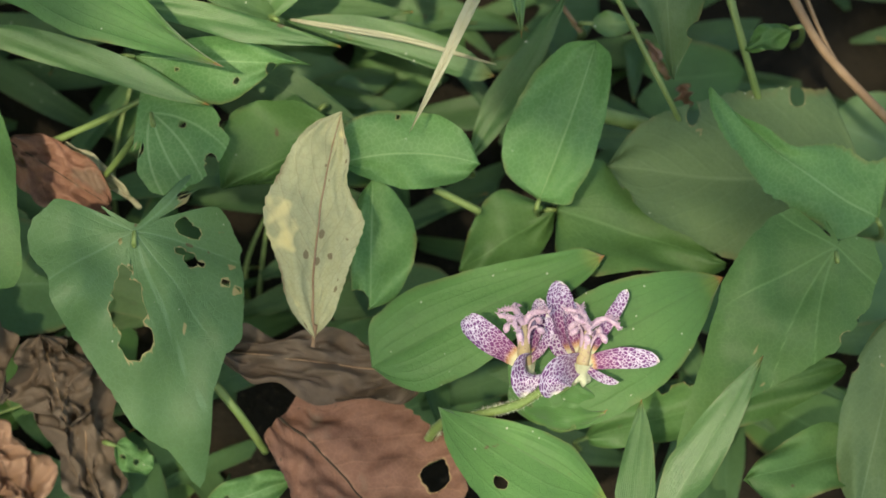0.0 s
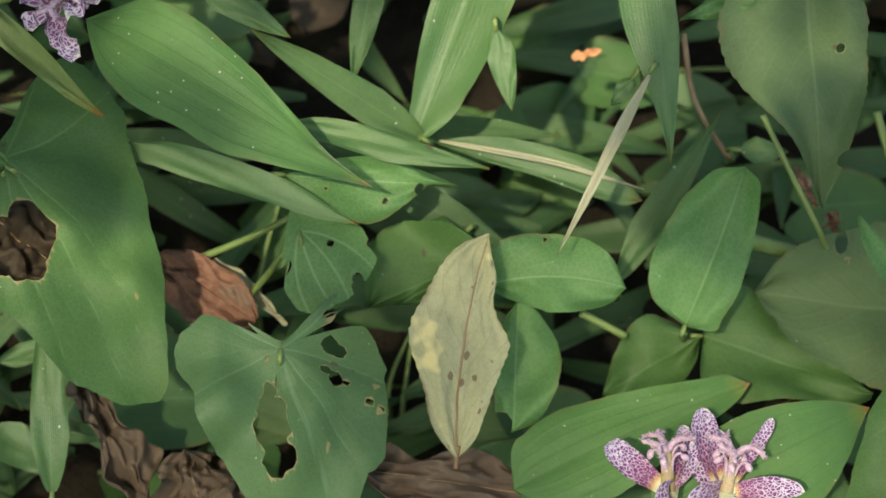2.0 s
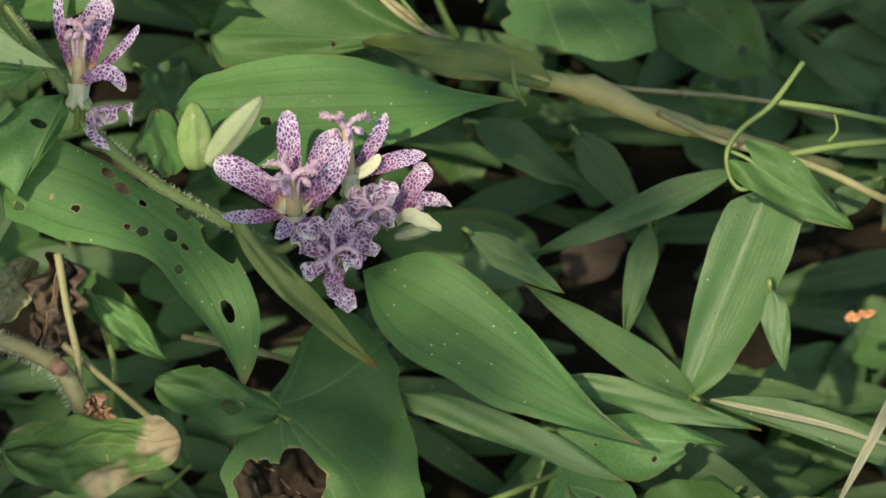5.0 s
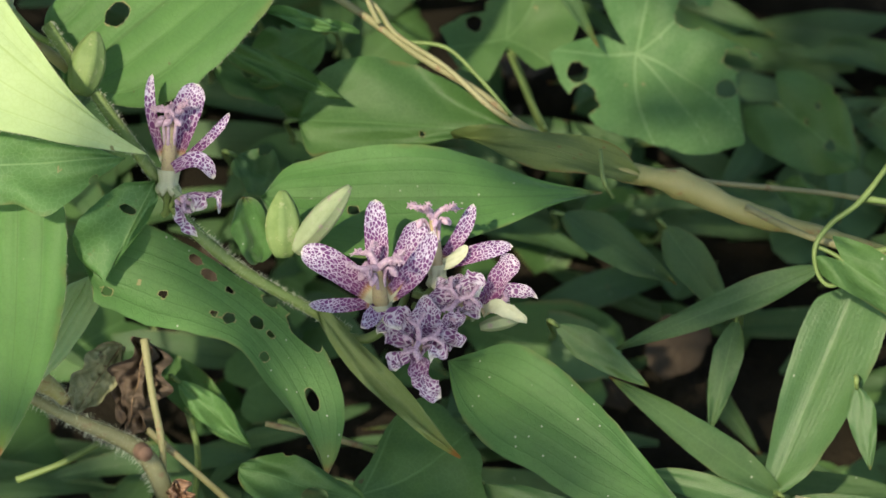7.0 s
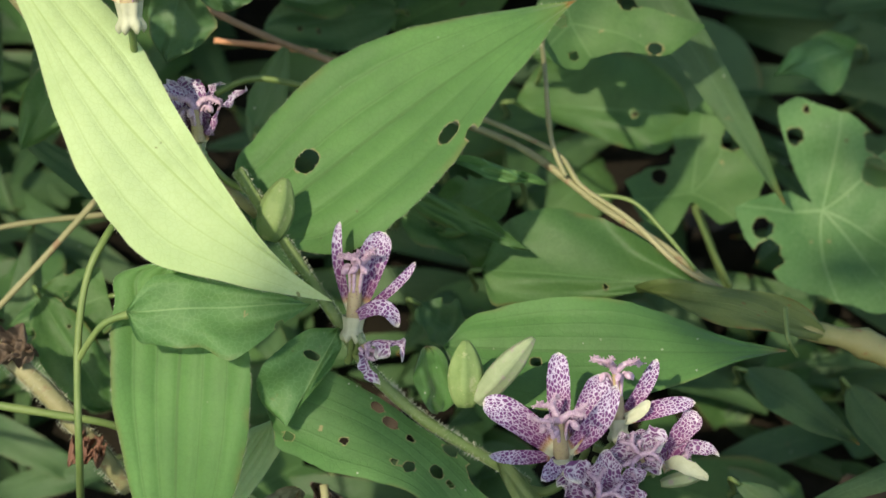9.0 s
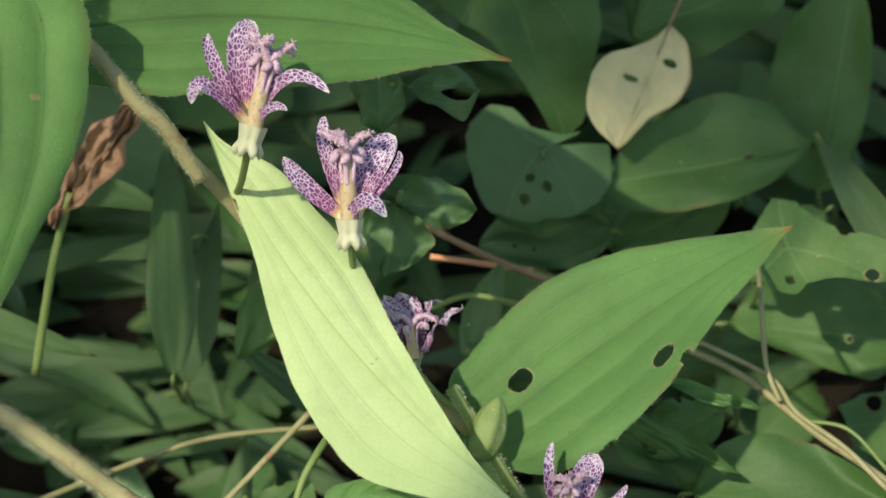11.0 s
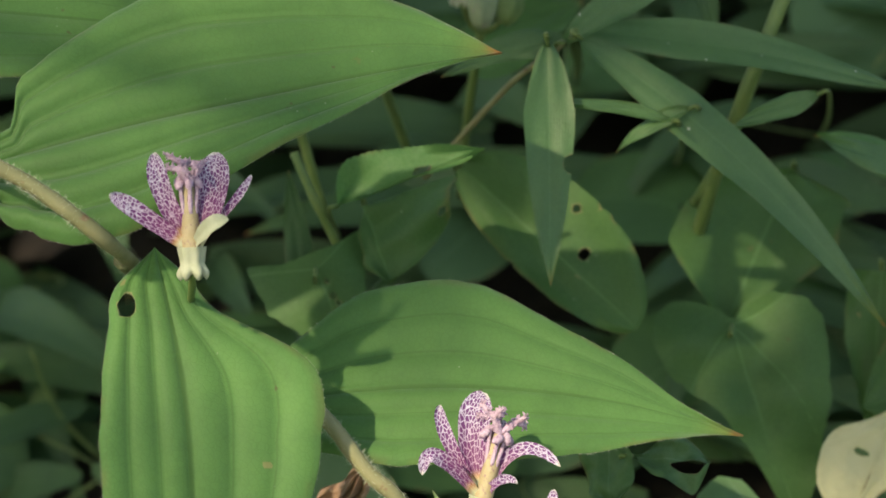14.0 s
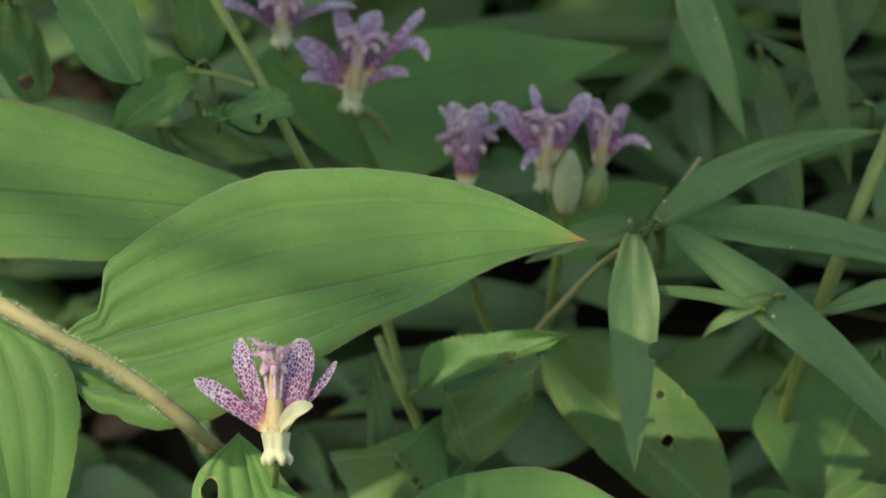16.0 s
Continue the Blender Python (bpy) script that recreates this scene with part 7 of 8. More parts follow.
leaf(weed_h, "oval", (-0.1216, 0.7895, 0.3627), (-0.1256, 0.7774, 0.3413), (-0.02, -0.80, 0.59), 0.0145, 0.0088, heart_blue, seed=0.86, wave=0.0028, rows=64, cols=32, widths=((0.00, 0.0000, 0.0000), (0.06, 0.0037, 0.0033), (0.14, 0.0090, 0.0075), (0.26, 0.0118, 0.0080), (0.40, 0.0145, 0.0088), (0.55, 0.0128, 0.0075), (0.70, 0.0110, 0.0057), (0.83, 0.0067, 0.0037), (0.93, 0.0027, 0.0015)))
weed_i = plant("broadleaf_weed", -0.238, 0.866, "torn and holed green weed leaves", "weed", "weeds")
lobed_leaf(weed_i, (-0.2387, 0.8668, 0.4332), (0.990, 0.112, -0.083), (0.000, 0.594, 0.805), ((57, 0.0109), (51, 0.021), (35, 0.0248), (19, 0.0222), (6, 0.0167), (337, 0.0201), (310, 0.026), (274, 0.0252), (228, 0.0224), (195, 0.0229), (179, 0.0258), (177, 0.0129)), (39, 300, 188), heart_green, "torn and holed green weed leaf", ((0.0068, -0.0089, 0.0012), (0.009, -0.0111, 0.001), (0.0043, -0.0041, 0.0008)), -0.2, 2.84, True)
leaf(weed_i, "oval", (-0.2233, 0.8785, 0.4529), (-0.2120, 0.8656, 0.4293), (-0.12, -0.77, 0.62), 0.0350, 0.0070, heart_green, seed=1.6, wave=0.0028, rows=72, cols=36, holes=((0.47, 0.9, 0.054, 0.05),), widths=((0.00, 0.0000, 0.0000), (0.06, 0.0278, 0.0008), (0.14, 0.0350, 0.0018), (0.26, 0.0330, 0.0035), (0.40, 0.0307, 0.0047), (0.55, 0.0285, 0.0057), (0.70, 0.0227, 0.0070), (0.83, 0.0165, 0.0040), (0.93, 0.0105, 0.0015)))
leaf(weed_i, "narrow", (-0.2271, 0.8584, 0.4602), (-0.1779, 0.8711, 0.4776), (0.07, -0.90, 0.43), 0.0132, 0.0025, heart_light, teeth=0.06, seed=1.97, wave=0.0028, rows=90, cols=36, holes=((0.58, 0.05, 0.064, 0.16),), widths=((0.00, 0.0000, 0.0000), (0.06, 0.0080, 0.0005), (0.14, 0.0123, 0.0013), (0.26, 0.0132, 0.0013), (0.40, 0.0120, 0.0005), (0.55, 0.0100, 0.0008), (0.70, 0.0075, 0.0020), (0.83, 0.0045, 0.0025), (0.93, 0.0018, 0.0010)))
leaf(weed_i, "oval", (-0.1965, 0.9177, 0.4533), (-0.1316, 0.8993, 0.4006), (0.15, -0.86, 0.48), 0.0232, 0.0141, heart_green, seed=2.34, wave=0.0028, rows=72, cols=36, holes=((0.48, 0.72, 0.02, 0.07), (0.63, 0.3, 0.026, 0.1), (0.552, 1.02, 0.013, 0.08), (0.428, -1.02, 0.027, 0.08), (0.631, 1.02, 0.019, 0.07), (0.674, -0.06, 0.012, 0.03)))
weed_j = plant("broadleaf_weed", -0.356, 0.895, "pale green weed leaves on thin stems", "weed", "weeds")
leaf(weed_j, "oval", (-0.3563, 0.8953, 0.6007), (-0.3252, 0.8789, 0.5609), (0.36, -0.73, 0.58), 0.0120, 0.0140, heart_light, seed=2.71, wave=0.0028, rows=64, cols=32, holes=((0.228, -1.02, 0.047, 0.12), (0.29, -1.02, 0.048, 0.15), (0.757, 1.02, 0.036, 0.13)))
leaf(weed_j, "narrow", (-0.3107, 0.8942, 0.5630), (-0.3369, 0.8812, 0.5440), (0.10, -0.88, 0.46), 0.0082, 0.0103, heart_light, teeth=0.1, seed=3.08, wave=0.0028, rows=90)
leaf(weed_j, "oval", (-0.2932, 0.8727, 0.5506), (-0.2717, 0.8798, 0.5556), (0.13, -0.80, 0.59), 0.0079, 0.0075, heart_light, seed=3.45, wave=0.0028, rows=72, cols=36, holes=((0.46, -0.28, 0.049, 0.14), (0.653, -1.02, 0.102, 0.33), (0.709, 1.02, 0.059, 0.27), (0.689, -1.02, 0.08, 0.21), (0.431, -0.55, 0.047, 0.15)))
leaf(weed_j, "oval", (-0.3002, 0.8727, 0.5558), (-0.2945, 0.8722, 0.5501), (0.48, -0.69, 0.54), 0.0033, 0.0033, heart_light, seed=3.82, wave=0.0028, rows=64, cols=32, holes=((0.356, 1.02, 0.14, 0.64), (0.282, 1.02, 0.166, 0.65), (0.288, 0.46, 0.078, 0.31), (0.261, -0.49, 0.105, 0.26)))
leaf(weed_j, "narrow", (-0.3221, 0.8945, 0.5404), (-0.2853, 0.9000, 0.5291), (0.29, -0.76, 0.58), 0.0076, 0.0076, heart_green, seed=4.19, wave=0.0028)
leaf(weed_j, "oval", (-0.3770, 0.8955, 0.5846), (-0.3666, 0.8872, 0.5521), (0.52, -0.77, 0.36), 0.0081, 0.0121, heart_green, seed=4.56, wave=0.0028, rows=72, cols=36, holes=((0.77, -0.32, 0.08, 0.31), (0.19, 1.02, 0.072, 0.09), (0.412, -1.02, 0.057, 0.2), (0.731, 1.02, 0.056, 0.11), (0.207, -0.55, 0.019, 0.06), (0.467, 0.17, 0.023, 0.08)))
leaf(weed_j, "oval", (-0.3191, 0.9237, 0.5925), (-0.3144, 0.9139, 0.5600), (0.33, -0.89, 0.31), 0.0100, 0.0100, heart_green, seed=4.93, wave=0.0028, rows=64, cols=32, holes=((0.33, 1.02, 0.072, 0.27), (0.549, -1.02, 0.069, 0.23), (0.375, -0.27, 0.021, 0.1), (0.762, -0.29, 0.025, 0.07)))
stem(weed_j, ((-0.3034, 0.8945, 0.5909), (-0.2857, 0.8888, 0.5606), (-0.2728, 0.8924, 0.5295), (-0.2584, 0.9060, 0.4945), (-0.2489, 0.9204, 0.4334)), 0.0018, stem_green)
stem(weed_j, ((-0.3119, 0.8888, 0.5640), (-0.2980, 0.8892, 0.5614), (-0.2872, 0.8877, 0.5585)), 0.0010, stem_green)

# bamboo grass
grass_a = plant("bamboo_grass", 0.191, 0.632, "bamboo grass with long pointed blades low on the bank", "grass", "bamboo grass")
leaf(grass_a, "blade", (0.1910, 0.6319, 0.1565), (0.2270, 0.6641, 0.1967), (-0.41, -0.50, 0.76), 0.0061, 0.0058, grass_green, name="blade", seed=5.3, wave=0.0008, fold=6)
leaf(grass_a, "blade", (0.2240, 0.4980, 0.1272), (0.2589, 0.5277, 0.1639), (-0.39, -0.50, 0.77), 0.0083, 0.0073, grass_green, name="blade", fold=3, seed=5.67, wave=0.0008)
leaf(grass_a, "blade", (0.2132, 0.4945, 0.1280), (0.2190, 0.5194, 0.1594), (-0.12, -0.77, 0.63), 0.0059, 0.0069, grass_dark, name="blade", seed=6.04, wave=0.0008, fold=6)
leaf(grass_a, "blade", (0.0345, 0.6569, 0.2064), (0.1025, 0.6231, 0.1967), (-0.15, -0.55, 0.82), 0.0057, 0.0045, grass_green, name="blade", seed=6.41, wave=0.0008, fold=6, widths=((0.00, 0.0000, 0.0000), (0.06, 0.0018, 0.0043), (0.14, 0.0040, 0.0045), (0.26, 0.0053, 0.0045), (0.40, 0.0057, 0.0040), (0.55, 0.0057, 0.0035), (0.70, 0.0053, 0.0030), (0.83, 0.0033, 0.0025), (0.93, 0.0015, 0.0013)))
leaf(grass_a, "blade", (0.0812, 0.6507, 0.2169), (0.1424, 0.6232, 0.2165), (-0.16, -0.38, 0.91), 0.0047, 0.0050, grass_green, name="blade", seed=6.78, wave=0.0008, fold=6, widths=((0.00, 0.0000, 0.0000), (0.06, 0.0013, 0.0018), (0.14, 0.0033, 0.0035), (0.26, 0.0045, 0.0043), (0.40, 0.0047, 0.0047), (0.55, 0.0043, 0.0050), (0.70, 0.0033, 0.0037), (0.83, 0.0020, 0.0023), (0.93, 0.0008, 0.0010)))
leaf(grass_a, "blade", (0.1189, 0.6633, 0.1731), (0.1569, 0.6438, 0.1614), (-0.07, -0.61, 0.79), 0.0071, 0.0064, grass_dark, name="blade", seed=0.15, wave=0.0008, fold=6)
leaf(grass_a, "blade", (0.2386, 0.6693, 0.1756), (0.2540, 0.6663, 0.1758), (-0.14, -0.65, 0.75), 0.0046, 0.0046, grass_green, name="blade", seed=0.52, wave=0.0008, fold=6)
grass_g = plant("bamboo_grass", 0.004, 0.585, "broad green grass blade low in the shade", "grass", "bamboo grass")
leaf(grass_g, "blade", (0.0036, 0.5846, 0.1268), (0.0052, 0.6315, 0.1673), (0.01, -0.65, 0.76), 0.0064, 0.0064, grass_green, name="blade", seed=0.89, wave=0.0008, fold=6)
leaf(grass_g, "blade", (-0.0109, 0.6502, 0.1181), (0.0136, 0.6518, 0.1249), (-0.18, -0.57, 0.80), 0.0042, 0.0042, grass_green, name="blade", seed=1.26, wave=0.0008, fold=6)
leaf(grass_g, "blade", (-0.0158, 0.6283, 0.1094), (0.0070, 0.6145, 0.1002), (0.07, -0.47, 0.88), 0.0076, 0.0076, grass_green, name="blade", seed=1.63, wave=0.0008, fold=6)
grass_h = plant("bamboo_grass", -0.030, 0.638, "dark grass blades over bare soil", "grass", "bamboo grass")
leaf(grass_h, "blade", (-0.0296, 0.6385, 0.1192), (0.0071, 0.6579, 0.1465), (-0.18, -0.67, 0.72), 0.0045, 0.0045, grass_dark, name="blade", seed=2.0, wave=0.0008, fold=6)
leaf(grass_h, "blade", (-0.0167, 0.6255, 0.0935), (-0.0191, 0.6647, 0.1340), (0.13, -0.71, 0.69), 0.0053, 0.0053, grass_dark, name="blade", seed=2.37, wave=0.0008, fold=6)
leaf(grass_h, "blade", (-0.0298, 0.6713, 0.1389), (0.0099, 0.6530, 0.1273), (-0.01, -0.54, 0.84), 0.0038, 0.0038, grass_dark, name="blade", seed=2.74, wave=0.0008, fold=6)
leaf(grass_h, "blade", (-0.0018, 0.6327, 0.0894), (0.0170, 0.6538, 0.1150), (-0.13, -0.72, 0.69), 0.0042, 0.0042, grass_dark, name="blade", seed=3.11, wave=0.0008, fold=6)
leaf(grass_h, "blade", (-0.0290, 0.6349, 0.1010), (0.0227, 0.6266, 0.1023), (-0.07, -0.32, 0.94), 0.0049, 0.0049, grass_dark, name="blade", seed=3.48, wave=0.0008, fold=6)
leaf(grass_h, "blade", (-0.0069, 0.6719, 0.1147), (0.0276, 0.6487, 0.0971), (0.19, -0.40, 0.90), 0.0054, 0.0054, grass_dark, name="blade", seed=3.85, wave=0.0008, fold=6)
leaf(grass_h, "blade", (-0.0264, 0.6679, 0.1068), (-0.0048, 0.6504, 0.0927), (0.12, -0.53, 0.84), 0.0051, 0.0051, grass_dark, name="blade", seed=4.22, wave=0.0008, fold=6)
grass_b = plant("bamboo_grass", 0.133, 0.665, "bamboo grass blade with a pale dead stripe", "grass", "bamboo grass")
leaf(grass_b, "blade", (0.1325, 0.6645, 0.1916), (0.1984, 0.6418, 0.1813), (-0.14, -0.68, 0.72), 0.0088, 0.0033, grass_green, name="blade", seed=4.59, wave=0.0008, fold=6, widths=((0.00, 0.0000, 0.0000), (0.06, 0.0020, 0.0005), (0.14, 0.0045, 0.0010), (0.26, 0.0070, 0.0015), (0.40, 0.0085, 0.0015), (0.55, 0.0088, 0.0020), (0.70, 0.0083, 0.0030), (0.83, 0.0063, 0.0033), (0.93, 0.0033, 0.0030)))
leaf(grass_b, "blade", (0.1334, 0.6586, 0.1973), (0.1971, 0.6381, 0.1899), (-0.05, -0.48, 0.88), 0.0012, 0.0013, grass_dry, stalk=False, name="blade", arch=0.0016, seed=4.96, wave=0.0008, fold=6)
grass_c = plant("bamboo_grass", 0.197, 0.684, "hanging bamboo grass blades, one partly withered", "grass", "bamboo grass")
leaf(grass_c, "blade", (0.1968, 0.6832, 0.2804), (0.1977, 0.6173, 0.2197), (-0.10, -0.68, 0.73), 0.0060, 0.0128, grass_green, name="blade", fold=3, seed=5.33, wave=0.0008, widths=((0.00, 0.0000, 0.0000), (0.06, 0.0030, 0.0092), (0.14, 0.0040, 0.0115), (0.26, 0.0050, 0.0128), (0.40, 0.0055, 0.0120), (0.55, 0.0060, 0.0100), (0.70, 0.0050, 0.0057), (0.83, 0.0033, 0.0027), (0.93, 0.0015, 0.0010)))
leaf(grass_c, "blade", (0.1941, 0.6707, 0.2826), (0.1962, 0.6476, 0.2592), (-0.03, -0.71, 0.70), 0.0028, 0.0018, grass_dry, stalk=False, name="blade", seed=5.7, wave=0.0008, fold=6)
leaf(grass_c, "blade", (0.1546, 0.7015, 0.2507), (0.1233, 0.6543, 0.1989), (-0.23, -0.65, 0.72), 0.0152, 0.0105, grass_green, name="blade", fold=20, seed=6.07, wave=0.0008, widths=((0.00, 0.0000, 0.0000), (0.06, 0.0138, 0.0040), (0.14, 0.0143, 0.0095), (0.26, 0.0152, 0.0105), (0.40, 0.0150, 0.0100), (0.55, 0.0138, 0.0088), (0.70, 0.0118, 0.0067), (0.83, 0.0092, 0.0047), (0.93, 0.0043, 0.0030)))
leaf(grass_c, "blade", (0.1507, 0.6680, 0.2340), (0.1539, 0.6496, 0.2163), (-0.29, -0.69, 0.66), 0.0050, 0.0046, grass_green, name="blade", seed=6.44, wave=0.0008, fold=6)
leaf(grass_c, "blade", (0.1402, 0.6978, 0.2586), (0.0744, 0.6846, 0.2359), (-0.14, -0.63, 0.76), 0.0055, 0.0055, grass_dark, name="blade", seed=6.81, wave=0.0008, fold=6)
leaf(grass_c, "blade", (0.0583, 0.6870, 0.2449), (0.0861, 0.6692, 0.2345), (-0.16, -0.67, 0.73), 0.0053, 0.0053, grass_green, name="blade", seed=0.18, wave=0.0008, fold=6)
leaf(grass_c, "blade", (0.1158, 0.6959, 0.2388), (0.1058, 0.6693, 0.2145), (-0.02, -0.67, 0.74), 0.0051, 0.0051, grass_dark, name="blade", seed=0.55, wave=0.0008, fold=6)
leaf(grass_c, "blade", (0.1267, 0.6560, 0.2018), (0.0739, 0.6760, 0.2334), (0.10, -0.76, 0.64), 0.0065, 0.0065, grass_dark, name="blade", seed=0.92, wave=0.0008, fold=6)
leaf(grass_c, "blade", (0.0985, 0.7489, 0.2365), (0.1201, 0.7272, 0.2142), (-0.02, -0.73, 0.69), 0.0076, 0.0076, grass_dark, name="blade", seed=1.29, wave=0.0008, fold=6)
leaf(grass_c, "blade", (0.0654, 0.7623, 0.2324), (0.1027, 0.7441, 0.2161), (0.12, -0.52, 0.85), 0.0084, 0.0084, grass_dark, name="blade", seed=1.66, wave=0.0008, fold=6)
leaf(grass_c, "blade", (0.1960, 0.7307, 0.2279), (0.1748, 0.7226, 0.2158), (-0.28, -0.50, 0.82), 0.0060, 0.0060, grass_dark, name="blade", seed=2.03, wave=0.0008, fold=6)
leaf(grass_c, "blade", (0.1296, 0.6917, 0.1744), (0.1804, 0.6849, 0.1730), (-0.03, -0.39, 0.92), 0.0052, 0.0052, grass_dark, name="blade", seed=2.4, wave=0.0008, fold=6)
grass_d = plant("bamboo_grass", 0.192, 0.635, "dead folded grass blade, pale grey", "grass", "bamboo grass")
leaf(grass_d, "blade", (0.1923, 0.6348, 0.2417), (0.1600, 0.5980, 0.2020), (-0.24, -0.61, 0.76), 0.0021, 0.0019, grass_dry, name="blade", fold=30, seed=2.77, wave=0.0008)
leaf(grass_d, "blade", (0.1898, 0.6432, 0.2324), (0.1823, 0.6382, 0.2258), (-0.18, -0.68, 0.71), 0.0032, 0.0032, grass_green, name="blade", seed=3.14, wave=0.0008, fold=6)
grass_e = plant("bamboo_grass", -0.148, 0.896, "tall bamboo grass with long arching blades", "grass", "bamboo grass")
leaf(grass_e, "blade", (-0.1477, 0.8961, 0.5085), (-0.0438, 0.8706, 0.4175), (0.32, -0.76, 0.57), 0.0089, 0.0089, grass_green, name="blade", arch=0.0053, bow=0.0050, seed=3.51, wave=0.0008, fold=6)
leaf(grass_e, "blade", (-0.1493, 0.9066, 0.5081), (-0.0369, 0.9212, 0.4829), (0.25, -0.63, 0.74), 0.0087, 0.0082, grass_green, name="blade", arch=0.0043, seed=3.88, wave=0.0008, fold=6)
leaf(grass_e, "blade", (-0.1556, 0.8742, 0.5133), (-0.1509, 0.8352, 0.4430), (0.34, -0.81, 0.47), 0.0091, 0.0091, grass_green, name="blade", seed=4.25, wave=0.0008, fold=6, rows=72, cols=36, holes=((0.49, 0.95, 0.037, 0.4),))
leaf(grass_e, "blade", (-0.1531, 0.8938, 0.5082), (-0.0757, 0.9225, 0.5355), (0.16, -0.88, 0.45), 0.0070, 0.0066, grass_green, name="blade", arch=0.0077, seed=4.62, wave=0.0008, fold=6)
leaf(grass_e, "blade", (-0.1547, 0.9035, 0.5060), (-0.1958, 0.8898, 0.4962), (0.04, -0.65, 0.76), 0.0057, 0.0068, grass_green, name="blade", arch=-0.0027, seed=4.99, wave=0.0008, fold=6)
leaf(grass_e, "blade", (-0.1160, 0.8843, 0.4842), (-0.1568, 0.8672, 0.4964), (0.46, -0.70, 0.56), 0.0028, 0.0028, grass_green, name="blade", arch=-0.0015, seed=5.36, wave=0.0008, fold=6)
leaf(grass_e, "blade", (-0.1105, 0.8867, 0.4875), (-0.1334, 0.8719, 0.4767), (0.04, -0.63, 0.78), 0.0034, 0.0034, grass_green, name="blade", arch=-0.0023, seed=5.73, wave=0.0008, fold=6)
leaf(grass_e, "blade", (-0.0689, 0.9077, 0.4865), (-0.0984, 0.8971, 0.4772), (0.10, -0.80, 0.59), 0.0044, 0.0044, grass_green, name="blade", seed=6.1, wave=0.0008, fold=6)
leaf(grass_e, "blade", (-0.1563, 0.9922, 0.5773), (-0.1303, 0.9777, 0.5148), (0.26, -0.91, 0.32), 0.0075, 0.0075, grass_green, name="blade", seed=6.47, wave=0.0008, fold=6)
leaf(grass_e, "blade", (-0.1111, 1.0129, 0.5727), (-0.0940, 0.9910, 0.4947), (0.22, -0.93, 0.31), 0.0072, 0.0072, grass_dark, name="blade", seed=6.84, wave=0.0008, fold=6)
leaf(grass_e, "blade", (-0.0862, 1.0390, 0.5670), (-0.1180, 1.0138, 0.5162), (-0.03, -0.89, 0.46), 0.0074, 0.0074, grass_dark, name="blade", seed=0.21, wave=0.0008, fold=6)
leaf(grass_e, "blade", (-0.0327, 0.9305, 0.4495), (-0.0712, 0.9184, 0.4677), (0.48, -0.67, 0.57), 0.0065, 0.0057, grass_green, name="blade", seed=0.58, wave=0.0008, fold=6)
leaf(grass_e, "blade", (-0.1289, 1.0181, 0.5369), (-0.1128, 1.0001, 0.4715), (0.35, -0.88, 0.33), 0.0075, 0.0075, grass_dark, name="blade", seed=0.95, wave=0.0008, fold=6)
leaf(grass_e, "blade", (-0.0912, 1.0215, 0.5188), (-0.1332, 1.0198, 0.5452), (0.28, -0.88, 0.39), 0.0055, 0.0055, grass_dark, name="blade", seed=1.32, wave=0.0008, fold=6)
leaf(grass_e, "blade", (0.0157, 0.8853, 0.3391), (0.0819, 0.8334, 0.2530), (-0.07, -0.88, 0.48), 0.0084, 0.0084, grass_dark, name="blade", arch=0.0020, seed=1.69, wave=0.0008, fold=6)
stem(grass_e, ((-0.0741, 0.9546, 0.5330), (-0.0904, 0.9369, 0.4926), (-0.1050, 0.9414, 0.4525), (-0.1183, 0.9662, 0.4070)), (0.0026, 0.0026, 0.0026, 0.0024), stem_green)
stem(grass_e, ((-0.1386, 0.9167, 0.5266), (-0.1541, 0.8996, 0.5069), (-0.1767, 0.9129, 0.4859), (-0.2152, 0.9419, 0.4397)), (0.0010, 0.0012, 0.0012, 0.0012), stem_tan)
stem(grass_e, ((-0.0839, 0.9549, 0.5095), (-0.1009, 0.9420, 0.4607), (-0.1173, 0.9573, 0.4262)), (0.0022, 0.0020, 0.0020), stem_green)
grass_f = plant("bamboo_grass", -0.203, 0.795, "dark grass blades in the shade", "grass", "bamboo grass")
leaf(grass_f, "blade", (-0.2026, 0.7952, 0.2900), (-0.2072, 0.8337, 0.3659), (0.36, -0.82, 0.44), 0.0094, 0.0094, grass_dark, name="blade", seed=2.06, wave=0.0008, fold=6)
leaf(grass_f, "blade", (-0.2427, 0.8286, 0.3452), (-0.2075, 0.8291, 0.3352), (0.22, -0.62, 0.75), 0.0062, 0.0062, grass_dark, name="blade", seed=2.43, wave=0.0008, fold=6)
leaf(grass_f, "blade", (-0.2897, 0.8019, 0.3088), (-0.2311, 0.8023, 0.2909), (0.21, -0.70, 0.68), 0.0072, 0.0072, grass_dark, name="blade", seed=2.8, wave=0.0008, fold=6)
leaf(grass_f, "blade", (-0.2016, 0.8343, 0.3213), (-0.2346, 0.8259, 0.3155), (0.04, -0.67, 0.74), 0.0042, 0.0042, grass_dark, name="blade", seed=3.17, wave=0.0008, fold=6)
leaf(grass_f, "blade", (-0.2036, 0.8144, 0.2742), (-0.1952, 0.8497, 0.3270), (0.02, -0.83, 0.55), 0.0081, 0.0081, grass_dark, name="blade", seed=3.54, wave=0.0008, fold=6)
leaf(grass_f, "blade", (-0.1500, 0.8113, 0.2635), (-0.1901, 0.8239, 0.2873), (0.24, -0.62, 0.74), 0.0062, 0.0062, grass_dark, name="blade", seed=3.91, wave=0.0008, fold=6)
leaf(grass_f, "blade", (-0.1883, 0.7886, 0.2152), (-0.1834, 0.8142, 0.2535), (-0.06, -0.83, 0.56), 0.0070, 0.0070, grass_dark, name="blade", seed=4.28, wave=0.0008, fold=6)
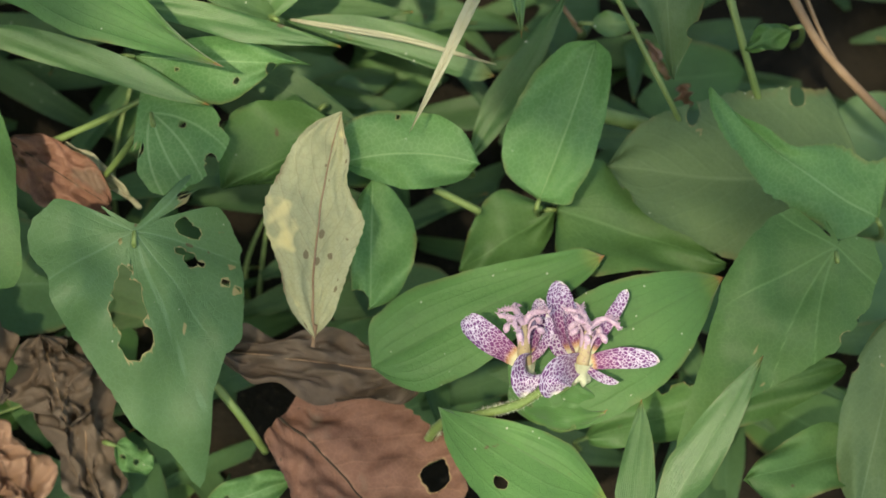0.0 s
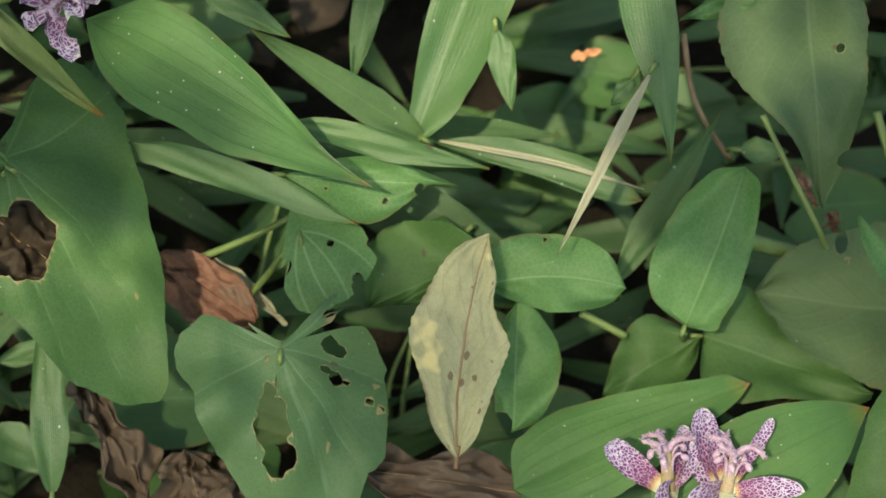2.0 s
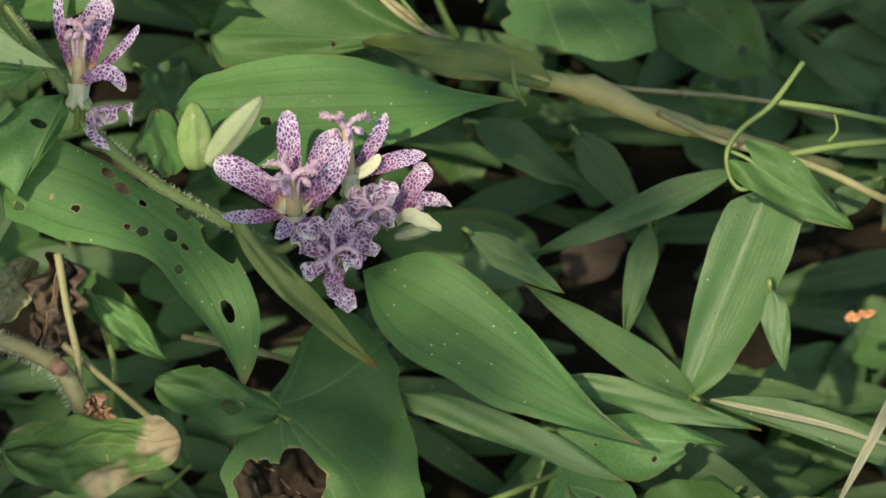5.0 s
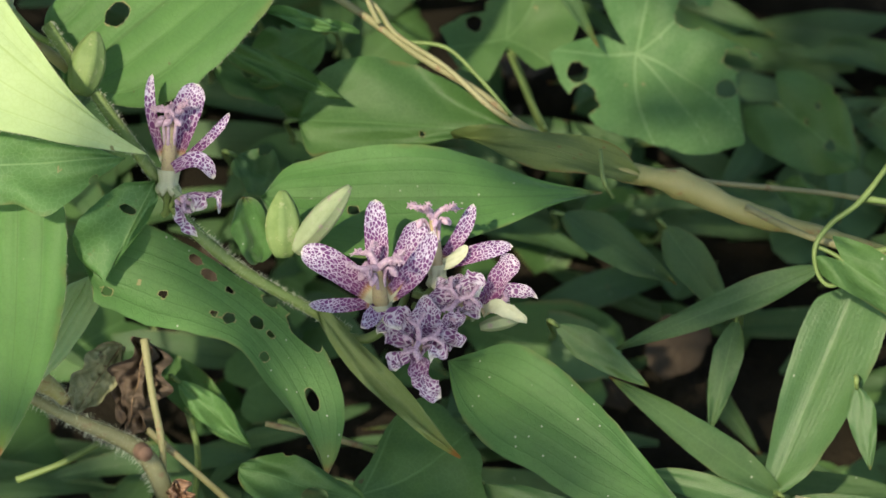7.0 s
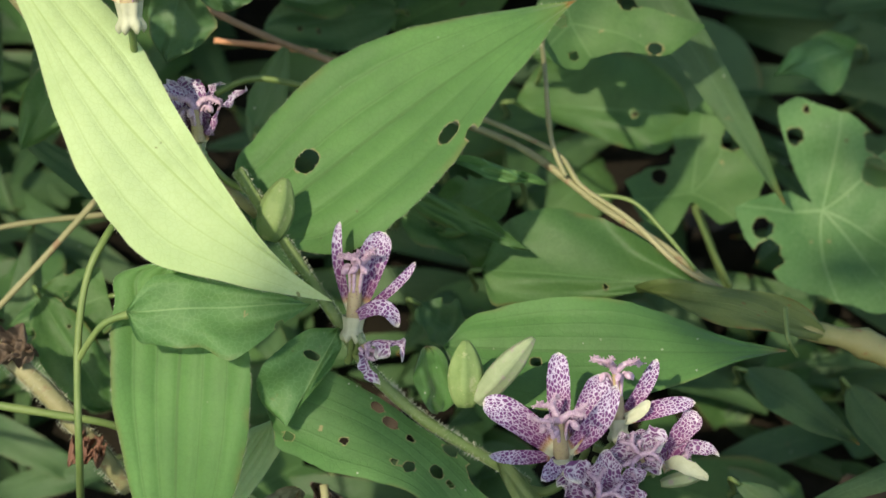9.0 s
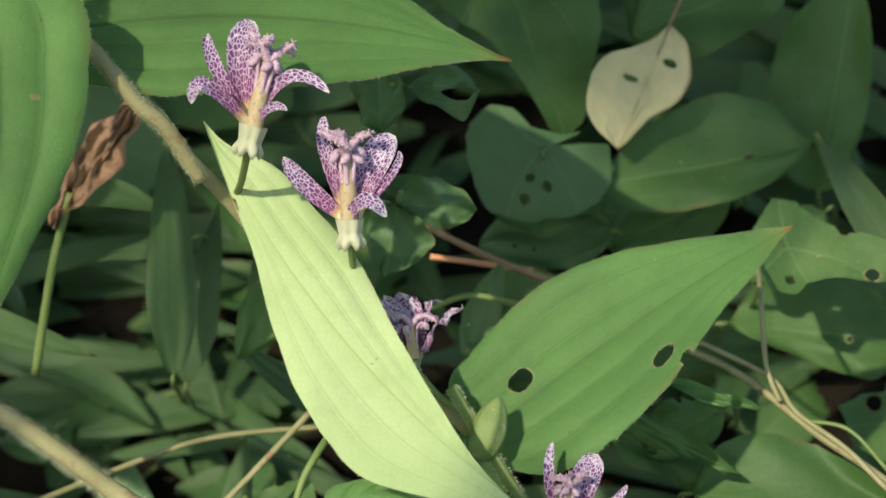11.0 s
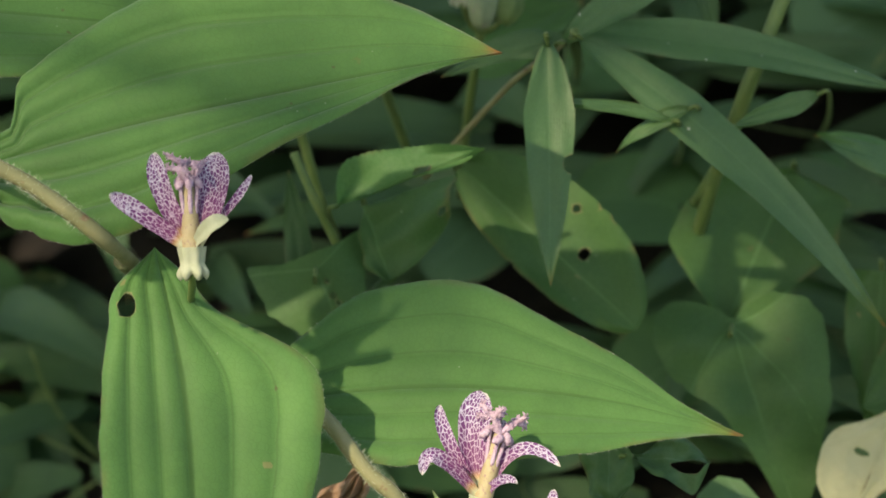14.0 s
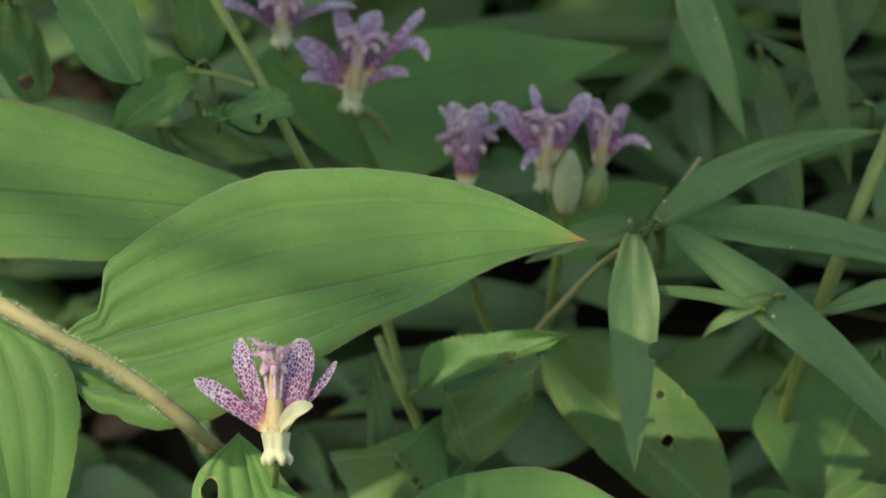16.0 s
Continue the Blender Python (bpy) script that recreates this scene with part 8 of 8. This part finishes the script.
leaf(grass_f, "blade", (-0.1024, 0.8141, 0.2948), (-0.0919, 0.8290, 0.3202), (-0.12, -0.83, 0.54), 0.0071, 0.0071, grass_green, name="blade", seed=4.65, wave=0.0008, fold=6)
leaf(grass_f, "blade", (-0.1040, 0.8177, 0.2863), (-0.0930, 0.8356, 0.3123), (-0.02, -0.82, 0.57), 0.0071, 0.0071, grass_green, name="blade", seed=5.02, wave=0.0008, fold=6)
leaf(grass_f, "blade", (-0.1686, 0.8427, 0.3271), (-0.1826, 0.8179, 0.2837), (-0.08, -0.85, 0.51), 0.0082, 0.0082, grass_dark, name="blade", seed=5.39, wave=0.0008, fold=6)
leaf(grass_f, "blade", (-0.2458, 0.8779, 0.4103), (-0.2543, 0.8960, 0.4588), (0.31, -0.87, 0.38), 0.0060, 0.0060, grass_dark, name="blade", seed=5.76, wave=0.0008, fold=6)
leaf(grass_f, "blade", (-0.2293, 0.8875, 0.3979), (-0.2201, 0.8986, 0.4199), (-0.03, -0.89, 0.46), 0.0063, 0.0063, grass_dark, name="blade", seed=6.13, wave=0.0008, fold=6)
leaf(grass_f, "blade", (-0.1320, 0.8178, 0.3554), (-0.1018, 0.8179, 0.3459), (0.26, -0.52, 0.81), 0.0052, 0.0052, grass_dark, name="blade", seed=6.5, wave=0.0008, fold=6)

# twining stems
twine_a = plant("twining_vine", 0.045, 0.758, "brown twining vine with tendrils", "vine", "twining vines")
stem(twine_a, ((-0.0467, 0.8107, 0.3057), (-0.0173, 0.7926, 0.3044), (-0.0024, 0.7828, 0.3005), (0.0150, 0.7703, 0.2930), (0.0362, 0.7618, 0.2828), (0.0508, 0.7547, 0.2741), (0.0711, 0.7486, 0.2669), (0.1086, 0.7466, 0.2576), (0.1558, 0.7546, 0.2454), (0.2006, 0.8056, 0.1987)), (0.0013, 0.0013, 0.0013, 0.0013, 0.0013, 0.0011, 0.0011, 0.0009, 0.0009, 0.0009), stem_tan)
stem(twine_a, ((-0.0253, 0.8014, 0.3074), (-0.0005, 0.7856, 0.3042), (0.0086, 0.7743, 0.2981), (0.0250, 0.7638, 0.2916), (0.0414, 0.7536, 0.2805), (0.0608, 0.7489, 0.2702)), 0.0009, stem_tan)
stem(twine_a, ((0.0123, 0.7726, 0.2959), (0.0251, 0.7686, 0.2962), (0.0360, 0.7613, 0.2887), (0.0461, 0.7546, 0.2787)), 0.0007, stem_green, name="tendril")
stem(twine_a, ((-0.0057, 0.8445, 0.3160), (-0.0039, 0.8019, 0.3240), (-0.0016, 0.7860, 0.3087), (0.0033, 0.7754, 0.3012)), (0.0009, 0.0009, 0.0009, 0.0008), stem_tan, name="tendril")
stem(twine_a, ((0.0506, 0.8660, 0.2331), (0.0557, 0.8147, 0.2456), (0.0583, 0.7673, 0.2645)), 0.0010, stem_green)
rolled = plant("dying_lily_stem", 0.101, 0.742, "thick yellow dying stem with brown spots", "stem")
leaf(rolled, "narrow", (0.0852, 0.7245, 0.2756), (0.0263, 0.7422, 0.2797), (-0.07, -0.46, 0.89), 0.0069, 0.0081, leaf_spotted, "yellow-green leaf with rusty spots", stalk=False, bow=0.0040, seed=6.87, wave=0.0028)
stem(rolled, ((0.0590, 0.7374, 0.2749), (0.0739, 0.7297, 0.2753), (0.0982, 0.7260, 0.2715), (0.1165, 0.7222, 0.2639), (0.1350, 0.7208, 0.2579), (0.1531, 0.7255, 0.2484), (0.1942, 0.7709, 0.2024)), (0.0007, 0.0029, 0.0046, 0.0040, 0.0029, 0.0024, 0.0022), stem_gold, label="yellow rolled leaf sheath with brown spots", wob=0.3)
stem(rolled, ((0.0728, 0.7267, 0.2845), (0.0735, 0.7183, 0.2785), (0.0769, 0.7190, 0.2713)), 0.0007, stem_green, name="tendril")
twine_b = plant("twining_vine", 0.170, 0.710, "thin green twining vine with curling tendrils", "vine", "twining vines")
stem(twine_b, ((0.1531, 0.7026, 0.2820), (0.1714, 0.6993, 0.2805), (0.1935, 0.6986, 0.2749), (0.2212, 0.6974, 0.2693)), 0.0011, stem_green)
stem(twine_b, ((0.1462, 0.6985, 0.2611), (0.1614, 0.6956, 0.2672), (0.1774, 0.6959, 0.2697), (0.1986, 0.6949, 0.2713), (0.2309, 0.7041, 0.2629)), 0.0012, stem_green)
stem(twine_b, ((0.1197, 0.7195, 0.2665), (0.1376, 0.7040, 0.2662), (0.1578, 0.6947, 0.2658), (0.1718, 0.6900, 0.2622), (0.1894, 0.6873, 0.2535), (0.2188, 0.7031, 0.2296)), (0.0011, 0.0011, 0.0013, 0.0013, 0.0013, 0.0011), stem_tan)
stem(twine_b, ((0.1623, 0.7099, 0.2916), (0.1516, 0.6997, 0.2831), (0.1426, 0.6959, 0.2775), (0.1375, 0.6917, 0.2720), (0.1379, 0.6873, 0.2654), (0.1413, 0.6842, 0.2622), (0.1457, 0.6849, 0.2637), (0.1459, 0.6868, 0.2689)), (0.0009, 0.0009, 0.0009, 0.0009, 0.0007, 0.0007, 0.0007, 0.0007), stem_green, name="tendril")
stem(twine_b, ((0.1718, 0.7004, 0.2787), (0.1723, 0.6960, 0.2753), (0.1697, 0.6947, 0.2720)), 0.0005, stem_green, name="tendril")
stalks_a = plant("weed_stalk", 0.250, 0.640, "thin upright green and brown weed stalks", "stalk")
stem(stalks_a, ((0.2353, 0.6464, 0.2111), (0.2438, 0.6350, 0.1961), (0.2549, 0.6252, 0.1762), (0.2750, 0.6404, 0.1333)), 0.0009, stem_green)
stem(stalks_a, ((0.2738, 0.6476, 0.2088), (0.2789, 0.6355, 0.1921), (0.2873, 0.6306, 0.1691)), 0.0013, stem_green)
stem(stalks_a, ((0.2959, 0.6509, 0.2039), (0.3049, 0.6340, 0.1908), (0.3178, 0.6190, 0.1805), (0.3366, 0.6203, 0.1590)), 0.0015, stalk_brown)
stem(stalks_a, ((0.3028, 0.6520, 0.1998), (0.3115, 0.6323, 0.1841), (0.3333, 0.6245, 0.1620)), 0.0007, stalk_brown)
stem(stalks_a, ((0.2220, 0.6991, 0.2023), (0.2243, 0.6828, 0.1863), (0.2368, 0.6750, 0.1667)), 0.0009, stalk_brown)
stem(stalks_a, ((0.0567, 0.6542, 0.1565), (0.0712, 0.6522, 0.1656), (0.0866, 0.6511, 0.1756)), (0.0013, 0.0011, 0.0009), stem_green)
stem(stalks_a, ((0.0856, 0.6365, 0.1827), (0.0765, 0.6358, 0.1657), (0.0687, 0.6409, 0.1476)), (0.0009, 0.0011, 0.0011), stem_green)
stem(stalks_a, ((0.1748, 0.6149, 0.1591), (0.1893, 0.6101, 0.1517)), 0.0013, stem_green)
stem(stalks_a, ((0.0982, 0.5742, 0.1219), (0.1051, 0.5655, 0.1158), (0.1137, 0.5649, 0.0968)), 0.0014, stem_green)
stem(stalks_a, ((0.2315, 0.6326, 0.1698), (0.2509, 0.6325, 0.1611)), 0.0026, stem_green)
stalks_b = plant("weed_stalk", -0.101, 0.690, "hairy tan stalks low in the shade", "stalk")
stem(stalks_b, ((-0.3423, 0.8705, 0.2475), (-0.2607, 0.7863, 0.2745), (-0.2082, 0.7307, 0.2844), (-0.1840, 0.7167, 0.2785), (-0.1651, 0.7071, 0.2673), (-0.1465, 0.6959, 0.2518), (-0.1352, 0.6955, 0.2318)), (0.0030, 0.0032, 0.0034, 0.0034, 0.0032, 0.0030, 0.0028), stem_tan, hair=0.002)
stem(stalks_b, ((-0.2712, 0.7591, 0.2343), (-0.1992, 0.6988, 0.2713), (-0.1767, 0.6923, 0.2681), (-0.1555, 0.6915, 0.2644), (-0.1369, 0.6945, 0.2578), (-0.1206, 0.7103, 0.2344)), 0.0013, stem_green)
stem(stalks_b, ((-0.1497, 0.7621, 0.2981), (-0.1686, 0.7445, 0.2826), (-0.1883, 0.7316, 0.2653), (-0.2134, 0.7303, 0.2388)), 0.0011, stem_tan)
stem(stalks_b, ((-0.2852, 0.8134, 0.2091), (-0.2071, 0.7575, 0.2794), (-0.1811, 0.7638, 0.2860), (-0.1484, 0.7721, 0.2859)), 0.0010, stem_tan)
stem(stalks_b, ((-0.1299, 0.6976, 0.2247), (-0.1101, 0.6804, 0.2260), (-0.0940, 0.6734, 0.2208), (-0.0726, 0.6651, 0.2141), (-0.0642, 0.6574, 0.1995), (-0.0584, 0.6584, 0.1763)), (0.0018, 0.0018, 0.0020, 0.0029, 0.0030, 0.0029), stem_tan, hair=0.0022)
stem(stalks_b, ((-0.1115, 0.6816, 0.2308), (-0.1024, 0.6787, 0.2308), (-0.0957, 0.6744, 0.2270)), (0.0025, 0.0032, 0.0018), stem_gold, name="stub", label="cut hairy yellow stub", hair=0.002)
stem(stalks_b, ((-0.0723, 0.6623, 0.2171), (-0.0705, 0.6585, 0.2188)), (0.0028, 0.0023), leaf_pink, name="bud_scar")
stem(stalks_b, ((-0.1155, 0.6816, 0.1879), (-0.1008, 0.6846, 0.1923), (-0.0894, 0.6919, 0.1941)), 0.0011, stem_green)
stem(stalks_b, ((-0.0611, 0.7022, 0.2006), (-0.0576, 0.6931, 0.1888), (-0.0594, 0.6916, 0.1702)), 0.0011, stem_green)
stem(stalks_b, ((-0.0716, 0.6888, 0.2403), (-0.0690, 0.6765, 0.2275), (-0.0660, 0.6656, 0.2135), (-0.0682, 0.6653, 0.1849)), (0.0014, 0.0012, 0.0012, 0.0014), stem_tan)
stem(stalks_b, ((-0.0715, 0.6754, 0.2144), (-0.0573, 0.6674, 0.2046), (-0.0438, 0.6668, 0.1879)), (0.0013, 0.0011, 0.0011), stem_tan)
stem(stalks_b, ((-0.0344, 0.6830, 0.2095), (-0.0182, 0.6804, 0.2068), (0.0034, 0.6802, 0.1993)), 0.0009, stem_tan)
stem(stalks_b, ((-0.0307, 0.6932, 0.2016), (-0.0125, 0.6849, 0.2020), (0.0036, 0.6762, 0.2016)), 0.0009, stem_green)
stem(stalks_b, ((-0.2314, 0.7929, 0.3607), (-0.2383, 0.7842, 0.3351), (-0.2468, 0.7802, 0.2972)), 0.0015, stem_green)
stem(stalks_b, ((-0.1138, 0.8005, 0.3161), (-0.1008, 0.8045, 0.3198), (-0.0820, 0.8055, 0.3157)), 0.0011, stem_green)
stem(stalks_b, ((-0.1255, 0.8224, 0.3402), (-0.0986, 0.8201, 0.3272), (-0.0763, 0.8277, 0.3128)), 0.0012, stalk_brown)
stem(stalks_b, ((-0.1168, 0.8258, 0.3220), (-0.0830, 0.8372, 0.3113)), 0.0010, twig_orange)
stem(stalks_b, ((-0.2473, 0.8805, 0.4710), (-0.2391, 0.8754, 0.4543), (-0.2334, 0.8801, 0.4357)), 0.0016, stem_green)

# fallen leaves
fallen("fallen_leaf", "pale olive fallen leaf with dark spots, caught upright", "fallen leaf", "wide", (0.1270, 0.5641, 0.1512), (0.1409, 0.6084, 0.2033), (-0.01, -0.76, 0.65), 0.0175, 0.0123, leaf_olive, stalk=0.003, bow=0.0030, teeth=0.04, crumple=0.0025, seed=0.24, rows=90, cols=30, arch=0.0035, widths=((0.00, 0.0000, 0.0000), (0.06, 0.0030, 0.0035), (0.14, 0.0065, 0.0065), (0.26, 0.0097, 0.0097), (0.40, 0.0138, 0.0123), (0.55, 0.0175, 0.0123), (0.70, 0.0152, 0.0075), (0.83, 0.0115, 0.0063), (0.93, 0.0067, 0.0025)))
fallen("fallen_leaf", "russet brown fallen leaf with a hole", "fallen leaf", "wide", (0.1185, 0.5688, 0.1088), (0.1517, 0.5202, 0.0929), (-0.05, -0.36, 0.93), 0.0328, 0.0187, leaf_russet, crumple=0.005, teeth=0.03, seed=0.61, rows=90, cols=30, arch=0.0025, holes=((0.76, 0.7, 0.072, 0.13),), widths=((0.00, 0.0155, 0.0080), (0.06, 0.0155, 0.0100), (0.14, 0.0155, 0.0118), (0.26, 0.0227, 0.0140), (0.40, 0.0302, 0.0187), (0.55, 0.0325, 0.0187), (0.70, 0.0328, 0.0175), (0.83, 0.0295, 0.0128), (0.93, 0.0248, 0.0055)))
fallen("fallen_leaf", "dark grey-brown crumpled dead leaf", "fallen leaf", "wide", (0.1649, 0.5665, 0.1245), (0.1001, 0.5818, 0.1294), (-0.08, -0.59, 0.80), 0.0126, 0.0099, leaf_umber, crumple=0.009, seed=0.98, rows=60, cols=30)
fallen("fallen_leaf", "rusty brown dead leaf among stems", "fallen leaf", "oval", (0.0422, 0.6535, 0.1589), (0.0719, 0.6284, 0.1508), (-0.25, -0.55, 0.80), 0.0091, 0.0112, leaf_russet, crumple=0.005, seed=1.35, rows=60, cols=30)
fallen("fallen_leaf", "pale tan dry leaf sheath", "fallen leaf", "blade", (0.0603, 0.6542, 0.1548), (0.0823, 0.6330, 0.1440), (0.03, -0.42, 0.90), 0.0031, 0.0035, grass_dry, crumple=0.003, seed=1.72, rows=60, cols=30)
fallen("fallen_leaf", "curled brown dead leaf hanging downward", "fallen leaf", "wide", (0.0539, 0.6142, 0.1052), (0.0600, 0.5656, 0.0761), (0.09, -0.50, 0.86), 0.0130, 0.0115, leaf_umber, crumple=0.012, seed=2.09, rows=60, cols=30)
fallen("fallen_leaf", "shrivelled dark brown dead leaf", "fallen leaf", "wide", (0.0130, 0.6361, 0.1305), (0.0350, 0.5925, 0.1055), (0.07, -0.47, 0.88), 0.0093, 0.0093, leaf_umber, crumple=0.013, seed=2.46, rows=60, cols=30)
fallen("fallen_leaf", "curled dead leaf in dim light", "fallen leaf", "wide", (0.0472, 0.6069, 0.1153), (0.0523, 0.5822, 0.0987), (-0.08, -0.57, 0.82), 0.0109, 0.0109, leaf_umber, crumple=0.012, seed=2.83, rows=60, cols=30)
fallen("fallen_leaf", "brown withered leaf behind a hole", "fallen leaf", "oval", (-0.0183, 0.6483, 0.1943), (0.0109, 0.6305, 0.1805), (0.04, -0.57, 0.82), 0.0134, 0.0134, leaf_shade_brown, crumple=0.01, seed=3.2, rows=60, cols=30)
fallen("fallen_leaf", "shrivelled grey dead leaf", "fallen leaf", "wide", (-0.0713, 0.6942, 0.2359), (-0.0778, 0.6734, 0.2116), (-0.04, -0.75, 0.66), 0.0086, 0.0081, leaf_umber, crumple=0.013, seed=3.57, rows=60, cols=30)
fallen("fallen_leaf", "browning yellow-green dead leaf", "fallen leaf", "oval", (-0.0796, 0.6949, 0.2331), (-0.0937, 0.6792, 0.2186), (0.11, -0.73, 0.68), 0.0054, 0.0075, leaf_olive, crumple=0.004, seed=3.94, rows=60, cols=30)
fallen("fallen_leaf", "pink-brown dry scrap of leaf", "fallen leaf", "oval", (-0.0620, 0.6579, 0.2085), (-0.0586, 0.6504, 0.1987), (0.07, -0.78, 0.63), 0.0039, 0.0039, leaf_pink, crumple=0.006, seed=4.31, rows=60, cols=30)
fallen("fallen_leaf", "dry brown curled leaf on the stalk", "fallen leaf", "wide", (-0.1829, 0.7112, 0.2792), (-0.1624, 0.7063, 0.2768), (-0.06, -0.63, 0.78), 0.0058, 0.0081, leaf_umber, crumple=0.01, seed=4.68, rows=60, cols=30)
fallen("fallen_leaf", "rusty dry leaf scrap", "fallen leaf", "oval", (-0.1507, 0.6899, 0.2541), (-0.1400, 0.6886, 0.2510), (0.21, -0.43, 0.88), 0.0055, 0.0055, leaf_russet, crumple=0.008, seed=5.05, rows=60, cols=30)
fallen("fallen_leaf", "pinkish dry leaf among the stems", "fallen leaf", "narrow", (-0.2119, 0.8090, 0.3857), (-0.2371, 0.7869, 0.3509), (0.18, -0.88, 0.43), 0.0067, 0.0075, leaf_pink, crumple=0.008, seed=5.42, rows=60, cols=30)
fallen("fallen_leaf", "cream yellow fallen leaf with dark spots", "fallen leaf", "wide", (-0.0391, 0.9070, 0.3738), (-0.0558, 0.8775, 0.3384), (0.15, -0.81, 0.56), 0.0145, 0.0192, leaf_cream, stalk=0.017, crumple=0.0015, seed=5.79, rows=60, cols=30, holes=((0.27, 0.4, 0.033, 0.19), (0.48, -0.3, 0.025, 0.16),), widths=((0.00, 0.0000, 0.0000), (0.06, 0.0070, 0.0018), (0.14, 0.0103, 0.0040), (0.26, 0.0130, 0.0088), (0.40, 0.0145, 0.0168), (0.55, 0.0123, 0.0192), (0.70, 0.0065, 0.0170), (0.83, 0.0037, 0.0155), (0.93, 0.0018, 0.0100)))
fallen("fallen_leaf", "dry brown leaf scraps low in the shade", "fallen leaf", "oval", (0.0241, 0.5984, 0.0827), (0.0398, 0.5760, 0.0664), (0.17, -0.50, 0.85), 0.0095, 0.0095, leaf_pink, crumple=0.012, seed=6.16, rows=60, cols=30)
fallen("twig", "short orange broken twig", "twig", "blade", (0.1885, 0.7139, 0.1814), (0.1986, 0.7145, 0.1842), (-0.15, -0.69, 0.70), 0.0019, 0.0019, twig_orange, crumple=0.002, seed=6.53, rows=60, cols=30)
fallen("twig", "short pink broken twig in the shade", "twig", "blade", (0.2610, 0.6748, 0.1611), (0.2673, 0.6635, 0.1524), (-0.29, -0.68, 0.67), 0.0023, 0.0023, leaf_pink, crumple=0.004, seed=6.9, rows=60, cols=30)
fallen("fallen_leaf", "pink-brown scrap of bark", "bark", "blade", (0.2709, 0.6613, 0.1514), (0.2731, 0.6552, 0.1463), (-0.15, -0.66, 0.74), 0.0027, 0.0027, leaf_pink, crumple=0.004, seed=0.27, rows=60, cols=30)
